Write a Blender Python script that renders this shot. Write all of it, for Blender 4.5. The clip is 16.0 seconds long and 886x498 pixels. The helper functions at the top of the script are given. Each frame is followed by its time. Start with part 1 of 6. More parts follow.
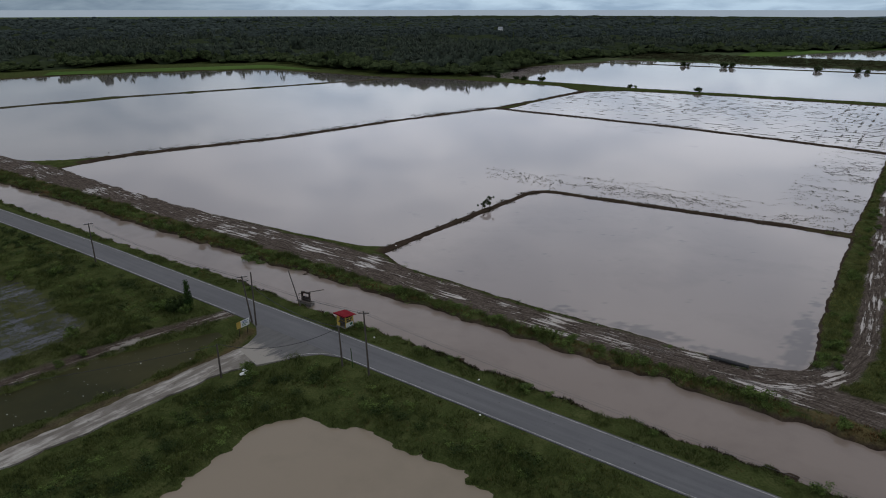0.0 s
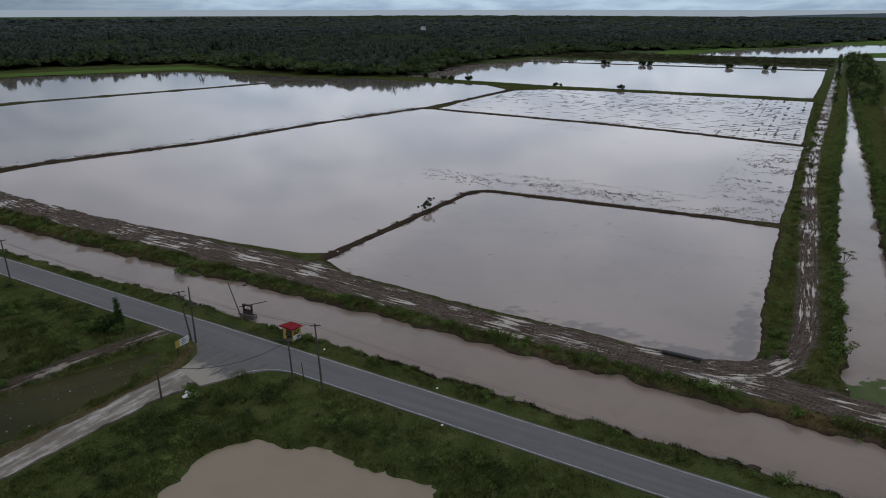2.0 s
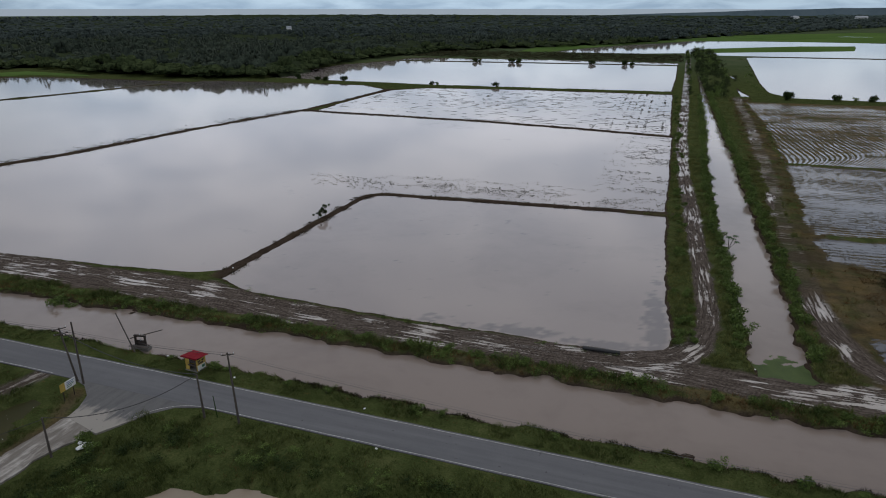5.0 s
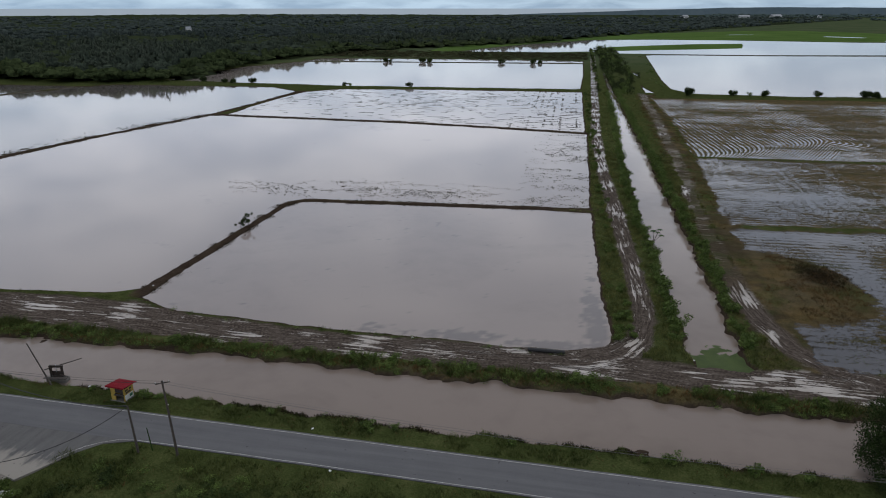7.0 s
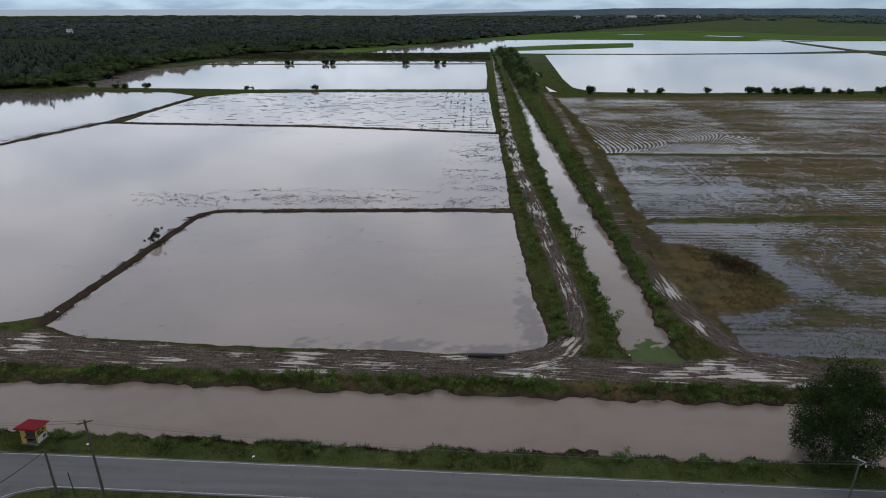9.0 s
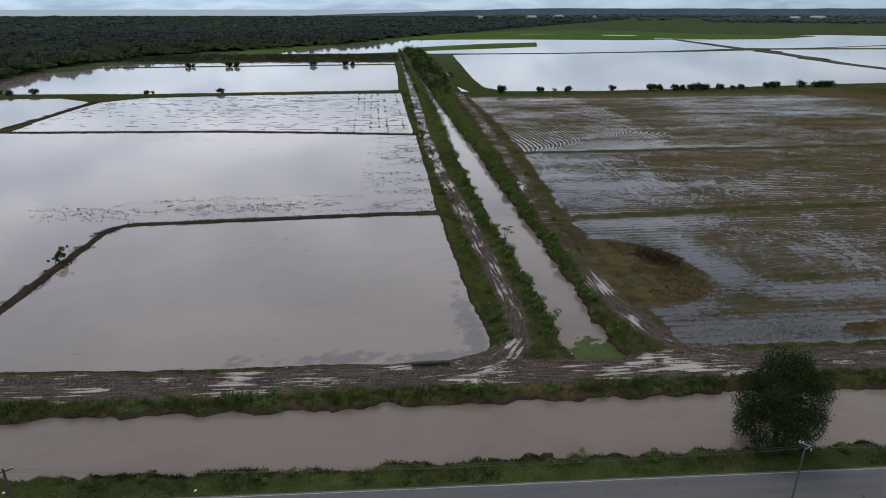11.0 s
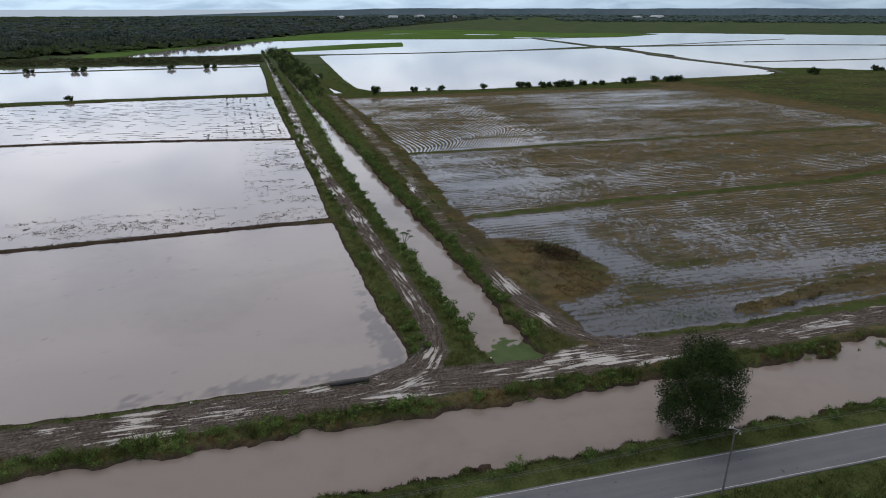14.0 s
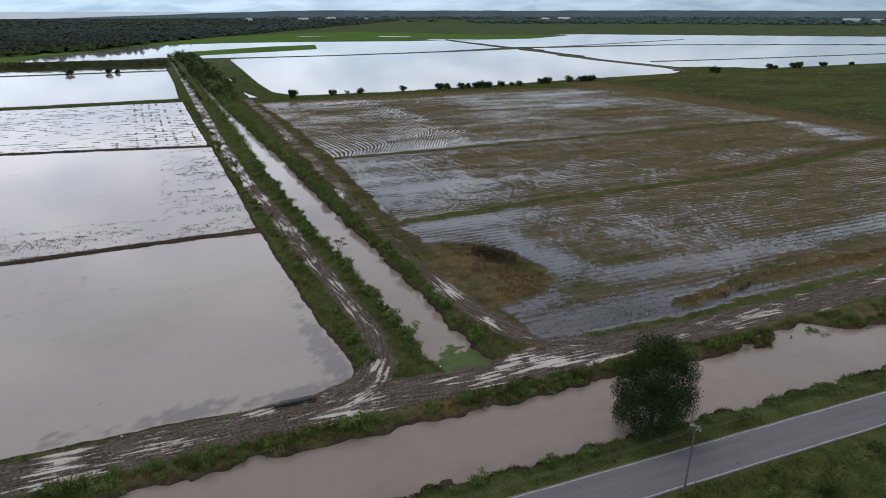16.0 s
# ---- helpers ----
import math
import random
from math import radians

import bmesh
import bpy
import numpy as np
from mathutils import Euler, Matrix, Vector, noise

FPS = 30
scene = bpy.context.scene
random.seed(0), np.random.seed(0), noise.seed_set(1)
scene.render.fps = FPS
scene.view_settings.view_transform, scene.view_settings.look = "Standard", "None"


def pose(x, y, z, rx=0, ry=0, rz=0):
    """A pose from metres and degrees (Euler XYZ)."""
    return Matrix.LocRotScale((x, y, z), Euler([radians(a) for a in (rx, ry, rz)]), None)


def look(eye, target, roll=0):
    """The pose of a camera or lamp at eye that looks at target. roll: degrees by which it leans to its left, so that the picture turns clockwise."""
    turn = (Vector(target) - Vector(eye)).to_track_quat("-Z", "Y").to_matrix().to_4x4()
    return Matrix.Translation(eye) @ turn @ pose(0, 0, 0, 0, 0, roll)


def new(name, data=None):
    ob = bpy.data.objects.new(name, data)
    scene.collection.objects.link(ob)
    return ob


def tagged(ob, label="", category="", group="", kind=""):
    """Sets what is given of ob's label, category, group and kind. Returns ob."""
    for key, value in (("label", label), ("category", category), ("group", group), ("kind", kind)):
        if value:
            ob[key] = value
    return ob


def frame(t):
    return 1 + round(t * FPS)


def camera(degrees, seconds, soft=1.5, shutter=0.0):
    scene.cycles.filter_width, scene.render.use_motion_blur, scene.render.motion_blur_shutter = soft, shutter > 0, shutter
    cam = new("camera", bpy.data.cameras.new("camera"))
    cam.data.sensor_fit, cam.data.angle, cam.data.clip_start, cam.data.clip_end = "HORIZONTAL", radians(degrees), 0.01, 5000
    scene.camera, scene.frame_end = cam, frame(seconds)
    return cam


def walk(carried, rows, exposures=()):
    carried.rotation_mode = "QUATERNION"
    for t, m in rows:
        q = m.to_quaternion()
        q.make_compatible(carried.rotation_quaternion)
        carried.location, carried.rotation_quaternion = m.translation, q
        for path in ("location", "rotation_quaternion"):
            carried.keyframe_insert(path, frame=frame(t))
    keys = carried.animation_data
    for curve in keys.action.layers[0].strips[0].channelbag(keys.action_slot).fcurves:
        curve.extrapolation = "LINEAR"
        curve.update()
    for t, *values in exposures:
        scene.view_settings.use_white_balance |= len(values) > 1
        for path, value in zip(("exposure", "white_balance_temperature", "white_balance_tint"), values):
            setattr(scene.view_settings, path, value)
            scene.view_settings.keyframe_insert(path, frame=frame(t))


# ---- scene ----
cam = camera(66.11, 16.0, soft=1.0)
# seconds, x, y, height, tilt, heading
PATH = (
    (0.0, 0.00, 0.00, 45.00, 70.54, 36.70),
    (0.5, -0.99, 0.14, 44.91, 70.54, 35.17),
    (1.0, -1.99, 0.29, 44.83, 70.58, 33.62),
    (1.5, -3.00, 0.45, 44.77, 70.56, 32.07),
    (2.0, -4.02, 0.62, 44.73, 70.53, 30.38),
    (2.5, -5.04, 0.81, 44.69, 70.52, 28.57),
    (3.0, -6.07, 1.01, 44.68, 70.52, 26.77),
    (3.5, -7.09, 1.23, 44.67, 70.51, 24.99),
    (4.0, -8.12, 1.47, 44.67, 70.49, 23.17),
    (6.5, -13.19, 2.95, 44.80, 70.44, 14.05),
    (7.0, -14.17, 3.31, 44.84, 70.43, 12.03),
    (7.5, -15.14, 3.70, 44.88, 70.42, 9.97),
    (8.0, -16.10, 4.11, 44.93, 70.44, 7.94),
    (8.5, -17.04, 4.55, 44.97, 70.46, 5.91),
    (9.0, -17.96, 5.02, 45.01, 70.49, 3.91),
    (11.5, -22.22, 7.82, 45.18, 70.51, -5.73),
    (12.0, -22.99, 8.48, 45.19, 70.49, -7.64),
    (12.5, -23.73, 9.17, 45.19, 70.49, -9.48),
    (13.0, -24.43, 9.90, 45.19, 70.49, -11.31),
    (13.5, -25.10, 10.67, 45.17, 70.48, -13.11),
    (14.0, -25.73, 11.47, 45.14, 70.50, -14.90),
    (14.5, -26.32, 12.32, 45.10, 70.53, -16.67),
    (15.0, -26.87, 13.21, 45.04, 70.53, -18.44),
    (15.5, -27.38, 14.13, 44.97, 70.59, -20.21),
    (16.0, -27.84, 15.10, 44.88, 70.66, -21.97),
)
EXPOSURE = ((0.0, -0.15), (4.0, -0.12), (8.0, 0.0), (12.0, 0.18), (16.0, 0.44))
walk(cam, [(t, pose(x, y, z, rx, 0, rz)) for t, x, y, z, rx, rz in PATH], EXPOSURE)

# ---------------------------------------------------------------- sky and sun
world = bpy.data.worlds.new("overcast_sky")
scene.world = world
world.use_nodes = True
wn, wl = world.node_tree.nodes, world.node_tree.links
wn.clear()


def wnode(kind, **kw):
    n = wn.new(kind)
    for k, v in kw.items():
        n.inputs[k].default_value = v
    return n


sky = wn.new("ShaderNodeTexSky")
sky.sky_type, sky.sun_disc = "NISHITA", False
sky.sun_elevation, sky.sun_rotation = radians(64), radians(0)
sky.dust_density = 2.0
geo = wn.new("ShaderNodeTexCoord")
sep = wn.new("ShaderNodeSeparateXYZ")
wl.new(geo.outputs["Generated"], sep.inputs[0])
up = wn.new("ShaderNodeMath")
up.operation = "ADD"
up.inputs[1].default_value = 0.22
wl.new(sep.outputs["Z"], up.inputs[0])
flat = wn.new("ShaderNodeVectorMath")
flat.operation = "DIVIDE"
wl.new(geo.outputs["Generated"], flat.inputs[0])
comb = wn.new("ShaderNodeCombineXYZ")
for i in range(3):
    wl.new(up.outputs[0], comb.inputs[i])
wl.new(comb.outputs[0], flat.inputs[1])
cloud = wnode("ShaderNodeTexNoise", Scale=2.6, Detail=6.0, Roughness=0.55, Distortion=0.4)
wl.new(flat.outputs[0], cloud.inputs["Vector"])
# cloud deck: blue-grey at the rim, bright low down, heavier overhead
deck = wn.new("ShaderNodeValToRGB")
stops = ((0.0, (4.5, 6.1, 7.8)), (0.025, (5.3, 7.0, 8.8)), (0.07, (7.4, 8.7, 10.3)), (0.16, (11.4, 12.1, 13.6)), (0.3, (10.4, 10.9, 12.2)), (0.48, (6.6, 6.9, 7.7)), (0.68, (4.3, 4.6, 5.2)), (1.0, (3.6, 3.95, 4.5)))
while len(deck.color_ramp.elements) < len(stops):
    deck.color_ramp.elements.new(0.5)
for e, (p, c) in zip(deck.color_ramp.elements, stops):
    e.position, e.color = p, (*c, 1)
wl.new(sep.outputs["Z"], deck.inputs[0])
ramp = wn.new("ShaderNodeValToRGB")
ramp.color_ramp.elements[0].position, ramp.color_ramp.elements[0].color = 0.36, (0.76, 0.80, 0.85, 1)
ramp.color_ramp.elements[1].position, ramp.color_ramp.elements[1].color = 0.62, (1.22, 1.19, 1.16, 1)
wl.new(cloud.outputs[0], ramp.inputs[0])
both = wn.new("ShaderNodeMix")
both.data_type, both.blend_type = "RGBA", "MULTIPLY"
both.inputs["Factor"].default_value = 1.0
wl.new(deck.outputs[0], both.inputs[6])
wl.new(ramp.outputs[0], both.inputs[7])
# the deck is thick in the far west and east and thinnest north-west
across = wn.new("ShaderNodeMapRange")
for k, v in (("From Min", -1.0), ("From Max", 1.0)):
    across.inputs[k].default_value = v
wl.new(sep.outputs["X"], across.inputs["Value"])
sides = wn.new("ShaderNodeValToRGB")
sides.color_ramp.interpolation = "B_SPLINE"
thin = ((0.0, 0.46), (0.06, 0.50), (0.12, 0.80), (0.20, 1.42), (0.29, 1.36), (0.37, 1.04), (0.50, 0.90), (0.65, 0.88), (0.76, 0.74), (0.88, 0.60))
while len(sides.color_ramp.elements) < len(thin):
    sides.color_ramp.elements.new(0.5)
for e, (p, c) in zip(sides.color_ramp.elements, thin):
    e.position, e.color = p, (c, c, c, 1)
wl.new(across.outputs[0], sides.inputs[0])
heavy = wn.new("ShaderNodeVectorMath")
heavy.operation = "SCALE"
wl.new(both.outputs[2], heavy.inputs[0])
wl.new(sides.outputs[0], heavy.inputs["Scale"])
mix = wn.new("ShaderNodeMix")
mix.data_type = "RGBA"
mix.inputs["Factor"].default_value = 0.88
wl.new(sky.outputs[0], mix.inputs[6])
wl.new(heavy.outputs[0], mix.inputs[7])
bg = wnode("ShaderNodeBackground", Strength=0.1)
wl.new(mix.outputs[2], bg.inputs[0])
out = wn.new("ShaderNodeOutputWorld")
wl.new(bg.outputs[0], out.inputs[0])

sun = new("sun", bpy.data.lights.new("sun", "SUN"))
sun.data.energy, sun.data.angle, sun.data.color = 0.5, radians(26), (1.0, 0.97, 0.92)
sun.matrix_world = look((0, 97.5, 200), (0, 0, 0))


# ---------------------------------------------------------------- numeric helpers
def lattice(ix, iy, seed):
    a = (ix * 374761393 + iy * 668265263 + seed * 974634777) & 0x7FFFFFFF
    a = ((a ^ (a >> 13)) * 1274126177) & 0x7FFFFFFF
    return ((a ^ (a >> 16)) & 0xFFFF) / 65535.0


def vnoise(x, y, size, seed=0):
    x, y = np.asarray(x, float) / size, np.asarray(y, float) / size
    ix, iy = np.floor(x).astype(np.int64), np.floor(y).astype(np.int64)
    u, v = x - ix, y - iy
    u, v = u * u * (3 - 2 * u), v * v * (3 - 2 * v)
    a, b = lattice(ix, iy, seed), lattice(ix + 1, iy, seed)
    c, d = lattice(ix, iy + 1, seed), lattice(ix + 1, iy + 1, seed)
    return (a * (1 - u) + b * u) * (1 - v) + (c * (1 - u) + d * u) * v


def fbm(x, y, size, seed=0, octaves=3):
    total, amp, weight = 0.0, 1.0, 0.0
    for k in range(octaves):
        total = total + amp * vnoise(x, y, size / 2**k, seed + 17 * k)
        weight += amp
        amp *= 0.55
    return total / weight


def smooth(a, b, x):
    t = np.clip((x - a) / (b - a), 0, 1)
    return t * t * (3 - 2 * t)


def poly_sd(x, y, pts):
    """Signed distance to a polygon, negative inside."""
    d = np.full(x.shape, 1e9)
    inside = np.zeros(x.shape, bool)
    n = len(pts)
    for i in range(n):
        (ax, ay), (bx, by) = pts[i], pts[(i + 1) % n]
        ex, ey = bx - ax, by - ay
        t = np.clip(((x - ax) * ex + (y - ay) * ey) / (ex * ex + ey * ey), 0, 1)
        d = np.minimum(d, (x - ax - t * ex) ** 2 + (y - ay - t * ey) ** 2)
        cross = ((ay > y) != (by > y)) & (x < ex * (y - ay) / (ey if ey else 1e-9) + ax)
        inside ^= cross
    d = np.sqrt(d)
    return np.where(inside, -d, d)


def line_d(x, y, pts):
    d = np.full(x.shape, 1e9)
    for (ax, ay), (bx, by) in zip(pts[:-1], pts[1:]):
        ex, ey = bx - ax, by - ay
        t = np.clip(((x - ax) * ex + (y - ay) * ey) / (ex * ex + ey * ey), 0, 1)
        d = np.minimum(d, (x - ax - t * ex) ** 2 + (y - ay - t * ey) ** 2)
    return np.sqrt(d)


def grown(pts, by):
    """A polygon pushed outwards a little."""
    n, res = len(pts), []
    area = sum(pts[i][0] * pts[(i + 1) % n][1] - pts[(i + 1) % n][0] * pts[i][1] for i in range(n))
    s = 1 if area > 0 else -1
    for i in range(n):
        a, p, b = Vector(pts[i - 1]), Vector(pts[i]), Vector(pts[(i + 1) % n])
        e1, e2 = (p - a).normalized(), (b - p).normalized()
        k = Vector((e1.y, -e1.x)) + Vector((e2.y, -e2.x))
        k = k.normalized() * s * by
        res.append((p.x + k.x, p.y + k.y))
    return res


# ---------------------------------------------------------------- the plan
# x runs along the road, y across it towards the paddies; land lies near z = 0
PADDY, CANAL, POND = -0.22, -0.5, -0.55


def canal_near(x):
    return np.interp(x, [-260, -180, -130, -95, -60, 0, 80, 300], [65.2, 65.6, 66.2, 67.5, 67.4, 67.6, 67.8, 67.0])


def canal_far(x):
    return np.interp(x, [-260, -205, -130, -80, -55, 0, 35, 68, 110, 300], [73.2, 74.4, 76.2, 78.2, 79.2, 79.3, 79.8, 77.4, 77.0, 77.0])


def mud_near(x):
    return np.interp(x, [-260, -190, -60, 0, 70, 120, 300], [79.6, 81.4, 82.0, 82.3, 84.4, 86.0, 92.0])


def mud_far(x):
    return np.interp(x, [-260, -212, -150, -92, -84, -70, -20, 15, 30, 50, 80, 120, 300], [88.0, 91.5, 89.0, 91.2, 91.8, 88.3, 87.6, 89.5, 89.4, 88.6, 91.0, 93.0, 99.0])


SIDE_TRACK = [(-36, 85.2), (-22, 85.8), (-13, 87.2), (-8, 90.0), (-5, 94.5), (-3.7, 102), (-3.9, 111), (-5.2, 134), (-7.3, 172), (-9.3, 204), (-11.2, 260), (-12.2, 400), (-15, 700)]
BANK_TRACK = [(60, 87.8), (38, 87.0), (26, 87.8), (19.5, 90.6), (15.6, 96.5), (13.4, 105), (12.4, 115), (11.8, 150), (13, 200), (14, 300), (13, 400)]


def way_uv(x, y, pts):
    """Length along a bent track, and the distance to its side."""
    best, u, v, run = np.full(x.shape, 1e9), np.zeros(x.shape), np.zeros(x.shape), 0.0
    for (ax, ay), (bx, by) in zip(pts[:-1], pts[1:]):
        ex, ey = bx - ax, by - ay
        size = math.hypot(ex, ey)
        t = np.clip(((x - ax) * ex + (y - ay) * ey) / size**2, 0, 1)
        d = np.hypot(x - ax - t * ex, y - ay - t * ey)
        m = d < best
        best = np.where(m, d, best)
        u = np.where(m, run + t * size, u)
        v = np.where(m, d * np.sign(ex * (y - ay) - ey * (x - ax)), v)
        run += size
    return best, u, v


def side_left(y):
    return np.interp(y, [88, 94, 110, 128, 158, 205, 319, 475, 700], [2.2, 1.6, 1.0, 0.6, -1.6, -2.6, -3.2, -5.6, -8.8])


def side_right(y):
    return np.interp(y, [88, 94, 113, 140, 180, 222, 270, 359, 475, 700], [9.0, 8.4, 8.4, 7.6, 6.3, 5.2, 3.3, -0.2, -3.6, -7.0])


WATERS = {
    # outline, level
    "paddy_front": ([(-84.4, 93.6), (-77, 90.2), (-60, 89.2), (-40, 89.0), (-20, 88.9), (-9.5, 89.0), (-8.6, 96), (-9.8, 108), (-11.0, 130), (-12.0, 158.8), (-24, 159.2), (-48, 157.2), (-81.2, 154.6), (-84.2, 150.5)], PADDY),
    "paddy_wide": ([(-211.5, 92.3), (-190, 89.8), (-148, 89.2), (-110, 92.0), (-92, 94.2), (-86.4, 97), (-85.9, 130), (-85.4, 152), (-82, 156.4), (-48, 159.6), (-24, 161.6), (-12.5, 162.4), (-13, 190), (-14.6, 264.3), (-45, 269.5), (-88, 275.5), (-171.5, 279.0), (-178.5, 279.3), (-189.5, 222), (-196.5, 166), (-208.6, 128), (-212.8, 112)], PADDY),
    "paddy_ploughed": ([(-171.5, 281.5), (-88, 278.5), (-45, 272.5), (-15.2, 267.5), (-17, 320), (-19, 400), (-30, 399), (-98, 396.5), (-158, 386), (-172.5, 369), (-174, 318)], PADDY),
    "paddy_west": ([(-232, 90), (-300, 88), (-382, 88), (-366, 140), (-362, 192), (-334, 285), (-315, 362), (-300, 380), (-200, 388), (-178, 371), (-177.5, 318), (-180, 281), (-193, 222), (-200.5, 166), (-213, 128), (-217, 112), (-222, 100)], PADDY),
    "paddy_far_west": ([(-385, 88), (-600, 88), (-560, 150), (-520, 197), (-503, 267), (-438, 360), (-322, 368), (-318, 363), (-338, 285), (-366, 192), (-370, 140)], PADDY),
    "paddy_upper": ([(-285, 412), (-255, 408), (-160, 404), (-98, 408), (-20, 414), (-20, 500), (-22, 606), (-150, 594), (-262, 582), (-286, 520)], PADDY),
    "paddy_upper_strip": ([(-262, 590), (-150, 601), (-22, 612), (-22, 634), (-120, 640), (-262, 622)], PADDY),
    "paddy_pool": ([(15.2, 447), (16.8, 428), (20.4, 403), (15.2, 404.5)], PADDY),
    "paddy_pool_far": ([(13.6, 545), (16.6, 520), (18.8, 503), (15.2, 506)], PADDY),
    "paddy_east": ([(40, 405), (95, 402), (182, 416), (250, 429), (335, 441), (351, 457), (359, 486), (356, 588), (370, 690), (382, 788), (287, 763), (149, 741), (60, 738), (36, 728), (34, 650), (32, 560), (30, 479), (31, 427)], PADDY),
    "paddy_far_east": ([(376, 486), (402, 482), (434, 450), (560, 455), (900, 440), (1000, 640), (640, 800), (402, 800), (390, 700), (372, 590)], PADDY),
    "paddy_farther_east": ([(388, 830), (640, 815), (1000, 670), (1200, 900), (740, 1230), (412, 1098)], PADDY),
    "pond": ([(-56.4, -40), (-56.4, 20), (-56.3, 32), (-57.2, 43), (-55.2, 46), (-48.3, 48.6), (-36, 49.2), (-28, 48.0), (-15, 47.4), (-10, 40), (-10, -40)], POND),
    "ditch": ([(-89.5, 5), (-89.3, 27), (-88.0, 40), (-86.2, 47), (-82, 54.6), (-79.2, 53), (-77.3, 47), (-76.6, 38), (-77.8, 28), (-79.5, 18), (-81, 5)], POND),
}
# the water stands high against the narrow bunds
for name_, by_ in (("paddy_front", 0.2), ("paddy_wide", 0.45), ("paddy_west", 0.5), ("paddy_ploughed", 0.4)):
    WATERS[name_] = (grown(WATERS[name_][0], by_), PADDY)
# far flooded fields that brim over the flat land
FAR_WATERS = {
    "flooded_meadow": [(-150, 748), (-138, 800), (-122, 840), (-94, 905), (-60, 958), (-16, 1046), (67, 1076), (171, 1074), (259, 1056), (330, 1040), (392, 1050), (384, 960), (374, 815), (270, 772), (149, 750), (60, 746), (8, 748), (-21, 774), (-62, 752)],
}
STUBBLE = {
    "front": [(18.5, 91.5), (40, 91.0), (80, 93.5), (120, 95.5), (300, 102), (420, 190), (420, 215), (182, 172), (122, 160), (63, 156.8), (17.2, 151.5), (17.5, 120)],
    "middle": [(17, 155), (63, 160.5), (122, 163.8), (182, 176), (228, 186), (224, 232), (90, 229), (19.5, 226)],
    "back": [(20, 229), (90, 232), (224, 236), (222, 300), (226, 385), (120, 388), (17, 378), (20.5, 280)],
}
BROWN = [(16, 104), (19, 103.5), (23.4, 105.4), (27.9, 107.8), (31.2, 110.9), (33, 116), (32.8, 122), (31, 129), (26.2, 134), (22.5, 137.5), (16, 139)]
MARSH = [(-400, -60), (-92, -60), (-92.5, 26), (-91.5, 40), (-95, 44.5), (-125, 45.5), (-400, 46)]


WHEELINGS = [
    [(72.6, 154.1), (68.8, 136.9), (66.3, 122.5), (63.6, 106.4)], [(111.9, 148.4), (93.8, 132.7), (89.3, 124.1), (93.5, 120.7), (101.3, 120.9)],
    [(61.5, 96.3), (68.1, 104.4), (76.2, 116.8), (82.3, 129.5), (85.9, 140.2)], [(63.9, 147.5), (70.8, 135.1), (76.0, 121.0), (79.7, 108.2)],
    [(51.8, 144.0), (42.2, 127.9), (40.8, 116.8)], [(60, 226), (52, 204), (47, 182), (50, 162)], [(75, 228), (90, 214), (120, 208), (150, 210)], [(104, 228), (96, 200), (112, 172)], [(41.5, 227), (42, 200), (41, 168)], [(45, 227), (55, 166)], [(50, 227), (67, 165)], [(69, 228), (76, 163)], [(24.6, 226), (22.6, 182)], [(102, 178), (90, 166)], [(104.5, 178), (93, 164)], [(106.5, 177), (97, 164)], [(80, 181), (78.2, 161)], [(39.8, 144), (36, 129.6), (32.5, 120.5)], [(58, 130), (65, 125.7), (57.8, 108.7)], [(52, 142.5), (67.4, 115.8)], [(60.7, 143.4), (73.6, 115)]]
SLOUGH = [(35.3, 137), (35.9, 122.7), (37.2, 115.2), (41.7, 110.6), (49.0, 108.7), (58.3, 108.3), (68.3, 107.7), (81.8, 110.4), (110, 113), (160, 118)]


def hairpin(x, y):
    """Distance along the mown rows that turn back on themselves in the back field."""
    u = (x - 75) + 0.12 * (y - 265)
    v = 0.545 * (x - 75) - 0.839 * (y - 262) - 1.2 * np.maximum(0, 68 - x)
    return np.logaddexp(u / 2, v / 2) * 2


def row_depth(x, y):
    """How clearly the stubble rows stand out."""
    d = 0.04 + 0.11 * smooth(0.35, 0.65, fbm(x, y, 30, 173))
    return np.where((y > 229) & (x > 15) & (x < 230), 0.06 + 0.12 * smooth(0.35, 0.65, fbm(x, y, 30, 175)) + 0.20 * smooth(10, 6, hairpin(x, y)) * smooth(0.25, 0.7, fbm(x, y, 14, 171)), d)


PUDDLES = [
    (-98.3, 87.0, 4, 0.8), (-83, 86.3, 5, 0.9), (-61, 84.5, 3.5, 0.9), (-50.9, 85.8, 3, 0.6), (-30.5, 84.6, 4.5, 0.8), (-9, 86.0, 4.5, 1.8), (-10.6, 84.3, 5, 1.0), (-2.8, 85.4, 4.5, 0.8), (-0.1, 86.6, 2.2, 0.6), (5.8, 85.0, 2.6, 0.9), (12.1, 88.2, 1.0, 1.8), (9.6, 86.6, 2.0, 0.8), (14.6, 87.1, 1.3, 0.9),
    (18.0, 84.9, 7, 0.9), (25.5, 83.6, 6, 0.8), (39, 85.3, 3.5, 1.3), (51.6, 86.3, 4, 0.8), (57.2, 86.8, 4, 1.0), (14.0, 98.6, 1.2, 3.5), (13.7, 113.3, 1.0, 4), (14.1, 143, 1.3, 3), (14.5, 165.5, 1.2, 3), (-5.6, 144.5, 1.4, 3), (-7.0, 219, 1.4, 4), (-4.2, 118, 1.0, 9), (-88.2, 44.5, 1.2, 3)]


def brimming(x, y):
    """Where the ruts stand full of water."""
    b = 0.085 * smooth(120, 200, y) + 0.0 * x
    for px_, py_, rx_, ry_ in PUDDLES:
        b = np.maximum(b, 0.13 * np.exp(-(((x - px_) / rx_) ** 2) - ((y - py_) / ry_) ** 2))
    return b


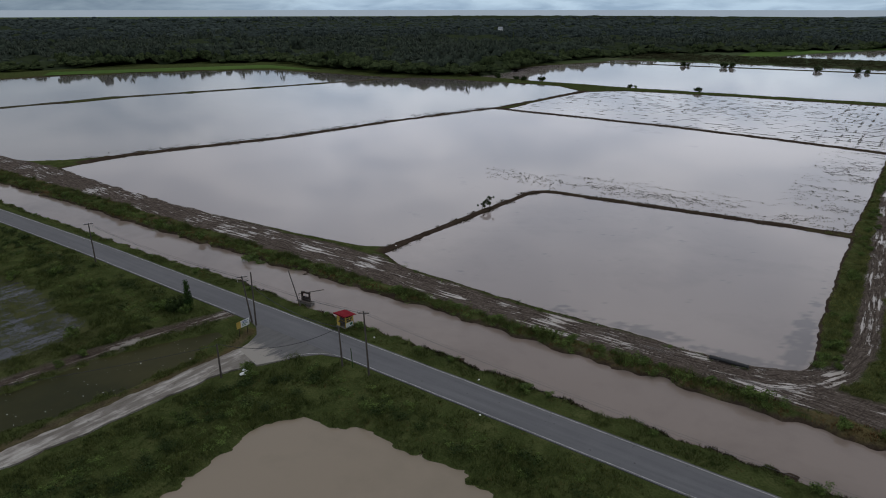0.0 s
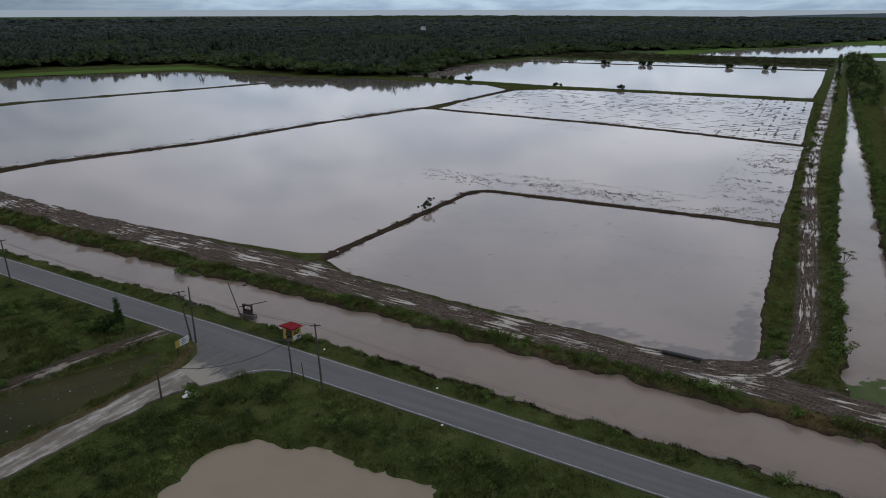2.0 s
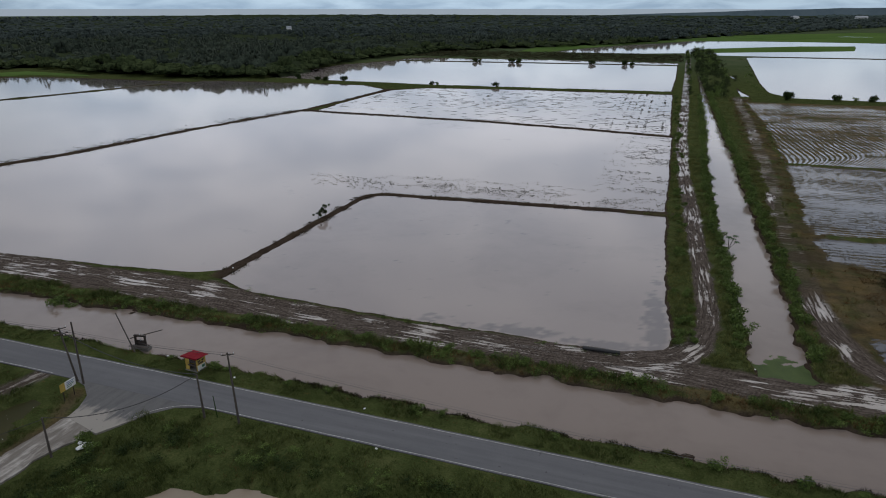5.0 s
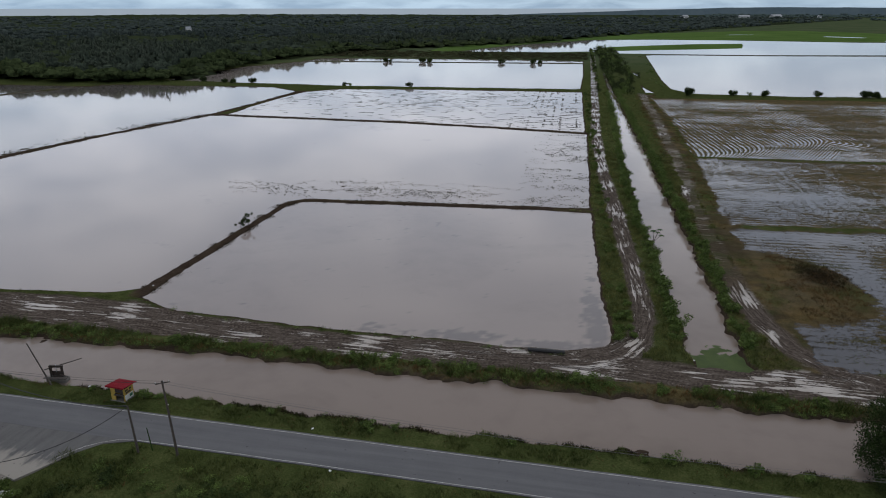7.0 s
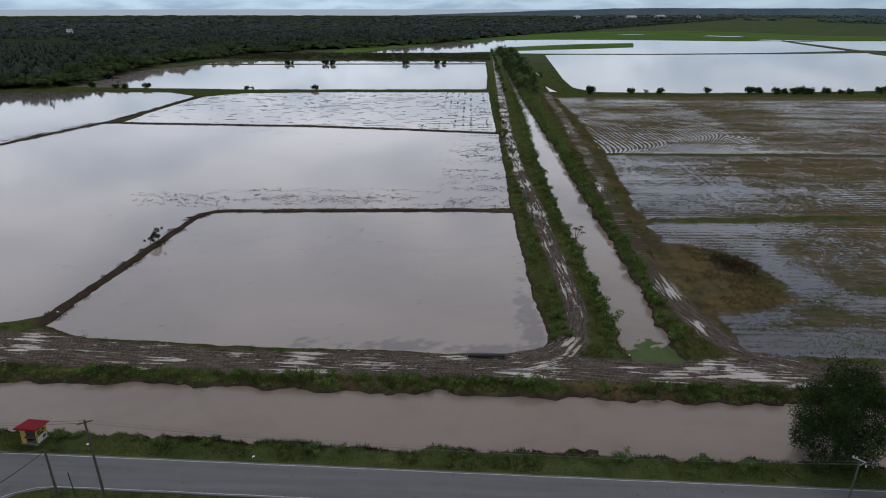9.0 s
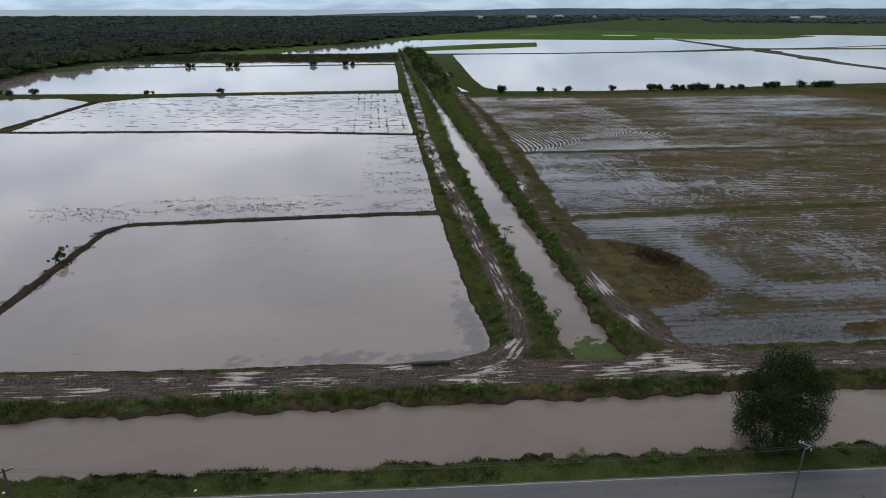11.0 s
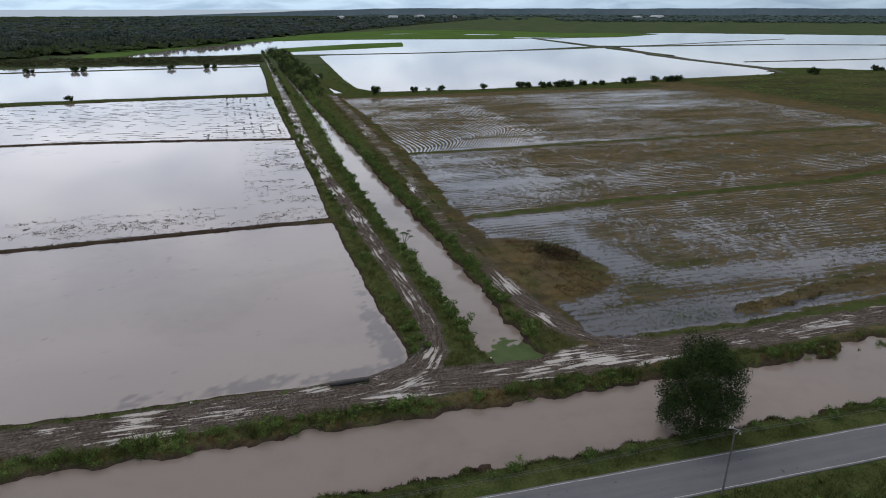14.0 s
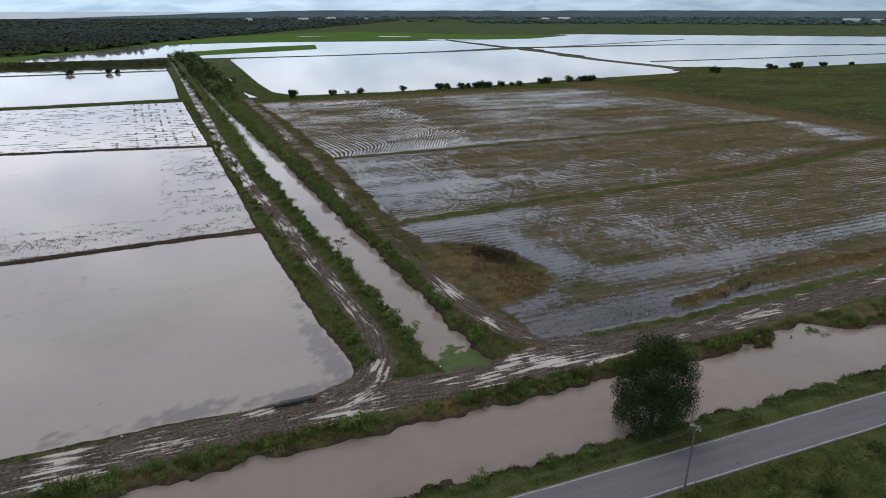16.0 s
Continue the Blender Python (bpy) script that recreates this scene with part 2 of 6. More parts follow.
def surface(x, y):
    """Height and the shares of grass, mud, straw and standing wet, and the furrow coordinate."""
    w1, w2 = fbm(x, y, 5.0, 3) - 0.5, fbm(x, y, 5.0, 9) - 0.5
    f1, f2 = fbm(x, y, 1.4, 5, 2) - 0.5, fbm(x, y, 1.4, 7, 2) - 0.5
    xs, ys = x + 2.0 * w1 + 1.5 * f1, y + 2.0 * w2 + 1.5 * f2
    h = 0.10 * (fbm(x, y, 3.0, 21) - 0.4) + 0.02
    grass = np.ones(x.shape)
    mud, straw, wet = np.zeros(x.shape), np.zeros(x.shape), np.zeros(x.shape)
    row = y - 0.03 * x
    # low ground on this side of the road
    h = h - 0.22 * smooth(57.2, 50, y)
    # main canal
    near, far = canal_near(x), canal_far(x)
    inlet = 3.5 * smooth(42, 48, x) * smooth(66, 58, x) * (fbm(x, y, 2.5, 41) > 0.45)
    d = np.maximum(near - ys, ys - far - inlet) + 1.6 * (fbm(x, y, 2.4, 195, 2) - 0.5)
    h = np.where((y > 60) & (y < 86), np.minimum(h + 0.35 * smooth(3.2, 0.9, d) * smooth(0.2, 1.4, d) * (y > 72), 0.15 - 1.2 * smooth(0.9, -1.2, d)), h)
    # side canal
    sl, sr = side_left(y), side_right(y)
    d = np.maximum(np.maximum(sl - xs, xs - sr), 88.6 - ys)
    zone = (y > 85) & (y < 720) & (x > -30) & (x < 30)
    h = np.where(zone, np.minimum(h + 0.15 * smooth(2.5, 1.0, d), 0.15 - 1.2 * smooth(0.7, -1.0, d)), h)
    # flooded fields
    for name, (pts, level) in WATERS.items():
        px, py = zip(*pts)
        zone = (x > min(px) - 8) & (x < max(px) + 8) & (y > min(py) - 8) & (y < max(py) + 8)
        if not zone.any():
            continue
        k = 0.35 if "paddy" in name else 1.2
        d = poly_sd(x[zone] + k * (xs - x)[zone], y[zone] + k * (ys - y)[zone], pts)
        bed = level - 0.3
        if name == "paddy_ploughed":
            xx, yy = x[zone], y[zone]
            ridges = np.sin(yy * 2 * np.pi / 4.6 + 9 * fbm(xx, yy, 60, 61)) * 0.38 * smooth(0.3, 0.6, fbm(xx, yy, 34, 65)) + (fbm(xx / 7, yy, 2.6, 63, 4) - 0.5) * 3.0
            edge = smooth(-46, -18, xx) * (np.sin(xx * 2 * np.pi / 4.3 + 4 * fbm(xx, yy, 22, 67)) * 0.45 + 0.2)
            bed = level + 0.06 * (ridges + 0.7 * edge - 0.5 * smooth(-90, -165, xx) - 1.0)
        elif name == "paddy_wide":
            xx, yy = x[zone], y[zone]
            band = np.exp(-(((yy - 170 - 0.03 * (xx + 40)) / 7.5) ** 2)) * smooth(-108, -85, xx)
            band = np.maximum(band, 0.9 * smooth(-22, -13, xx) * smooth(160, 175, yy))
            bed = level - 0.3 + 0.36 * band * smooth(0.4, 0.9, fbm(xx, yy * 1.5, 2.2, 71, 4)) + 0.03 * band
            bed = bed + 0.27 * (fbm(xx / 2, yy, 1.8, 73, 2) > 0.875)
        elif name == "paddy_west":
            xx, yy = x[zone], y[zone]
            lineside = np.exp(-((line_d(xx, yy, [(-213, 112), (-209, 128), (-197, 166), (-190, 222), (-177, 281)]) - 5) / 4.5) ** 2)
            bed = level - 0.3 + 0.42 * lineside * smooth(0.3, 0.8, fbm(xx, yy, 4.0, 75))
        shelf = level - 0.10
        shore = np.where(d < -1.0, bed + (shelf - bed) * smooth(-3.0, -1.0, d), shelf + (0.12 - shelf) * smooth(-1.0, 0.9, d))
        if name in ("paddy_ploughed", "paddy_wide", "paddy_west"):
            shore = np.where(d < -1.0, np.minimum(bed, np.maximum(shore, bed)), shore)
        h[zone] = np.where(d < 0.9, np.minimum(h[zone], shore), h[zone])
        grass[zone] *= smooth(-0.6, 0.2, d) if k < 0.5 else smooth(-2.4, -1.2, d)
    mud = np.where((h < -0.05) & (y > 88), 1.0, mud)
    # mud colour and thinned grass where the banks drop into the canals
    waterline_band = smooth(-0.06, -0.28, h + 0.25 * f2) * (((y > 60) & (y < 86)) | ((y > 86) & (x > -6) & (x < 13)))
    mud = np.maximum(mud, waterline_band)
    grass = grass * (1 - 0.8 * waterline_band)
    # worn and dying patches along the far bank of the main canal
    worn = smooth(0.50, 0.62, fbm(x / 2, y, 5.0, 177)) * (y > 74) * (y < 84)
    straw = np.maximum(straw, 0.8 * worn)
    # bare earth on the narrow bunds
    for pts, wide in (([(-85.2, 95), (-85, 131), (-84.6, 151), (-81.8, 155.4), (-48, 158.2), (-24, 160.2), (-12, 160.8)], 1.15), ([(-214, 100), (-215, 112), (-210.5, 127.5), (-198.5, 166), (-191.3, 222), (-178, 281), (-174.5, 370)], 1.8), ([(-178, 280), (-88, 277), (-45, 271), (-15, 266)], 1.45)):
        d = line_d(x, y, pts)
        grass = grass * (1 - 0.8 * smooth(wide * 1.7, wide * 0.9, d + 1.6 * f2))
        mud = np.maximum(mud, smooth(wide, wide * 0.55, d + 1.2 * f1) * (0.55 + 0.45 * (fbm(x, y, 7, 81) > 0.42)))
        h = h + 0.16 * smooth(wide * 0.8, 0.1, d + 0.9 * f2) * (d < wide)
    # muddy field track along the canal
    a, b = mud_near(x), mud_far(x)
    band = smooth(-0.5, 0.4, np.minimum(ys - a, b - ys)) * (y > 70) * (y < 110)
    sway = 0.8 * np.sin(x / 13.0) + 0.5 * np.sin(x / 5.3 + 1)
    ruts = (fbm(x / 14, y + sway, 0.75, 31, 2) - 0.5) * 0.30 + (fbm(x / 4, y, 3.0, 33) - 0.5) * 0.16
    # side track and the ruts that swing into it
    side_d, side_u, side_v = way_uv(x, y, SIDE_TRACK)
    band2 = smooth(2.2, 1.3, side_d - 1.5 * smooth(96, 87, y) + 0.9 * f1 + 0.5 * w1) * (y > 84.5) * (y < 720)
    ruts2 = (fbm(side_v, side_u / 14, 0.7, 35, 2) - 0.5) * 0.26 + (fbm(x, y / 5, 3.0, 37) - 0.5) * 0.22
    # bare track on the other bank
    bank_d, bank_u, bank_v = way_uv(x, y, BANK_TRACK)
    band3 = smooth(2.6, 1.2, bank_d + 0.9 * f1 + 0.6 * w1) * (y > 84.5) * (y < 400) * (1 - 0.7 * smooth(108, 130, y) * (fbm(x, y, 9, 44) > 0.34))
    ruts3 = (fbm(bank_v, bank_u / 12, 0.8, 39, 2) - 0.5) * 0.26 + (fbm(x, y / 5, 3.0, 40) - 0.5) * 0.2
    along, across = np.array(x, float), np.array(y + sway * 0.5, float)
    tracks = np.zeros(x.shape)
    for m, r, u, v in ((band, ruts, along, across), (band3 * (y > 86.5), ruts3, bank_u + 500, bank_v + 40), (band2 * (y > 86.2 - 2.6 * smooth(-30, -12, x) * smooth(-2, -6, x)), ruts2, side_u + 900, side_v + 80)):
        h = h * (1 - m) + m * (-0.02 + r)
        mud = np.maximum(mud, m)
        tracks = np.maximum(tracks, m)
        along, across = np.where(m > 0.5, u, along), np.where(m > 0.5, v, across)
    # trodden ground right of the side canal
    bare = 0.95 * smooth(9.5, 11.5, xs) * smooth(20, 17, xs) * (y > 86) * (y < 395) * (0.62 + 0.38 * smooth(0.38, 0.55, fbm(x, y / 2, 8, 89)))
    grass = grass * (1 - 0.75 * bare * smooth(0.36, 0.52, fbm(x, y, 5, 87)))
    straw = np.maximum(straw, 0.85 * bare * smooth(0.4, 0.58, fbm(x, y, 4, 83)))
    mud = np.maximum(mud, 0.5 * bare * smooth(0.45, 0.65, fbm(x, y, 4, 85)))
    # stubble fields
    for name, pts in STUBBLE.items():
        px, py = zip(*pts)
        zone = (x > min(px) - 5) & (x < max(px) + 5) & (y > min(py) - 5) & (y < max(py) + 5)
        xx, yy = x[zone], y[zone]
        m = smooth(0.8, -0.8, poly_sd(xs[zone], ys[zone], pts))
        big = fbm(xx / 2.2, yy, 26, 91)
        if name == "front":
            edge = np.maximum(smooth(44, 24, xx + 0.5 * np.abs(yy - 118)), smooth(104, 96, yy) * smooth(75, 55, xx))
            edge = np.maximum(edge, smooth(136, 148, yy - 0.07 * xx) * smooth(62, 38, xx))
            wv = 0.355 + 0.52 * edge + 0.25 * (big - 0.5) - 0.06 * smooth(90, 200, xx) + 0.34 * smooth(7, 1, line_d(xx + 3 * w1[zone], yy + 3 * w2[zone], SLOUGH))
            wv = wv - 1.2 * smooth(1.5, -2.5, poly_sd(xs[zone], ys[zone], BROWN))
        elif name == "middle":
            wv = 0.335 + 0.28 * smooth(62, 28, xx) + 0.45 * (big - 0.5) - 0.10 * smooth(90, 200, xx) + 0.17 * smooth(4, -4, poly_sd(xx + 6 * w1[zone], yy + 6 * w2[zone], [(219, 252), (226, 229), (214, 188), (200, 188), (206, 210), (214, 232)]))
        else:
            wv = 0.345 + 0.55 * (big - 0.5) - 0.06 * smooth(100, 200, xx) - 0.5 * smooth(366, 384, yy) + 0.17 * smooth(285, 320, yy) * smooth(95, 130, xx) * smooth(225, 195, xx)
            turn = hairpin(xx, yy)
            row[zone] = np.where(turn < 9, turn, row[zone])
            wv = wv + 0.08 * (turn < 9)
        for way in WHEELINGS:
            dw = line_d(xx + 2 * w1[zone], yy + 2 * w2[zone], way)
            wv = wv + 0.12 * smooth(0.8, 0.25, np.abs(dw - 1.1))
        wet[zone] = wet[zone] * (1 - m) + np.clip(wv, 0, 1) * m
        straw[zone] = np.maximum(straw[zone], m)
        grass[zone] *= 1 - 0.85 * m
        h[zone] = h[zone] * (1 - m) + m * (-0.06 + 0.04 * (big - 0.5))
    for pts in ([(17, 153.5), (63, 158.6), (122, 162), (182, 174), (260, 186)], [(20, 228), (90, 230.5), (224, 234)]):
        h = h + 0.22 * smooth(1.6, 0.2, line_d(x, y, pts) + f1)
    brown = smooth(1.5, -2.5, poly_sd(xs + 2.5 * w1, ys + 2.5 * w2, BROWN)) if ((x > 10) & (x < 45) & (y > 95) & (y < 140)).any() else 0
    lush = brown * np.clip(smooth(25, 33, x + 5 * w1) + 0.7 * smooth(0.56, 0.70, fbm(x, y, 3.0, 151)), 0, 1)
    straw = np.where(brown > 0, np.maximum(straw * (1 - brown), 0.95 * brown - 0.8 * lush), straw)
    grass = np.maximum(grass, lush)
    mud = np.maximum(mud, 0.9 * brown * np.exp(-(((x - 28.5) / 3.8) ** 2) - ((y - 126) / 5.5) ** 2))
    grass = np.where((x > 222) & (y > 180) & (y < 400), np.minimum(grass, 1 - 0.7 * smooth(252, 226, x + 14 * w1)), grass)
    straw = np.where((x > 214) & (y > 175) & (y < 410), np.maximum(straw, smooth(256, 232, x + 14 * w1)), straw)
    # the unused field beyond is patchy, with dead growth and wet hollows
    idle = smooth(238, 262, x + 14 * w1) * (x < 700) * (y > 110) * (y < 436)
    patch = fbm(x / 2, y, 16, 183, 4)
    straw = np.maximum(straw, 0.5 * idle * smooth(0.53, 0.64, patch))
    mud = np.maximum(mud, 0.55 * idle * smooth(0.45, 0.36, patch))
    # rank growth along the front edge of the stubble
    ridge = smooth(2.6, 0.8, line_d(xs, ys, [(46, 94.5), (57, 96), (64, 98.6), (71, 99), (90, 99.5), (140, 101)]) + 1.5 * w1)
    wet, straw = wet * (1 - ridge), np.maximum(straw, 0.7 * ridge)
    h = h + 0.25 * ridge
    # marsh beside the lane
    zone = (x < -88) & (y < 50)
    if zone.any():
        m = smooth(1.0, -3.0, poly_sd(xs[zone], ys[zone], MARSH))
        h[zone] -= 0.25 * m
        wet[zone] = np.maximum(wet[zone], m * np.clip(0.52 * smooth(-93, -101, x[zone]) * (0.45 + 0.9 * fbm(x[zone], y[zone], 9, 95)), 0, 0.62))
        row[zone] = 0.0
        grass[zone] *= 1 - 0.25 * m
    # dark rutted path left of the ditch
    d = line_d(x, y, [(-91.5, -40), (-91, 27), (-89.5, 40), (-88.2, 48), (-85, 58)])
    m = smooth(1.7, 0.9, d + 0.8 * f1)
    mud = np.maximum(mud, m)
    _, pu, pv = way_uv(x, y, [(-91.5, -40), (-91, 27), (-89.5, 40), (-88.2, 48), (-85, 58)])
    tracks = np.maximum(tracks, 0.5 * m)
    along, across = np.where(m > 0.3, pu + 1500, along), np.where(m > 0.3, pv + 120, across)
    h = h - 0.10 * smooth(1.3, 0.5, np.abs(d - 0.1) + 0.8 * f2)
    # worn edge of the lane and the ditch bank
    d = line_d(x, y, [(-75.6, -40), (-76, 27), (-75.2, 40), (-74.4, 49), (-77, 55.5)])
    straw = np.maximum(straw, 0.8 * smooth(1.6, 0.4, d + f1))
    mud = np.maximum(mud, 0.5 * smooth(1.3, 0.2, d + 1.5 * f2))
    # ground beneath the roadway and lane stays below them
    h = np.where((y > 56.9) & (y < 64.6), np.minimum(h, -0.03), h)
    lane = (x > -76.2) & (x < -67) & (y < 59)
    h = np.where(lane, np.minimum(h, -0.05), h)
    return h, np.clip(grass, 0, 1), np.clip(mud, 0, 1), np.clip(straw, 0, 1), np.clip(wet, 0, 1), row, tracks, along, across


# ---------------------------------------------------------------- materials
def material(name):
    m = bpy.data.materials.new(name)
    m.use_nodes = True
    n, l = m.node_tree.nodes, m.node_tree.links
    return m, n, l, n["Principled BSDF"]


def noise_node(n, l, scale, detail=4.0, rough=0.55, vec=None, distortion=0.0):
    t = n.new("ShaderNodeTexNoise")
    t.inputs["Scale"].default_value, t.inputs["Detail"].default_value, t.inputs["Roughness"].default_value = scale, detail, rough
    t.inputs["Distortion"].default_value = distortion
    if vec is None:
        c = n.new("ShaderNodeTexCoord")
        vec = c.outputs["Object"]
    l.new(vec, t.inputs["Vector"])
    return t.outputs[0]


def ramp_node(n, l, fac, stops):
    r = n.new("ShaderNodeValToRGB")
    e = r.color_ramp.elements
    while len(e) < len(stops):
        e.new(0.5)
    for i, (p, c) in enumerate(stops):
        e[i].position, e[i].color = p, (*c, 1) if len(c) == 3 else c
    l.new(fac, r.inputs[0])
    return r.outputs[0]


def blend(n, l, fac, a, b, mode="MIX"):
    x = n.new("ShaderNodeMix")
    x.data_type, x.blend_type = "RGBA", mode
    for sock, v in ((x.inputs["Factor"], fac), (x.inputs[6], a), (x.inputs[7], b)):
        if isinstance(v, (int, float)):
            sock.default_value = v
        elif isinstance(v, tuple):
            sock.default_value = (*v, 1)
        else:
            l.new(v, sock)
    return x.outputs[2]


def calc(n, l, op, a, b=0.0, clamp=False):
    x = n.new("ShaderNodeMath")
    x.operation, x.use_clamp = op, clamp
    for sock, v in ((x.inputs[0], a), (x.inputs[1], b)):
        if isinstance(v, (int, float)):
            sock.default_value = v
        else:
            l.new(v, sock)
    return x.outputs[0]


def bump_node(n, l, height, strength, distance):
    b = n.new("ShaderNodeBump")
    b.inputs["Strength"].default_value, b.inputs["Distance"].default_value = strength, distance
    l.new(height, b.inputs["Height"])
    return b.outputs[0]


def attr(n, name):
    a = n.new("ShaderNodeAttribute")
    a.attribute_name = name
    return a


def plain(name, c1, c2, scale=6.0, rough=0.7, metal=0.0, bump=0.0, island=False, objects=False):
    """A surface with two tones of grain, coarse and fine, and some relief."""
    m, n, l, p = material(name)
    big, fine = noise_node(n, l, scale * 0.35, 3), noise_node(n, l, scale * 4, 5)
    f = calc(n, l, "ADD", calc(n, l, "MULTIPLY", big, 0.6), calc(n, l, "MULTIPLY", fine, 0.4))
    if island or objects:
        g = n.new("ShaderNodeNewGeometry") if island else n.new("ShaderNodeObjectInfo")
        f = calc(n, l, "ADD", calc(n, l, "MULTIPLY", f, 0.5), calc(n, l, "MULTIPLY", g.outputs["Random Per Island" if island else "Random"], 0.5))
    l.new(ramp_node(n, l, f, ((0.28, c1), (0.72, c2))), p.inputs["Base Color"])
    p.inputs["Roughness"].default_value, p.inputs["Metallic"].default_value = rough, metal
    if bump:
        l.new(bump_node(n, l, fine, 0.6, bump), p.inputs["Normal"])
    return m


def foliage(name, dark, light, rough=0.7, gloss=0.05, scale=0.8):
    """Leaves whose tone drifts from clump to clump and a little from leaf to leaf."""
    m, n, l, p = material(name)
    clump, patch = noise_node(n, l, scale * 0.9, 4, 0.6), noise_node(n, l, scale * 0.14, 3)
    g = n.new("ShaderNodeNewGeometry").outputs["Random Per Island"]
    f = calc(n, l, "ADD", calc(n, l, "MULTIPLY", clump, 0.55), calc(n, l, "ADD", calc(n, l, "MULTIPLY", patch, 0.35), calc(n, l, "MULTIPLY", g, 0.22)))
    l.new(ramp_node(n, l, f, ((0.40, dark), (0.72, light))), p.inputs["Base Color"])
    p.inputs["Roughness"].default_value = rough
    p.inputs["Specular IOR Level"].default_value = gloss
    return m


def water_material(name, muddy, clear, clear_share, ripple=0.012, rough=0.05):
    m, n, l, p = material(name)
    c = n.new("ShaderNodeTexCoord")
    patch = noise_node(n, l, 0.035, 5, 0.6, c.outputs["Object"], 0.6)
    silt = noise_node(n, l, 0.25, 4, 0.6, c.outputs["Object"])
    f = calc(n, l, "ADD", calc(n, l, "MULTIPLY", patch, 0.75), calc(n, l, "MULTIPLY", silt, 0.25))
    l.new(ramp_node(n, l, f, ((clear_share - 0.1, clear), (clear_share + 0.1, muddy))), p.inputs["Base Color"])
    p.inputs["Roughness"].default_value = rough
    p.inputs["Specular IOR Level"].default_value = 0.5 if rough < 0.2 else 0.12
    p.inputs["IOR"].default_value = 1.333
    l.new(bump_node(n, l, noise_node(n, l, 1.6, 3, 0.5, c.outputs["Object"]), 0.12, ripple), p.inputs["Normal"])
    return m


def ground_material():
    m, n, l, p = material("ground_cover")
    c = n.new("ShaderNodeTexCoord").outputs["Object"]
    cover = n.new("ShaderNodeSeparateColor")
    l.new(attr(n, "cover").outputs["Color"], cover.inputs[0])
    fields = n.new("ShaderNodeSeparateColor")
    l.new(attr(n, "field").outputs["Color"], fields.inputs[0])
    big, mid, fine = noise_node(n, l, 0.02, 4, 0.6, c), noise_node(n, l, 0.35, 5, 0.6, c), noise_node(n, l, 4.0, 8, 0.75, c)
    tex = calc(n, l, "ADD", calc(n, l, "MULTIPLY", mid, 0.5), calc(n, l, "MULTIPLY", calc(n, l, "ADD", calc(n, l, "MULTIPLY", calc(n, l, "SUBTRACT", fine, 0.5), 1.7), 0.5), 0.5))
    grass = ramp_node(n, l, tex, ((0.25, (0.018, 0.026, 0.008)), (0.46, (0.048, 0.062, 0.020)), (0.60, (0.082, 0.094, 0.034)), (0.78, (0.145, 0.120, 0.058))))
    far_green = ramp_node(n, l, calc(n, l, "ADD", calc(n, l, "MULTIPLY", big, 0.7), calc(n, l, "MULTIPLY", mid, 0.3)), ((0.3, (0.040, 0.056, 0.026)), (0.45, (0.064, 0.088, 0.042)), (0.58, (0.082, 0.100, 0.052)), (0.72, (0.105, 0.094, 0.060))))
    grass = blend(n, l, fields.outputs[2], grass, far_green)
    mud = ramp_node(n, l, tex, ((0.25, (0.020, 0.014, 0.010)), (0.55, (0.055, 0.040, 0.030)), (0.8, (0.12, 0.092, 0.072))))
    straw = ramp_node(n, l, tex, ((0.25, (0.034, 0.027, 0.016)), (0.5, (0.092, 0.076, 0.044)), (0.8, (0.19, 0.155, 0.094))))
    banded = n.new("ShaderNodeMapping")
    banded.inputs["Scale"].default_value = (0.035, 0.13, 1.0)
    l.new(c, banded.inputs["Vector"])
    bands = noise_node(n, l, 1.0, 7, 0.66, banded.outputs[0], 0.6)
    straw = blend(n, l, ramp_node(n, l, calc(n, l, "ADD", calc(n, l, "MULTIPLY", noise_node(n, l, 0.11, 6, 0.7, c, 0.8), 0.5), calc(n, l, "MULTIPLY", bands, 0.5)), ((0.44, (0, 0, 0)), (0.60, (1, 1, 1)))), straw, ramp_node(n, l, tex, ((0.3, (0.044, 0.042, 0.015)), (0.55, (0.140, 0.097, 0.042)), (0.8, (0.24, 0.160, 0.068)))))
    straw = blend(n, l, ramp_node(n, l, calc(n, l, "SUBTRACT", 1.0, bands), ((0.56, (0, 0, 0)), (0.66, (0.8, 0.8, 0.8)))), straw, ramp_node(n, l, tex, ((0.3, (0.026, 0.032, 0.010)), (0.55, (0.066, 0.070, 0.024)), (0.8, (0.11, 0.105, 0.040)))))
    earth = ramp_node(n, l, tex, ((0.25, (0.035, 0.025, 0.016)), (0.75, (0.10, 0.072, 0.048))))
    col = blend(n, l, cover.outputs[0], earth, grass)
    col = blend(n, l, cover.outputs[2], col, straw)
    col = blend(n, l, cover.outputs[1], col, mud)
    # furrows that hold water between the stubble rows
    rowv = attr(n, "furrow").outputs["Fac"]
    wob = calc(n, l, "MULTIPLY", calc(n, l, "SUBTRACT", noise_node(n, l, 0.05, 3, 0.5, c, 0.3), 0.5), 2.2)
    place = n.new("ShaderNodeSeparateXYZ")
    l.new(attr(n, "wheelway").outputs["Vector"], place.inputs[0])
    wave = calc(n, l, "SINE", calc(n, l, "MULTIPLY", calc(n, l, "ADD", rowv, wob), 3.5))
    xyz = n.new("ShaderNodeSeparateXYZ")
    l.new(c, xyz.inputs[0])
    laid = n.new("ShaderNodeCombineXYZ")
    l.new(calc(n, l, "MULTIPLY", xyz.outputs["X"], 0.42), laid.inputs[0])
    l.new(rowv, laid.inputs[1])
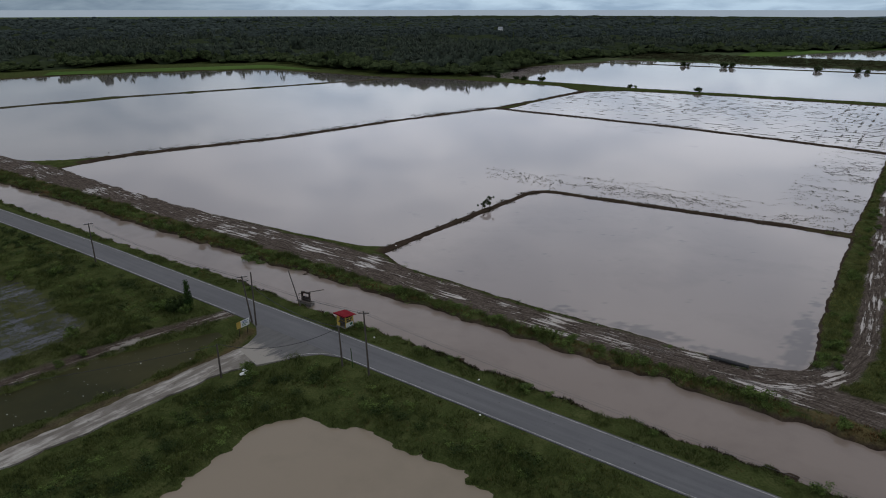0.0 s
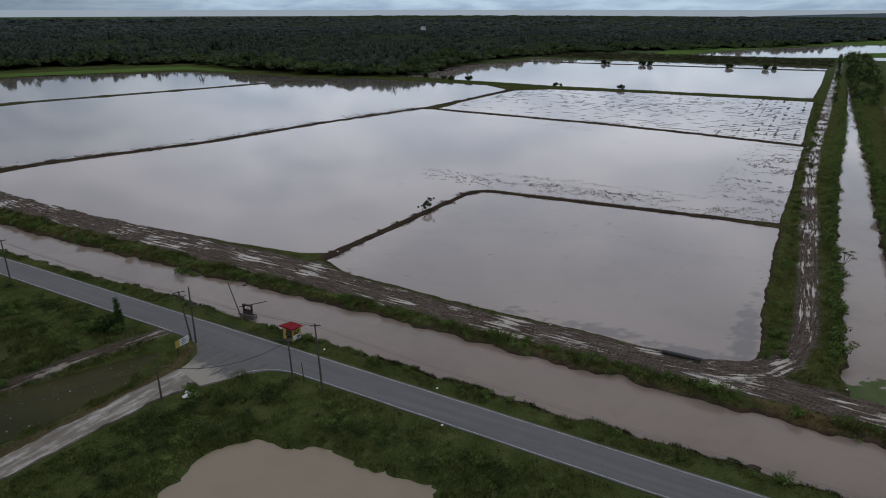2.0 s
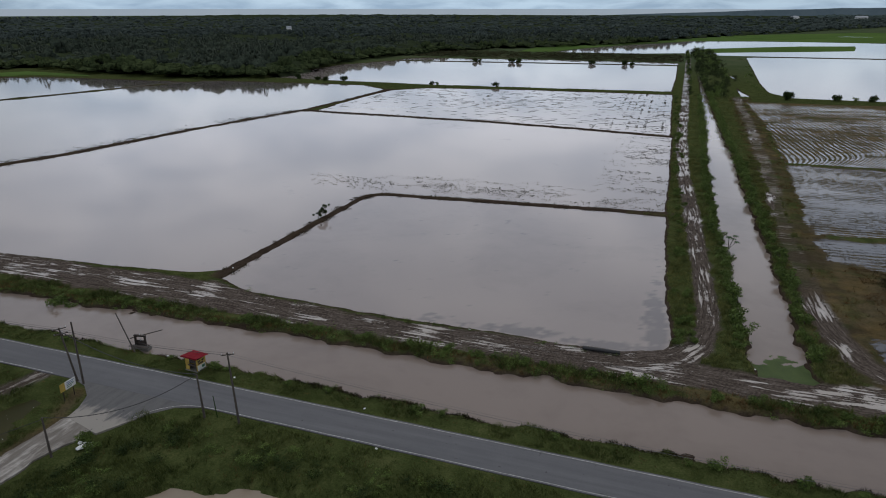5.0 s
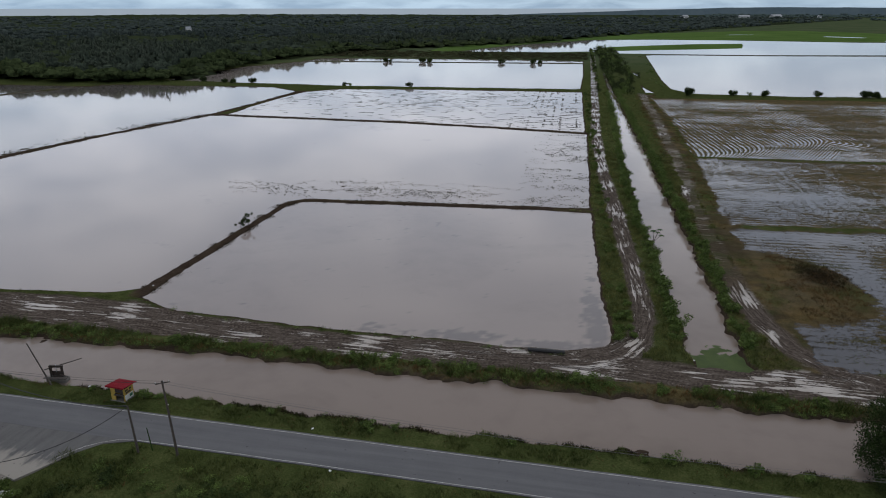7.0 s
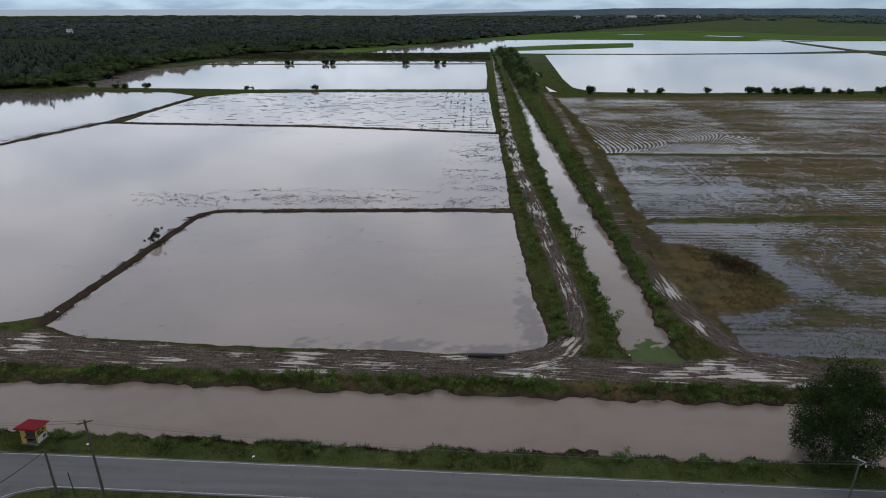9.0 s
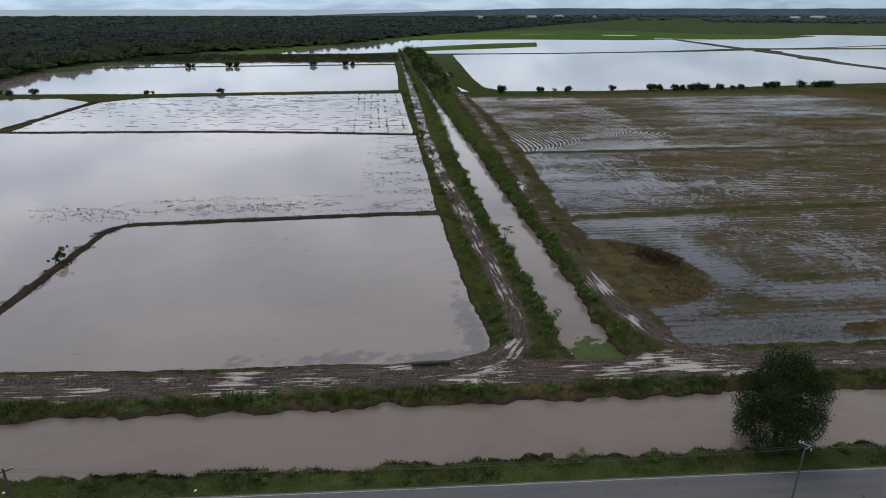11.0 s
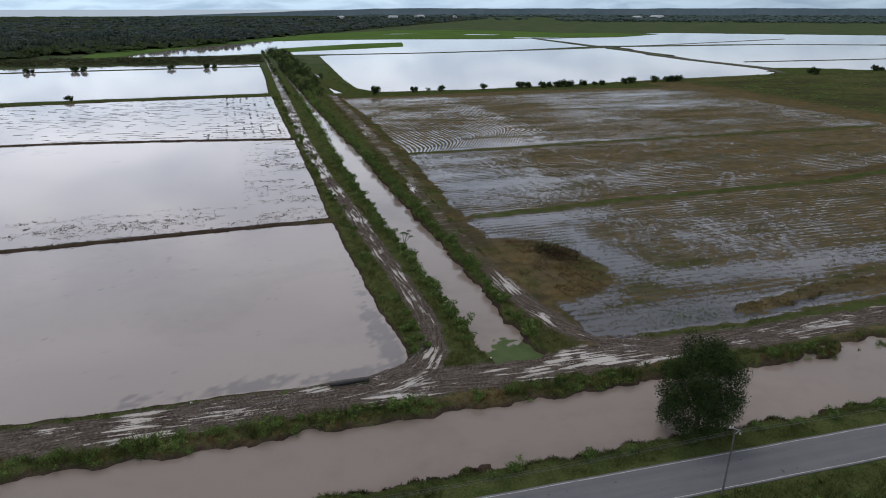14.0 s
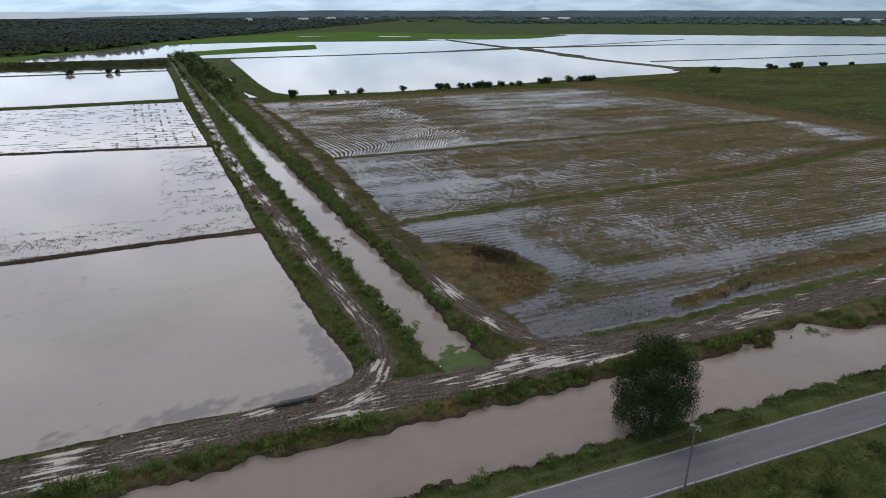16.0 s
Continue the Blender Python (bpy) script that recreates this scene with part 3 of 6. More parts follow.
    lumps = calc(n, l, "ADD", calc(n, l, "MULTIPLY", calc(n, l, "SUBTRACT", noise_node(n, l, 1.9, 8, 0.75, laid.outputs[0]), 0.5), 0.65), calc(n, l, "MULTIPLY", calc(n, l, "SUBTRACT", noise_node(n, l, 3.4, 6, 0.82, c), 0.5), 0.55))
    patches = calc(n, l, "ADD", calc(n, l, "SUBTRACT", noise_node(n, l, 0.16, 6, 0.68, c, 1.2), 0.5), calc(n, l, "MULTIPLY", calc(n, l, "SUBTRACT", bands, 0.5), 1.1))
    level = calc(n, l, "ADD", calc(n, l, "MULTIPLY", wave, place.outputs["Z"]), calc(n, l, "ADD", calc(n, l, "MULTIPLY", lumps, 3.5), calc(n, l, "MULTIPLY", patches, 0.85)))
    pool = calc(n, l, "MULTIPLY", calc(n, l, "ADD", calc(n, l, "SUBTRACT", fields.outputs[0], 0.46), level), 18.0, True)
    has = calc(n, l, "GREATER_THAN", fields.outputs[0], 0.04)
    pool = calc(n, l, "MULTIPLY", pool, has)
    # wheel ruts drawn out along the tracks, the deepest of them full of water
    stretch = n.new("ShaderNodeMapping")
    stretch.inputs["Scale"].default_value = (0.34, 3.0, 0.0)
    l.new(attr(n, "wheelflow").outputs["Vector"], stretch.inputs["Vector"])
    streak = calc(n, l, "ADD", calc(n, l, "MULTIPLY", noise_node(n, l, 1.0, 8, 0.72, stretch.outputs[0], 0.5), 0.55), calc(n, l, "MULTIPLY", noise_node(n, l, 2.2, 8, 0.8, c), 0.45))
    long_ = n.new("ShaderNodeMapping")
    long_.inputs["Scale"].default_value = (0.16, 1.7, 0.0)
    l.new(attr(n, "wheelflow").outputs["Vector"], long_.inputs["Vector"])
    pools = noise_node(n, l, 1.0, 6, 0.6, long_.outputs[0], 0.4)
    blots = noise_node(n, l, 0.10, 3, 0.55, c)
    rut = calc(n, l, "ADD", calc(n, l, "MULTIPLY", pools, 0.95), calc(n, l, "MULTIPLY", blots, 0.65))
    full = n.new("ShaderNodeSeparateXYZ")
    l.new(attr(n, "wheelflow").outputs["Vector"], full.inputs[0])
    rut = calc(n, l, "ADD", rut, full.outputs["Z"])
    rut = calc(n, l, "ADD", rut, calc(n, l, "MULTIPLY", calc(n, l, "SUBTRACT", noise_node(n, l, 1.8, 8, 0.78, c), 0.5), 0.36))
    col = blend(n, l, calc(n, l, "MULTIPLY", fields.outputs[1], 0.75), col, ramp_node(n, l, streak, ((0.36, (0.020, 0.015, 0.012)), (0.45, (0.070, 0.056, 0.046)), (0.53, (0.145, 0.120, 0.102)), (0.63, (0.28, 0.24, 0.205)))))
    lug = calc(n, l, "ADD", calc(n, l, "MULTIPLY", full.outputs["X"], 10.5), calc(n, l, "MULTIPLY", calc(n, l, "PINGPONG", full.outputs["Y"], 0.75), 6.0))
    lug = calc(n, l, "SINE", calc(n, l, "ADD", lug, calc(n, l, "MULTIPLY", noise_node(n, l, 0.8, 3, 0.5, c), 5.0)))
    lug = calc(n, l, "MULTIPLY", calc(n, l, "MULTIPLY", calc(n, l, "SUBTRACT", lug, 0.1), 3.0, True), calc(n, l, "MULTIPLY", calc(n, l, "SUBTRACT", noise_node(n, l, 0.35, 4, 0.6, c), 0.45), 8.0, True))
    col = blend(n, l, calc(n, l, "MULTIPLY", calc(n, l, "MULTIPLY", lug, fields.outputs[1]), 0.42), col, (0.020, 0.015, 0.012))
    film = calc(n, l, "MULTIPLY", calc(n, l, "MULTIPLY", calc(n, l, "SUBTRACT", rut, 0.895), 40.0, True), fields.outputs[1])
    col = blend(n, l, pool, col, (0.060, 0.060, 0.066))
    col = blend(n, l, film, col, (0.45, 0.405, 0.36))
    pool = calc(n, l, "MAXIMUM", pool, film)
    p.inputs["IOR"].default_value = 1.36
    l.new(col, p.inputs["Base Color"])
    l.new(calc(n, l, "SUBTRACT", 0.85, calc(n, l, "MULTIPLY", pool, 0.77)), p.inputs["Roughness"])
    l.new(calc(n, l, "MULTIPLY", pool, 0.32), p.inputs["Specular IOR Level"])
    dry = calc(n, l, "MULTIPLY", calc(n, l, "ADD", fine, calc(n, l, "MULTIPLY", streak, fields.outputs[1])), calc(n, l, "SUBTRACT", 1.0, pool))
    l.new(bump_node(n, l, dry, 0.8, 0.12), p.inputs["Normal"])
    return m


GROUND = ground_material()
WATER = water_material("muddy_paddy_water", (0.290, 0.250, 0.230), (0.13, 0.12, 0.125), 0.27)
DEEP_WATER = water_material("deeper_paddy_water", (0.150, 0.132, 0.122), (0.105, 0.095, 0.092), 0.40)
CANAL_WATER = water_material("brown_canal_water", (0.232, 0.185, 0.155), (0.182, 0.143, 0.118), 0.42)
OLIVE_WATER = water_material("olive_ditch_water", (0.046, 0.042, 0.013), (0.026, 0.027, 0.008), 0.5, rough=0.5)
POND_WATER = water_material("still_pond_water", (0.265, 0.215, 0.155), (0.22, 0.18, 0.128), 0.4)
PAINT = plain("worn_white_road_paint", (0.20, 0.195, 0.18), (0.72, 0.71, 0.67), 2.0, 0.7)


def roadway(name, dark, light, dust, dust_share, along, drift=False):
    """Worn surfacing: grain, wheel tracks drawn out along the way, stains and drifts of pale dust."""
    m, n, l, p = material(name)
    c = n.new("ShaderNodeTexCoord").outputs["Object"]
    mp = n.new("ShaderNodeMapping")
    mp.inputs["Scale"].default_value = (0.05, 1.1, 1) if along == "x" else (1.1, 0.16, 1)
    l.new(c, mp.inputs["Vector"])
    tracks, grain, stain = noise_node(n, l, 1.0, 4, 0.6, mp.outputs[0]), noise_node(n, l, 9.0, 6, 0.7, c), noise_node(n, l, 0.35, 5, 0.65, c, 0.5)
    f = calc(n, l, "ADD", calc(n, l, "MULTIPLY", tracks, 0.5), calc(n, l, "ADD", calc(n, l, "MULTIPLY", grain, 0.3), calc(n, l, "MULTIPLY", stain, 0.2)))
    col = ramp_node(n, l, f, ((0.34, dark), (0.64, light)))
    g = calc(n, l, "ADD", calc(n, l, "MULTIPLY", noise_node(n, l, 0.5, 6, 0.75, c, 0.3), 0.35), calc(n, l, "MULTIPLY", tracks, 0.65))
    if drift:
        place = n.new("ShaderNodeSeparateXYZ")
        l.new(c, place.inputs[0])
        g = calc(n, l, "ADD", g, calc(n, l, "MULTIPLY", calc(n, l, "SUBTRACT", 54.0, place.outputs["Y"]), 0.09))
    col = blend(n, l, ramp_node(n, l, g, ((dust_share - 0.06, (0, 0, 0)), (dust_share + 0.06, (1, 1, 1)))), col, dust)
    spots = noise_node(n, l, 1.7, 2, 0.5, c)
    col = blend(n, l, ramp_node(n, l, spots, ((0.70, (0, 0, 0)), (0.74, (0.6, 0.6, 0.6)))), col, tuple(k * 0.35 for k in dark))
    l.new(col, p.inputs["Base Color"])
    p.inputs["Roughness"].default_value = 0.85
    p.inputs["Specular IOR Level"].default_value = 0.3
    l.new(bump_node(n, l, grain, 0.5, 0.02), p.inputs["Normal"])
    return m


ASPHALT = roadway("worn_grey_asphalt", (0.100, 0.100, 0.106), (0.150, 0.148, 0.152), (0.17, 0.16, 0.15), 0.70, "x")
APRON = roadway("dusty_asphalt", (0.085, 0.083, 0.083), (0.15, 0.145, 0.14), (0.30, 0.275, 0.24), 0.56, "y", True)
GRAVEL = roadway("pale_limestone_gravel", (0.105, 0.088, 0.070), (0.27, 0.245, 0.215), (0.42, 0.39, 0.35), 0.55, "y")
LEAF_DARK = foliage("dark_tree_leaves", (0.014, 0.023, 0.008), (0.048, 0.072, 0.022), 0.8)
LEAF_BUSH = foliage("bush_leaves", (0.036, 0.060, 0.016), (0.165, 0.225, 0.060))
LEAF_GRASS = foliage("grass_blades", (0.028, 0.045, 0.012), (0.128, 0.146, 0.045))
LEAF_SCRUB = foliage("brown_scrub", (0.024, 0.026, 0.014), (0.075, 0.070, 0.036), 0.9, 0.0, 0.15)
LEAF_LIGHT = foliage("pale_bank_grass", (0.046, 0.064, 0.018), (0.215, 0.215, 0.072))
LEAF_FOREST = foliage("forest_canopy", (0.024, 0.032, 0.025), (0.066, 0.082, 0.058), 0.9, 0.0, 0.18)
# paler and bluer than the nearer canopy: distance haze put into the colour
LEAF_COAST_HAZE = foliage("haze_tinted_canopy", (0.033, 0.043, 0.039), (0.068, 0.084, 0.074), 0.9, 0.0, 0.05)
# darker than the crowns: shade under them is part of this colour
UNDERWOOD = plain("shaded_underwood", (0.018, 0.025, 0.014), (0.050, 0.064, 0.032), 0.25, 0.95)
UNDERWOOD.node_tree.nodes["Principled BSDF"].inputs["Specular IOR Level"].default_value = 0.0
LEAF_EDGE = foliage("wood_edge_leaves", (0.021, 0.031, 0.014), (0.066, 0.084, 0.036), 0.9, 0.0, 0.25)
BARK = plain("grey_brown_bark", (0.05, 0.04, 0.03), (0.13, 0.11, 0.085), 5, 0.9, bump=0.02)
# far rims: haze and daylight are in these emitted colours
FAR_LAND = plain("glowing_hazy_land", (0.034, 0.052, 0.068), (0.060, 0.082, 0.100), 0.012, 0.9)
SEA = plain("glowing_sea", (0.30, 0.36, 0.43), (0.34, 0.40, 0.47), 0.002, 0.6)


# ---------------------------------------------------------------- mesh helpers
def mesh_np(name, verts, faces, mat=None, flat=True):
    """A mesh from arrays of corners and of faces that all have the same count of corners."""
    me = bpy.data.meshes.new(name)
    verts, faces = np.asarray(verts, np.float32), np.asarray(faces, np.int32)
    k = faces.shape[1]
    me.vertices.add(len(verts))
    me.vertices.foreach_set("co", verts.ravel())
    me.loops.add(faces.size)
    me.loops.foreach_set("vertex_index", faces.ravel())
    me.polygons.add(len(faces))
    me.polygons.foreach_set("loop_start", np.arange(len(faces), dtype=np.int32) * k)
    if not flat:
        me.polygons.foreach_set("use_smooth", np.ones(len(faces), bool))
    me.update(calc_edges=True)
    if mat:
        me.materials.append(mat)
    return me


def thing(name, label, category, at=(0, 0, 0), turn=0.0, group=""):
    ob = new(name)
    ob.matrix_world = pose(*at, 0, 0, turn)
    ob.empty_display_size = 0.2
    return tagged(ob, label, category, group)


def part(name, bm, mat, parent, label=""):
    me = bm
    if not isinstance(bm, bpy.types.Mesh):
        me = bpy.data.meshes.new(name)
        bm.to_mesh(me)
        bm.free()
    if mat and not me.materials:
        me.materials.append(mat)
    ob = new(name, me)
    ob.parent = parent
    return tagged(ob, label)


def box(size, at=(0, 0, 0), bevel=0.0, m=None):
    bm = bmesh.new()
    bmesh.ops.create_cube(bm, size=1, matrix=(m or Matrix()) @ Matrix.Translation(at) @ Matrix.Diagonal((*size, 1)))
    if bevel:
        bmesh.ops.bevel(bm, geom=bm.edges[:], offset=bevel, segments=2, affect="EDGES")
    return bm


def rod(a, b, r1, r2=None, sides=10, bm=None):
    """A tapered round bar from a to b."""
    bm = bm or bmesh.new()
    a, b = Vector(a), Vector(b)
    axis = b - a
    m = Matrix.Translation((a + b) / 2) @ axis.to_track_quat("Z", "Y").to_matrix().to_4x4()
    bmesh.ops.create_cone(bm, cap_ends=True, segments=sides, radius1=r1, radius2=r1 if r2 is None else r2, depth=axis.length, matrix=m)
    return bm


def cable(name, a, b, sag, radius, mat, parent):
    """A sagging round wire in one piece."""
    n, k = 18, 5
    a, b = Vector(a), Vector(b)
    side = (b - a).cross(Vector((0, 0, 1))).normalized()
    V, F = [], []
    for i in range(n + 1):
        t = i / n
        p = a.lerp(b, t) - Vector((0, 0, 4 * sag * t * (1 - t)))
        for q in range(k):
            g = q * 2 * math.pi / k
            V.append(p + (side * math.cos(g) + Vector((0, 0, math.sin(g)))) * radius)
    for i in range(n):
        for q in range(k):
            F.append((i * k + q, i * k + (q + 1) % k, (i + 1) * k + (q + 1) % k, (i + 1) * k + q))
    return part(name, mesh_np(name, [tuple(v) for v in V], F, mat, flat=False), mat, parent)


def leaf_cloud(rng, centres, radii, count, size, squash=1.0, shell=0.55):
    """Many small pointed leaves round a set of lobes; four corners each."""
    centres, radii = np.asarray(centres, float), np.asarray(radii, float)
    pick = rng.choice(len(centres), count, p=radii**2 / (radii**2).sum())
    d = rng.normal(size=(count, 3))
    d /= np.linalg.norm(d, axis=1, keepdims=True)
    r = radii[pick] * (shell + (1 - shell) * rng.random(count) ** 0.5) * (0.85 + 0.3 * rng.random(count))
    p = centres[pick] + d * r[:, None] * (1, 1, squash)
    n = d + rng.normal(size=(count, 3)) * 0.42
    n /= np.linalg.norm(n, axis=1, keepdims=True)
    u = np.cross(n, rng.normal(size=(count, 3)))
    u /= np.linalg.norm(u, axis=1, keepdims=True)
    v = np.cross(n, u)
    s = size * (0.6 + 0.8 * rng.random(count))[:, None]
    quad = np.stack([p - u * s, p - v * s * 0.45, p + u * s - n * s * 0.25, p + v * s * 0.45], 1)
    return quad.reshape(-1, 3), np.arange(count * 4).reshape(-1, 4)


# ---------------------------------------------------------------- ground sheet
def spaced(stops):
    """Positions from (edge, step) stops; the step changes evenly between them."""
    out = [stops[0][0]]
    while out[-1] < stops[-1][0]:
        out.append(out[-1] + float(np.interp(out[-1], [s[0] for s in stops], [s[1] for s in stops])))
    return np.array(out)


GX = spaced(((-4400, 260), (-600, 30), (-230, 2.2), (-105, 0.95), (-18, 0.7), (-15, 0.32), (22, 0.32), (27, 0.75), (90, 1.15), (260, 3.0), (420, 20), (1200, 60), (4400, 260)))
GY = spaced(((-2500, 200), (-60, 10), (10, 0.9), (20, 0.6), (60, 0.5), (80, 0.44), (95, 0.44), (110, 0.62), (180, 1.3), (420, 2.4), (640, 6), (1000, 14), (2000, 60), (4400, 200)))
gx, gy = np.meshgrid(GX, GY)
gh, g_grass, g_mud, g_straw, g_wet, g_row, g_track, g_along, g_across = surface(gx.ravel(), gy.ravel())
nx, ny = len(GX), len(GY)
idx = np.arange(nx * ny).reshape(ny, nx)
quads = np.stack([idx[:-1, :-1], idx[:-1, 1:], idx[1:, 1:], idx[1:, :-1]], -1).reshape(-1, 4)
ground_mesh = mesh_np("ground", np.stack([gx.ravel(), gy.ravel(), gh], 1), quads, GROUND, flat=False)
far_green = np.clip(smooth(430, 700, gy.ravel()) + 0.65 * smooth(430, 620, gx.ravel()) * smooth(150, 200, gy.ravel()), 0, 1)
for name, chans in (("cover", (g_grass, g_mud, g_straw)), ("field", (g_wet, g_track, far_green))):
    a = ground_mesh.attributes.new(name, "FLOAT_COLOR", "POINT")
    a.data.foreach_set("color", np.stack([*chans, np.ones(len(gh))], 1).astype(np.float32).ravel())
a = ground_mesh.attributes.new("furrow", "FLOAT", "POINT")
a.data.foreach_set("value", g_row.astype(np.float32))
a = ground_mesh.attributes.new("wheelflow", "FLOAT_VECTOR", "POINT")
a.data.foreach_set("vector", np.stack([g_along, g_across, brimming(gx.ravel(), gy.ravel())], 1).astype(np.float32).ravel())
a = ground_mesh.attributes.new("wheelway", "FLOAT_VECTOR", "POINT")
a.data.foreach_set("vector", np.stack([g_along * 0, g_along * 0, row_depth(gx.ravel(), gy.ravel())], 1).astype(np.float32).ravel())
tagged(new("ground", ground_mesh), "wet flat farmland with grass verges and muddy tracks", "ground", kind="structure")


def sheet(name, pts, z, mat, label, category="water"):
    me = bpy.data.meshes.new(name)
    bm = bmesh.new()
    bm.faces.new([bm.verts.new((x, y, z)) for x, y in pts])
    bmesh.ops.triangulate(bm, faces=bm.faces[:])
    bm.to_mesh(me)
    bm.free()
    me.materials.append(mat)
    return tagged(new(name, me), label, category, kind="structure")


for name, (pts, level) in WATERS.items():
    mat = OLIVE_WATER if name == "ditch" else POND_WATER if name == "pond" else DEEP_WATER if name in ("paddy_west", "paddy_far_west") else WATER
    what = {"ditch": "olive green water in a roadside ditch with litter", "pond": "still brown pond water below the road"}.get(name, "still grey-brown flood water over a paddy field")
    if name != "paddy_front":
        sheet(name + "_water", grown(pts, 0.5), level, mat, what)


def shallow_sheet():
    """The front paddy: silty water that clears over the dark bed along its rim."""
    pts, level = WATERS["paddy_front"]
    sx, sy = np.meshgrid(np.arange(-87, -6, 0.6), np.arange(87, 162, 0.6))
    d = poly_sd(sx, sy, pts)
    n_, m_ = sx.shape
    corner = np.clip(smooth(-17, -11, sx) * smooth(124, 100, sy) + 0.8 * smooth(96, 91, sy) * smooth(-62, -28, sx) + 0.25 * smooth(-16, -12, sx), 0, 1)
    score = 0.62 * smooth(-6.5, -2.0, d) * smooth(-0.2, -1.2, d) * corner + 1.1 * (fbm(sx, sy * 1.4, 3.6, 161, 6) - 0.5) + 0.95 * (fbm(sx, sy, 1.1, 163, 3) - 0.5)
    clear = smooth(0.36, 0.62, score + 0.14 * smooth(-10, -4, d) * corner)
    ids = np.arange(sx.size).reshape(sx.shape)
    quads = np.stack([ids[:-1, :-1], ids[:-1, 1:], ids[1:, 1:], ids[1:, :-1]], -1).reshape(-1, 4)
    quads = quads[(d.ravel()[quads] < 0.8).all(1)]
    used, back = np.unique(quads, return_inverse=True)
    me = mesh_np("paddy_front_water", np.stack([sx.ravel(), sy.ravel(), np.full(sx.size, level)], 1)[used], back.reshape(-1, 4), flat=False)
    at = me.attributes.new("clear", "FLOAT", "POINT")
    at.data.foreach_set("value", clear.ravel()[used].astype(np.float32))
    m = water_material("rimmed_paddy_water", (0.305, 0.260, 0.236), (0.265, 0.226, 0.206), 0.40)
    n, l = m.node_tree.nodes, m.node_tree.links
    p = n["Principled BSDF"]
    silt = p.inputs["Base Color"].links[0].from_socket
    l.new(blend(n, l, calc(n, l, "MULTIPLY", attr(n, "clear").outputs["Fac"], 0.55), silt, (0.100, 0.098, 0.105)), p.inputs["Base Color"])
    me.materials.append(m)
    tagged(new("paddy_front_water", me), "still grey-brown flood water with dark clear shallows", "water", kind="structure")


shallow_sheet()
xs_ = list(range(-320, 321, 20))
sheet("canal_water", [(x, float(canal_near(x)) - 1.2) for x in xs_] + [(x, float(canal_far(x)) + (4.5 if 40 <= x <= 60 else 1.2)) for x in reversed(xs_)], CANAL, CANAL_WATER, "brown silty water filling the roadside canal")
ys_ = [87.5, 92, 100, 110, 128, 158, 180, 205, 240, 270, 319, 359, 420, 475, 560, 700]
sheet("side_canal_water", [(float(side_right(y)) + 0.9, y) for y in ys_] + [(float(side_left(y)) - 0.9, y) for y in reversed(ys_)], CANAL, CANAL_WATER, "brown water in the narrow side canal")
RICE = plain("bright_young_rice", (0.055, 0.098, 0.026), (0.112, 0.175, 0.048), 0.05, 0.9)
RICE.node_tree.nodes["Principled BSDF"].inputs["Specular IOR Level"].default_value = 0.0
for name, pts in FAR_WATERS.items():
    sheet(name + "_water", pts, 0.10, WATER, "still grey flood water over a far meadow")
sheet("rice_field", [(-188, 742), (-191, 842), (-152, 958), (-90, 1056), (-7, 1172), (4, 1285), (86, 1339), (203, 1440), (271, 1515), (375, 1535), (455, 1451), (546, 1272), (700, 1180), (560, 1075), (387, 1062), (259, 1068), (171, 1086), (67, 1088), (-20, 1056), (-97, 930), (-143, 802), (-156, 748)], 0.12, RICE, "bright green young rice beyond the flooded fields", "rice field")
sheet("rice_strip", [(-18, 790), (2, 866), (54, 912), (108, 956), (172, 979), (164, 930), (152, 870), (100, 838), (47, 812), (9, 790)], 0.14, RICE, "strip of bright green rice standing in flood water", "rice field")
sheet("rice_margin", [(-548, 244), (-512, 318), (-474, 388), (-410, 381), (-400, 374), (-448, 367), (-480, 314), (-512, 255), (-524, 228)], 0.13, RICE, "bright green grass margin below the wood", "rice field")
for pts in ([(338, 1236), (352, 1252), (398, 1212), (384, 1200)], [(372, 1078), (384, 1096), (450, 1058), (442, 1044)], [(200, 1290), (215, 1300), (260, 1302), (240, 1292)]):
    sheet("rice_pool", pts, 0.15, WATER, "thin sheet of water lying among the rice")
# sea and the rim of the world, as backdrops that emit their hazy colour
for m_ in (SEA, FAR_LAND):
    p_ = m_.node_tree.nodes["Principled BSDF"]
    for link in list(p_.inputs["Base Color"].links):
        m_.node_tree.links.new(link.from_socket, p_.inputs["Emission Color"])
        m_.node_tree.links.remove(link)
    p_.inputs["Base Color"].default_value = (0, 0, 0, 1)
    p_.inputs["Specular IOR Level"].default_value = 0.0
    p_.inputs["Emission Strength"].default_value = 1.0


def rim(name, radius, a0, a1, base, wave, taper, mat, label, category):
    """A far rim of the view between two headings, falling away at its left end."""
    n = 240
    V = []
    for i in range(n + 1):
        deg = a0 + (a1 - a0) * i / n
        x, y = radius * math.cos(radians(deg)), radius * math.sin(radians(deg))
        rise = min(1.0, (a1 - deg) / taper) if taper else 1.0
        top = -4 + (base + 4 + wave * (float(fbm(np.array([x]), np.array([y]), 260, 141, 4)[0]) - 0.5)) * rise
        V += [(x, y, -6), (x, y, top)]
    F = [(2 * i, 2 * i + 2, 2 * i + 3, 2 * i + 1) for i in range(n)]
    return tagged(new(name, mesh_np(name, V, F, mat, flat=False)), label, category, kind="structure")


rim("backdrop_sea", 4480, -75, 285, 36, 0, 0, SEA, "glowing backdrop of pale grey sea beyond the woods", "sea")
rim("backdrop_land", 4420, -75, 99, 42, 10, 18, FAR_LAND, "glowing backdrop of hazy low wooded land on the horizon", "hills")


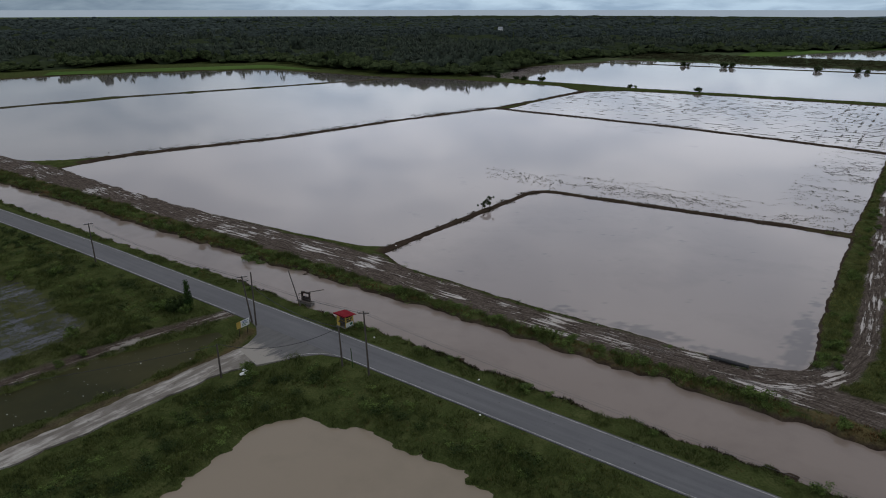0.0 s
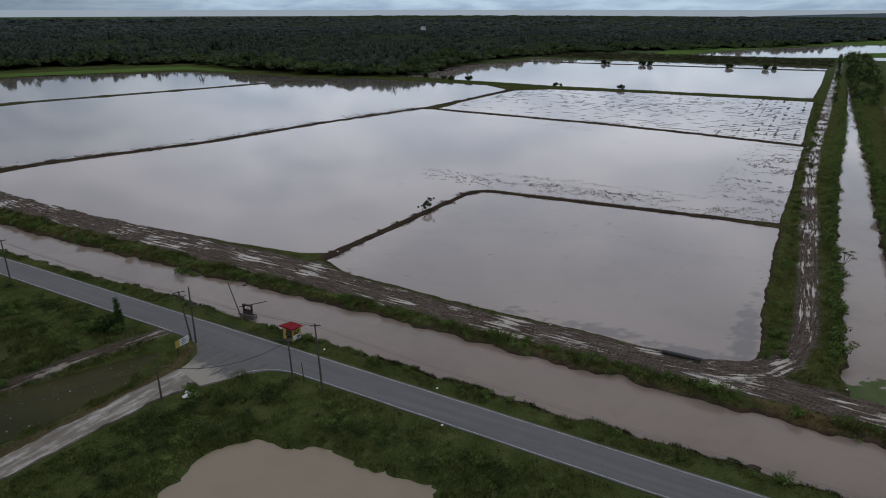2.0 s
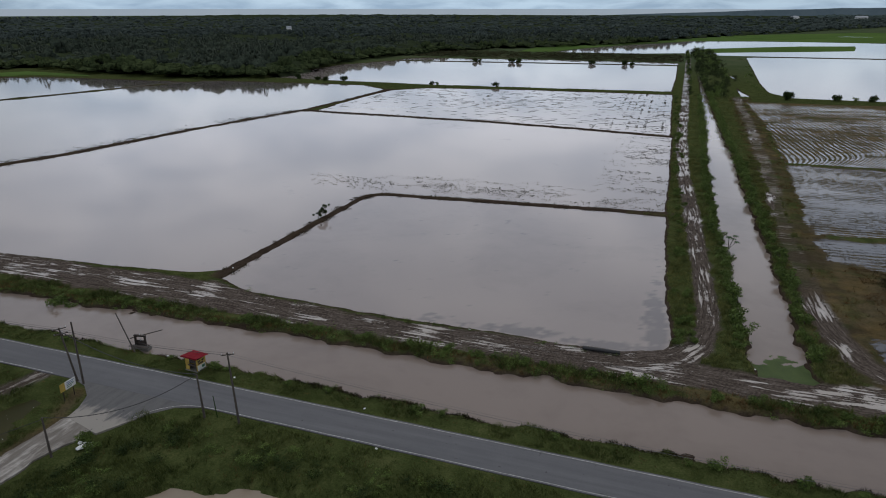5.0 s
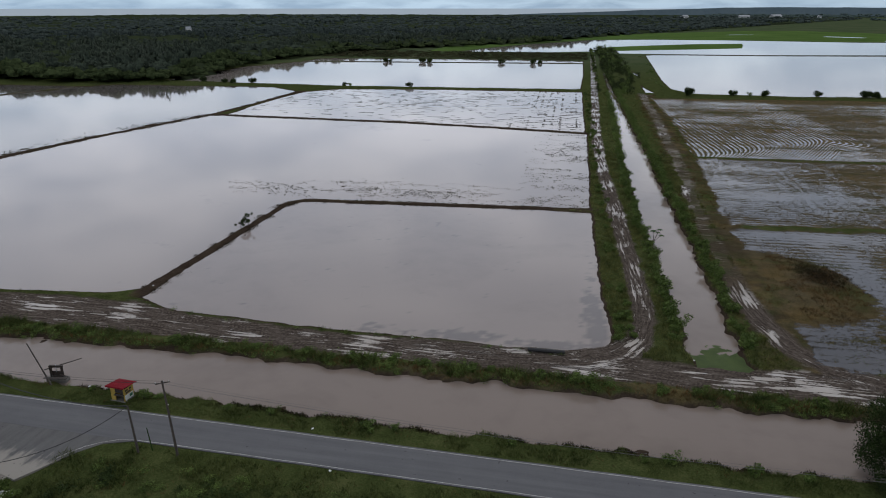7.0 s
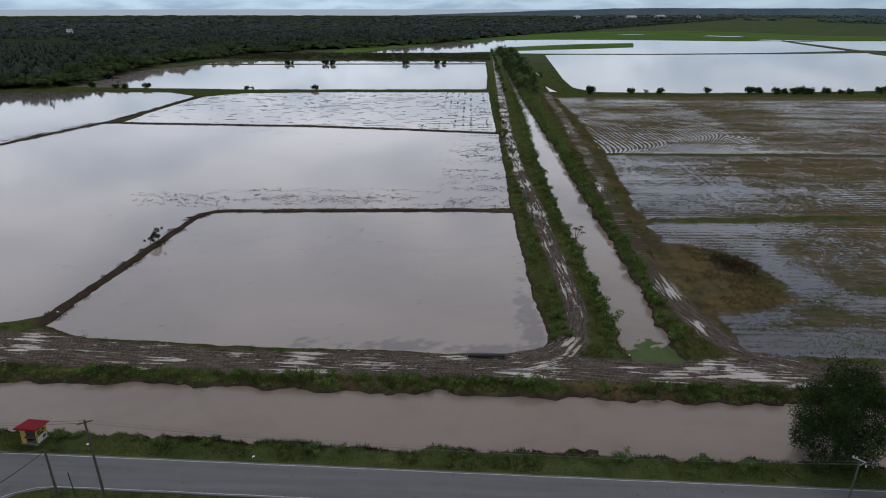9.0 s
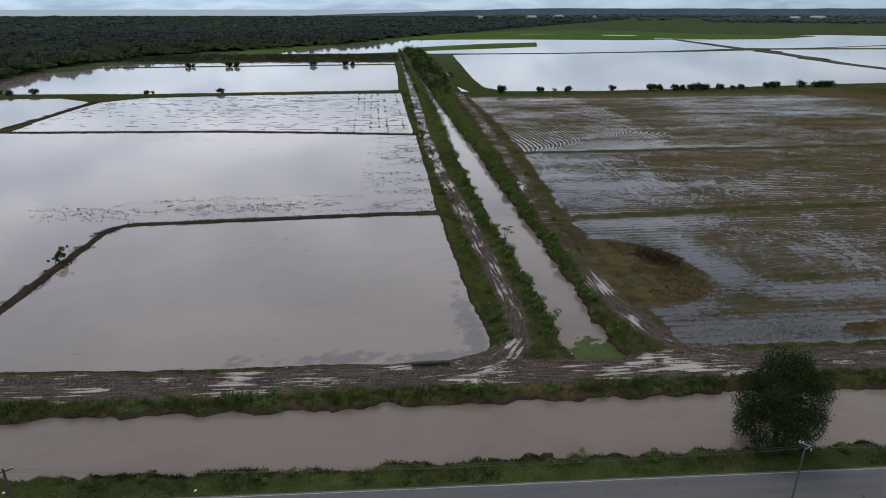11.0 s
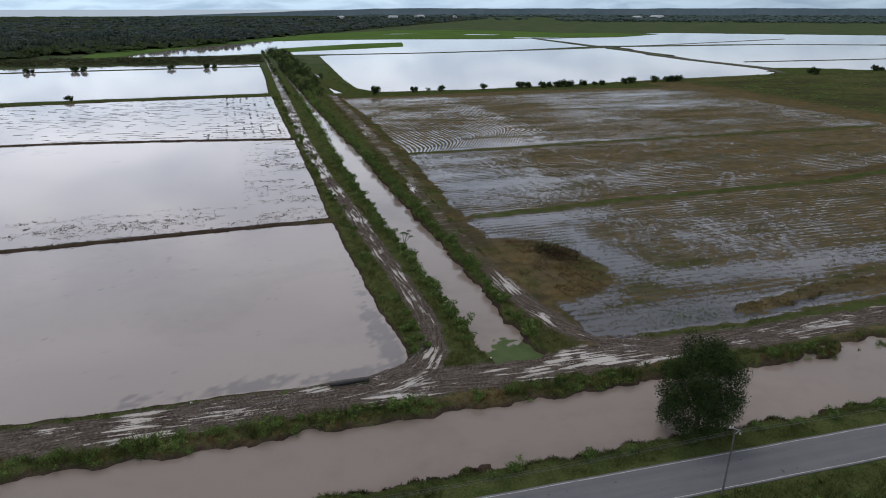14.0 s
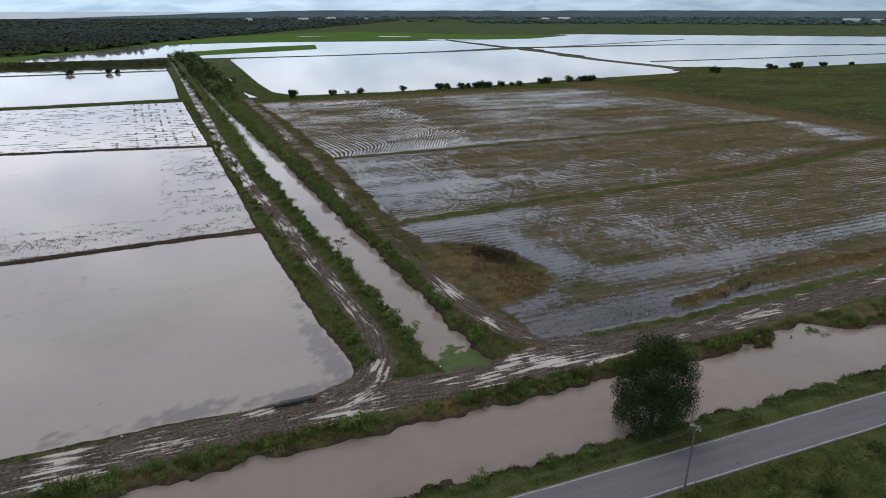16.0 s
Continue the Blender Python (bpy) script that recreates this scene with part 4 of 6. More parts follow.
# ---------------------------------------------------------------- road and lane
def strip(name, left, right, z, thick, mat, label, category, bend=0.0):
    """A slab between two lines of points."""
    bm = bmesh.new()
    n = len(left)
    top = [[bm.verts.new((x, y, z + (bend if 0 < j < 1 else 0))) for j, (x, y) in ((0, a), (1, b))] for a, b in zip(left, right)]
    for (a, b), (c, d) in zip(top[:-1], top[1:]):
        bm.faces.new((a, b, d, c))
    ext = bmesh.ops.extrude_face_region(bm, geom=bm.faces[:])
    bmesh.ops.translate(bm, verts=[v for v in ext["geom"] if isinstance(v, bmesh.types.BMVert)], vec=(0, 0, -thick))
    bmesh.ops.recalc_face_normals(bm, faces=bm.faces[:])
    me = bpy.data.meshes.new(name)
    bm.to_mesh(me)
    bm.free()
    me.materials.append(mat)
    return tagged(new(name, me), label, category, kind="structure")


rx = [-700, -400, -250, -200] + list(range(-180, 121, 4)) + [160, 240, 400, 700]
near_edge = lambda x: 58.1 + 0.03 * math.sin(x * 0.9) - 1.2 * max(0, min(1, (-130 - x) / 60))
far_edge = lambda x: 63.38 + 0.03 * math.sin(x * 0.7 + 1) - 1.6 * max(0, min(1, (-130 - x) / 60))
strip("road", [(x, near_edge(x)) for x in rx], [(x, far_edge(x)) for x in rx], 0.06, 0.4, ASPHALT, "grey worn asphalt country road with white edge lines", "road")
LINE_X = [x for x in rx if -180 <= x <= 160]


def painted(name, pts, width, z, label):
    """A worn painted line that follows points."""
    bm = bmesh.new()
    prev = None
    for i, (x, y) in enumerate(pts):
        a, b = pts[max(0, i - 1)], pts[min(len(pts) - 1, i + 1)]
        d = Vector((b[0] - a[0], b[1] - a[1])).normalized()
        k = Vector((-d.y, d.x)) * width / 2
        pair = (bm.verts.new((x - k.x, y - k.y, z)), bm.verts.new((x + k.x, y + k.y, z)))
        if prev:
            bm.faces.new((prev[0], pair[0], pair[1], prev[1]))
        prev = pair
    me = bpy.data.meshes.new(name)
    bm.to_mesh(me)
    bm.free()
    me.materials.append(PAINT)
    return tagged(new(name, me), label, "road marking", kind="structure")


painted("road_line_far", [(x, far_edge(x) - 0.28) for x in LINE_X], 0.075, 0.066, "thin worn white line along the road edge")
painted("road_line_near", [(x, near_edge(x) + 0.24) for x in LINE_X if x <= -84], 0.075, 0.066, "thin worn white line along the road edge")
painted("road_line_corner", [(-66.6, 53.6), (-65.9, 54.9), (-65.0, 56.1), (-63.8, 57.1), (-62.3, 57.9), (-60.5, 58.25)] + [(x, near_edge(x) + 0.24) for x in LINE_X if x > -60], 0.075, 0.066, "white edge line curving into the side lane")
# apron of the junction and the pale lane
strip("junction_apron", [(-80.5, 58.2), (-77.6, 57.3), (-75.4, 55.6), (-74.2, 53.2), (-73.8, 51.2)], [(-60.2, 58.2), (-63.4, 57.0), (-65.2, 55.0), (-66.6, 52.6), (-68.2, 49.8)], 0.052, 0.35, APRON, "grey dusty asphalt apron where the lane meets the road", "road")
ly = [52.6 - 0.4 * i for i in range(150)] + [-20, -60]
ragged = lambda y, k: 0.55 * (float(fbm(np.array([y * 1.0]), np.array([k * 10.0]), 2.2, 7, 4)[0]) - 0.5) * 2
strip("lane", [(-74.0 - 0.035 * (52 - y) + ragged(y, 1), y) for y in ly], [(-68.6 - 1.3 * min(1, (52.6 - y) / 8) - 0.06 * (52 - y) + ragged(y, 5), y) for y in ly], 0.035, 0.3, GRAVEL, "pale crushed limestone lane with worn wheel tracks", "lane")

# ---------------------------------------------------------------- more materials
POLE_GREY = plain("grey_weathered_pole", (0.05, 0.047, 0.043), (0.13, 0.125, 0.115), 4, 0.85, bump=0.01)
TIMBER = plain("weathered_pole_timber", (0.035, 0.028, 0.022), (0.11, 0.09, 0.075), 4, 0.85, bump=0.01)
STEEL = plain("galvanised_steel", (0.25, 0.26, 0.27), (0.45, 0.46, 0.47), 8, 0.45, metal=0.7)
RUST = plain("dark_rusty_steel", (0.015, 0.012, 0.010), (0.06, 0.042, 0.032), 8, 0.7, metal=0.3, bump=0.01)
PORCELAIN = plain("grey_insulator", (0.25, 0.25, 0.24), (0.5, 0.5, 0.48), 8, 0.3)
WIRE = plain("weathered_aluminium_wire", (0.07, 0.07, 0.07), (0.15, 0.15, 0.145), 4, 0.6)
BLACK = plain("black_rubber_cable", (0.012, 0.012, 0.013), (0.03, 0.03, 0.032), 8, 0.6)
RED_ROOF = plain("faded_red_roof_sheet", (0.14, 0.008, 0.014), (0.26, 0.018, 0.028), 3, 0.85)
RED_ROOF.node_tree.nodes["Principled BSDF"].inputs["Specular IOR Level"].default_value = 0.1
YELLOW = plain("yellow_painted_board", (0.30, 0.20, 0.035), (0.52, 0.37, 0.07), 3, 0.7)
WHITE = plain("white_painted_board", (0.55, 0.55, 0.52), (0.8, 0.8, 0.77), 3, 0.6)
# holds the hut's inner shade in its colour; notices and windows share it
DARKBOARD = plain("dark_shadowed_board", (0.02, 0.016, 0.014), (0.06, 0.045, 0.04), 3, 0.8)
INK_GREEN = plain("green_print", (0.02, 0.10, 0.05), (0.03, 0.15, 0.07), 5, 0.6)
INK_BLUE = plain("blue_print", (0.05, 0.10, 0.22), (0.10, 0.17, 0.30), 5, 0.6)
CONCRETE = plain("stained_concrete", (0.10, 0.095, 0.085), (0.28, 0.265, 0.24), 2, 0.9, bump=0.02)
PLASTIC = plain("white_litter", (0.5, 0.5, 0.5), (0.82, 0.82, 0.8), 5, 0.5, island=True)
ALGAE = plain("green_duckweed", (0.035, 0.065, 0.012), (0.085, 0.125, 0.025), 1.5, 0.8)
LEAF_VINE = foliage("vine_leaves", (0.012, 0.028, 0.008), (0.045, 0.085, 0.02))
LEAF_PALM = foliage("palm_fronds", (0.032, 0.042, 0.032), (0.085, 0.102, 0.072), 0.8, 0.05)
# haze over the far plain is tinted into these leaves
LEAF_FAR_HAZE = foliage("haze_tinted_woods", (0.050, 0.070, 0.066), (0.085, 0.112, 0.100), 0.9, 0.0, 0.1)
LEAF_DRY = foliage("dry_reeds", (0.040, 0.030, 0.013), (0.190, 0.108, 0.044))
LEAF_RUST = foliage("rusty_reeds", (0.034, 0.028, 0.013), (0.190, 0.105, 0.046), scale=0.5)
LEAF_GOLD = foliage("golden_straw", (0.085, 0.062, 0.028), (0.240, 0.158, 0.068), scale=0.3)
LEAF_STRAW = foliage("wet_rice_straw", (0.030, 0.024, 0.010), (0.13, 0.095, 0.04))
LEAF_CLOD = foliage("muddy_weed", (0.016, 0.013, 0.008), (0.055, 0.048, 0.022))
TILE = plain("pale_house_roof", (0.28, 0.29, 0.31), (0.42, 0.43, 0.45), 1, 0.6)


# ---------------------------------------------------------------- poles and cables
def power_pole(at, height, lean=(0.0, 0.0), arms=(), label="", spread=0.8, timber=TIMBER):
    ob = thing("power_pole", label, "power pole", (*at, 0))
    top = Vector((lean[0] * height, lean[1] * height, height))
    part("shaft", rod((0, 0, -0.6), top, 0.145 if timber is TIMBER else 0.11, 0.09 if timber is TIMBER else 0.07, 12), timber, ob)
    for share, turn in arms:
        c = top * share
        d = Vector((math.cos(radians(turn)), math.sin(radians(turn)), 0)) * spread
        arm = part("crossarm", box((2 * spread, 0.09, 0.11), bevel=0.015, m=Matrix.Translation(c + Vector((0, 0, 0.05))) @ Matrix.Rotation(radians(turn), 4, "Z")), STEEL if timber is STEEL else TIMBER, ob)
        for k in (-1, 0.25, 1):
            p = c + d * k * 0.92
            bm = rod(p + Vector((0, 0, 0.08)), p + Vector((0, 0, 0.22)), 0.04, 0.03, 8)
            rod(p + Vector((0, 0, 0.22)), p + Vector((0, 0, 0.25)), 0.045, 0.045, 8, bm)
            part("insulator", bm, PORCELAIN, arm, "small pale insulator")
    return ob, top + Vector((*at, 0))


_, top_w = power_pole((-124.2, 57.2), 7.6, (-0.03, 0), ((0.97, 70),), "dark timber power pole with a crossarm beside the road")
_, top_a = power_pole((-79.2, 57.9), 7.6, (-0.11, -0.07), ((0.97, 60), (0.88, 60)), "timber power pole with two crossarms at the junction")
_, top_b = power_pole((-78.0, 57.6), 8.6, (-0.01, 0.0), (), "bare leaning timber pole beside the junction")
_, top_c = power_pole((-69.6, 45.2), 4.6, (-0.03, 0), (), "short dark timber pole beside the pale lane")
_, top_d = power_pole((-58.7, 56.4), 5.7, (-0.065, 0.0), (), "short timber pole carrying a black service cable")
_, top_e = power_pole((-54.3, 56.8), 9.0, (-0.06, 0.0), ((0.965, 35),), "tall timber power pole leaning over the grass verge", 0.7)
_, top_f = power_pole((14.8, 57.5), 7.5, (0.045, 0.0), (), "slim grey power pole with a bracket beside the road", timber=POLE_GREY)
stay = thing("stay_post", "thin leaning post overgrown with green creeper", "post", (-57.4, 57.0, 0))
part("shaft", rod((0, 0, -0.3), (-0.55, 0.3, 2.6), 0.07, 0.05, 8), LEAF_VINE, stay)
bracket = thing("insulator_bracket", "pale steel insulator bracket bolted on a pole head", "bracket", tuple(top_f))
part("arm", rod((-0.55, 0, 0.35), (0.55, 0, -0.12), 0.05, sides=8), STEEL, bracket)
part("strut", rod((0, 0, -0.5), (0.45, 0, -0.12), 0.035, sides=8), STEEL, bracket)
for k in ((-0.62, 0, 0.42), (-0.3, 0, 0.32), (0.62, 0, -0.5)):
    part("insulator", rod((k[0], 0, k[2] - 0.1), (k[0], 0, k[2] + 0.12), 0.09, 0.06, 8), PORCELAIN, bracket)

lines = thing("overhead_wires", "thin black overhead wires strung between the poles", "cable")
cable("wire", top_a + Vector((0, 0, -0.4)), top_d, 1.3, 0.045, BLACK, lines)
cable("wire", top_d + Vector((-0.1, 0, -0.1)), top_c, 1.6, 0.035, BLACK, lines)
cable("wire", top_c + Vector((0, 0, -0.2)), (-92, 8, 5), 0.8, 0.03, BLACK, lines)
for off in (-0.55, 0.15, 0.6):
    z = Vector((0, off * 0.6, -0.1 if off < 0.5 else -0.55))
    cable("wire", top_e + z, top_f + z, 0.9, 0.009, WIRE, lines)
    cable("wire", top_f + z, (84, 58.5, 8.2 + z.z), 0.9, 0.009, WIRE, lines)
    cable("wire", top_w + z, top_a + z, 0.7, 0.012, BLACK, lines)
    cable("wire", top_a + z, top_e + z, 0.4, 0.012, BLACK, lines)
clamp = thing("cable_joint", "black cable joint box hung on a pole top", "cable joint", tuple(top_d))
part("casing", box((0.5, 0.16, 0.16), (-0.25, 0, -0.05), 0.04), BLACK, clamp)


# ---------------------------------------------------------------- hut, sign, sluice
def stall_hut(at, turn):
    ob = thing("roadside_hut", "small yellow roadside hut with a faded red sheet roof", "hut", at, turn)
    w, d, hh = 1.9, 1.6, 1.55
    part("floor_slab", box((w + 0.2, d + 0.2, 0.16), (0, 0, 0.06), 0.02), CONCRETE, ob)
    for i in (-1, 1):
        for j in (-1, 1):
            part("post", box((0.1, 0.1, hh + (0.25 if j < 0 else 0)), (i * (w / 2 - 0.05), j * (d / 2 - 0.05), hh / 2 + 0.12 + (0.12 if j < 0 else 0))), YELLOW, ob)
    part("back_wall", box((w - 0.2, 0.05, hh), (0, d / 2 - 0.04, hh / 2 + 0.12)), DARKBOARD, ob)
    part("front_wall", box((0.55, 0.05, hh), (-w / 2 + 0.35, -d / 2 + 0.04, hh / 2 + 0.12)), YELLOW, ob)
    part("front_wall", box((1.2, 0.05, 0.45), (0.3, -d / 2 + 0.04, hh - 0.1)), DARKBOARD, ob)
    side = part("side_wall", box((0.05, d - 0.2, hh * 0.62), (w / 2 - 0.03, 0, hh * 0.69 + 0.12)), YELLOW, ob)
    part("side_wall", box((0.05, d - 0.2, 0.75), (w / 2 - 0.02, 0, 0.5)), WHITE, ob, "grubby white lower boards")
    part("side_wall", box((0.05, d - 0.2, hh), (-w / 2 + 0.03, 0, hh / 2 + 0.12)), YELLOW, ob)
    for y, z, ww in ((-0.35, 1.42, 0.5), (0.3, 1.42, 0.35), (-0.1, 1.12, 0.8)):
        part("sign_panel", box((0.02, ww, 0.22), (w / 2 + 0.015, y, z)), DARKBOARD, side, "dark faded notice")
    part("sign_panel", box((0.02, 0.5, 0.35), (w / 2 + 0.02, 0.3, 0.55)), INK_GREEN, side, "green painted panel")
    part("counter", box((1.3, 0.4, 0.06), (0.3, -d / 2 - 0.1, 1.0), 0.01), TIMBER, ob)
    # corrugated single-pitch roof
    bm = bmesh.new()
    n, rw, rd = 30, 2.6, 2.3
    rows = []
    for i in range(n + 1):
        x = -rw / 2 + rw * i / n
        z = 0.025 * (i % 2)
        rows.append([bm.verts.new((x, y, hh + 0.47 + z - 0.13 * y)) for y in (-rd / 2, 0.0, rd / 2)])
    for a, b in zip(rows[:-1], rows[1:]):
        for k in range(2):
            bm.faces.new((a[k], b[k], b[k + 1], a[k + 1]))
    ext = bmesh.ops.extrude_face_region(bm, geom=bm.faces[:])
    bmesh.ops.translate(bm, verts=[v for v in ext["geom"] if isinstance(v, bmesh.types.BMVert)], vec=(0, 0, -0.03))
    roof = part("roof", bm, RED_ROOF, ob)
    part("fascia", box((rw, 0.04, 0.2), (0, -rd / 2 - 0.025, hh + 0.57), 0.01), RED_ROOF, roof)
    return ob


stall_hut((-67.2, 65.6, 0.0), -4)


def billboard(at, turn):
    ob = thing("sign_board", "small yellow and white sign board on two posts", "sign", at, turn)
    for x in (-0.75, 0.75):
        part("post", rod((x, 0.06, -0.5), (x, 0.06, 2.4), 0.05, sides=8), RUST, ob)
    part("panel", box((0.75, 0.05, 1.05), (-0.78, 0, 1.9), 0.01), YELLOW, ob, "yellow printed third of the panel")
    white = part("panel", box((1.55, 0.05, 1.05), (0.372, 0, 1.9), 0.01), WHITE, ob, "white printed part of the panel")
    for z, w, x in ((2.24, 1.2, 0.38), (2.04, 0.9, 0.3), (1.84, 1.1, 0.36), (1.62, 0.7, 0.2)):
        part("text_bar", box((w, 0.012, 0.09), (x, -0.034, z)), INK_BLUE if z > 1.95 else INK_GREEN, white)
    return ob


billboard((-76.95, 54.55, -0.1), 92)


def sluice_gate(at):
    ob = thing("sluice_gate", "old rusty sluice gate frame with leaning timber poles", "sluice gate", at, 8)
    part("sill", box((2.6, 1.0, 0.7), (0, 0, -0.25), 0.04), CONCRETE, ob, "stained concrete sill")
    for x in (-0.75, 0.75):
        part("upright", box((0.22, 0.28, 1.7), (x, 0, 0.9), 0.02), RUST, ob)
    part("lintel", box((1.8, 0.3, 0.22), (0, 0, 1.7), 0.02), RUST, ob)
    part("gate_plate", box((1.3, 0.06, 0.9), (0, 0.05, 0.55), 0.01), RUST, ob)
    part("screw_stem", rod((0, 0, 0.9), (0, 0, 2.0), 0.04, sides=8), STEEL, ob)
    part("pole", rod((0.5, -1.9, -0.3), (-2.4, -1.0, 5.4), 0.11, 0.07, 9), TIMBER, ob, "leaning bare timber pole")
    part("pole", rod((-1.9, 0.4, 0.9), (3.2, 0.7, 2.6), 0.08, 0.06, 9), TIMBER, ob, "long slanting timber pole")
    part("pole", rod((-1.6, 0.9, 0.3), (1.7, -0.5, 0.6), 0.09, 0.07, 9), TIMBER, ob)
    part("walkway", box((3.0, 0.5, 0.08), (0.1, -0.6, 0.35), 0.01), TIMBER, ob, "grey plank walkway")
    return ob


sluice_gate((-78.6, 68.2, -0.1))
pipe = thing("drain_pipe", "black plastic drain pipe lying beside the mud track", "pipe", (-17.7, 88.0, 0.28), 2)
bm = bmesh.new()
rod((-2.5, 0, 0), (2.5, 0, 0), 0.26, sides=16, bm=bm)
part("barrel", bm, BLACK, pipe)
for x in (-2.45, 2.45, 0.0):
    part("collar", rod((x - 0.06, 0, 0), (x + 0.06, 0, 0), 0.30, sides=16), BLACK, pipe)

# duckweed at the canal head
dx, dy = np.meshgrid(np.arange(0.5, 10.5, 0.22), np.arange(86.5, 96.5, 0.22))
dx, dy = dx.ravel(), dy.ravel()
ok = (fbm(dx, dy, 2.4, 111, 4) + 0.14 * (92.0 - dy) > 0.22) & (dx > side_left(dy) - 0.8) & (dx < side_right(dy) + 0.8)
dx, dy = dx[ok], dy[ok]
V = np.stack([np.stack([dx + i * 0.12, dy + j * 0.12, np.full(len(dx), CANAL + 0.012)], 1) for i, j in ((-1, -1), (1, -1), (1, 1), (-1, 1))], 1).reshape(-1, 3)
tagged(new("duckweed", mesh_np("duckweed", V, np.arange(len(V)).reshape(-1, 4), ALGAE)), "bright green duckweed covering the end of the canal", "duckweed", kind="stuff")


# ---------------------------------------------------------------- plants
def shrub_mesh(seed, leaves, size=0.14, lobes=7, tall=0.75):
    rng = np.random.default_rng(seed)
    c = np.stack([np.clip(rng.normal(0, 0.36, lobes), -0.55, 0.55), np.clip(rng.normal(0, 0.36, lobes), -0.55, 0.55), 0.14 + tall * rng.random(lobes)], 1)
    v, f = leaf_cloud(rng, c, 0.28 + 0.22 * rng.random(lobes), leaves, size, 0.85, 0.35)
    v[:, 2] = np.maximum(v[:, 2], 0.02)
    return mesh_np("foliage", v, f)


def stem_mesh(seed):
    rng = np.random.default_rng(seed)
    bm = bmesh.new()
    for _ in range(4):
        a = rng.random() * 6.28
        rod((0, 0, -0.15), (0.4 * math.cos(a), 0.4 * math.sin(a), 0.7), 0.035, 0.012, 5, bm)
    me = bpy.data.meshes.new("stem")
    bm.to_mesh(me)
    bm.free()
    return me


SHRUBS = [shrub_mesh(s, 640, 0.095, 9 + s % 4) for s in range(6)]
STEMS = [stem_mesh(s) for s in range(3)]
for me in SHRUBS:
    me.materials.append(LEAF_BUSH)
for me in STEMS:
    me.materials.append(BARK)


SHRUBS_BIG = [shrub_mesh(20 + s, 1000, 0.10, 12, 0.7) for s in range(3)]
for me in SHRUBS_BIG:
    me.materials.append(LEAF_DARK)


def thicket(name, items, label, mat=None):
    """Many shrubs too far or too close together to tell apart, in one mesh."""
    chunks = []
    for (x, y, z), wide, high, seed in items:
        me = SHRUBS[seed % 6]
        v = np.empty(len(me.vertices) * 3, np.float32)
        me.vertices.foreach_get("co", v)
        v = v.reshape(-1, 4, 3)[:: 3 if wide > 1.8 else 4 if wide > 0.9 else 7] * (wide, wide, high)
        a = radians(seed * 77 % 360)
        chunks.append(np.stack([x + v[..., 0] * math.cos(a) - v[..., 1] * math.sin(a), y + v[..., 0] * math.sin(a) + v[..., 1] * math.cos(a), z + v[..., 2]], -1).reshape(-1, 3))
    v = np.concatenate(chunks)
    return tagged(new(name, mesh_np(name, v, np.arange(len(v)).reshape(-1, 4), mat or LEAF_BUSH)), label, "shrubbery", kind="stuff")


def shrub(at, wide, high, label, group, seed, mats=None, name="shrub"):
    ob = thing(name, label, "shrub", at, (seed * 77) % 360, group)
    crown = new("foliage", SHRUBS_BIG[seed % 3] if wide > 1.9 and "canal" not in group else SHRUBS[seed % 6])
    stems = new("stem", STEMS[seed % 3])
    for o in (crown, stems):
        o.parent = ob
        o.scale = (wide, wide * (0.85 + 0.05 * (seed % 5)), high)
    return ob


rng = random.Random(4)
GZ = gh.reshape(len(GY), len(GX))


def ground_z(x, y):
    """Height of the ground sheet at a spot."""
    i, j = int(np.searchsorted(GX, x)) - 1, int(np.searchsorted(GY, y)) - 1
    u, v = (x - GX[i]) / (GX[i + 1] - GX[i]), (y - GY[j]) / (GY[j + 1] - GY[j])
    return float((GZ[j, i] * (1 - u) + GZ[j, i + 1] * u) * (1 - v) + (GZ[j + 1, i] * (1 - u) + GZ[j + 1, i + 1] * u) * v)


# hedges on both banks of the side canal
hedge = []
y = 96.0
while y < 400:
    for side in (0, 1):
        if rng.random() < (0.96 if side == 0 else 0.9):
            edge = float(side_left(y)) - 0.7 if side == 0 else float(side_right(y)) + 0.9
            x = edge + rng.uniform(-0.8, 0.5) * (1 if side == 0 else -1)
            s = rng.uniform(1.1, 2.0) * (1.0 + 0.35 * float(smooth(180, 300, y)))
            spot, high, seed = (x, y + rng.uniform(-1, 1), ground_z(x, y) - 0.05), s * rng.uniform(0.75, 1.1), rng.randrange(1000)
            if spot[2] < CANAL - 0.1:
                continue
            if y < 230:
                shrub(spot, s, high, "leafy green shrub on the bank of the side canal", "side canal shrubs", seed)
            else:
                hedge.append((spot, s, high, seed))
    y += 2.0 + y * 0.003
thicket("far_hedge", hedge, "continuous green hedge along the side canal")
# scattered shrubs between paddy and side track
for _ in range(70):
    y = 92 + 300 * rng.random() ** 1.3
    x = float(np.interp(y, [90, 160, 265, 400], [-6.8, -9.2, -12.6, -16.4])) + rng.uniform(-1.3, 1.3)
    s = rng.uniform(0.7, 1.5)
    shrub((x, y, ground_z(x, y) - 0.05), s, s * 0.8, "low green shrub on the grassy paddy edge", "paddy edge shrubs", rng.randrange(1000))
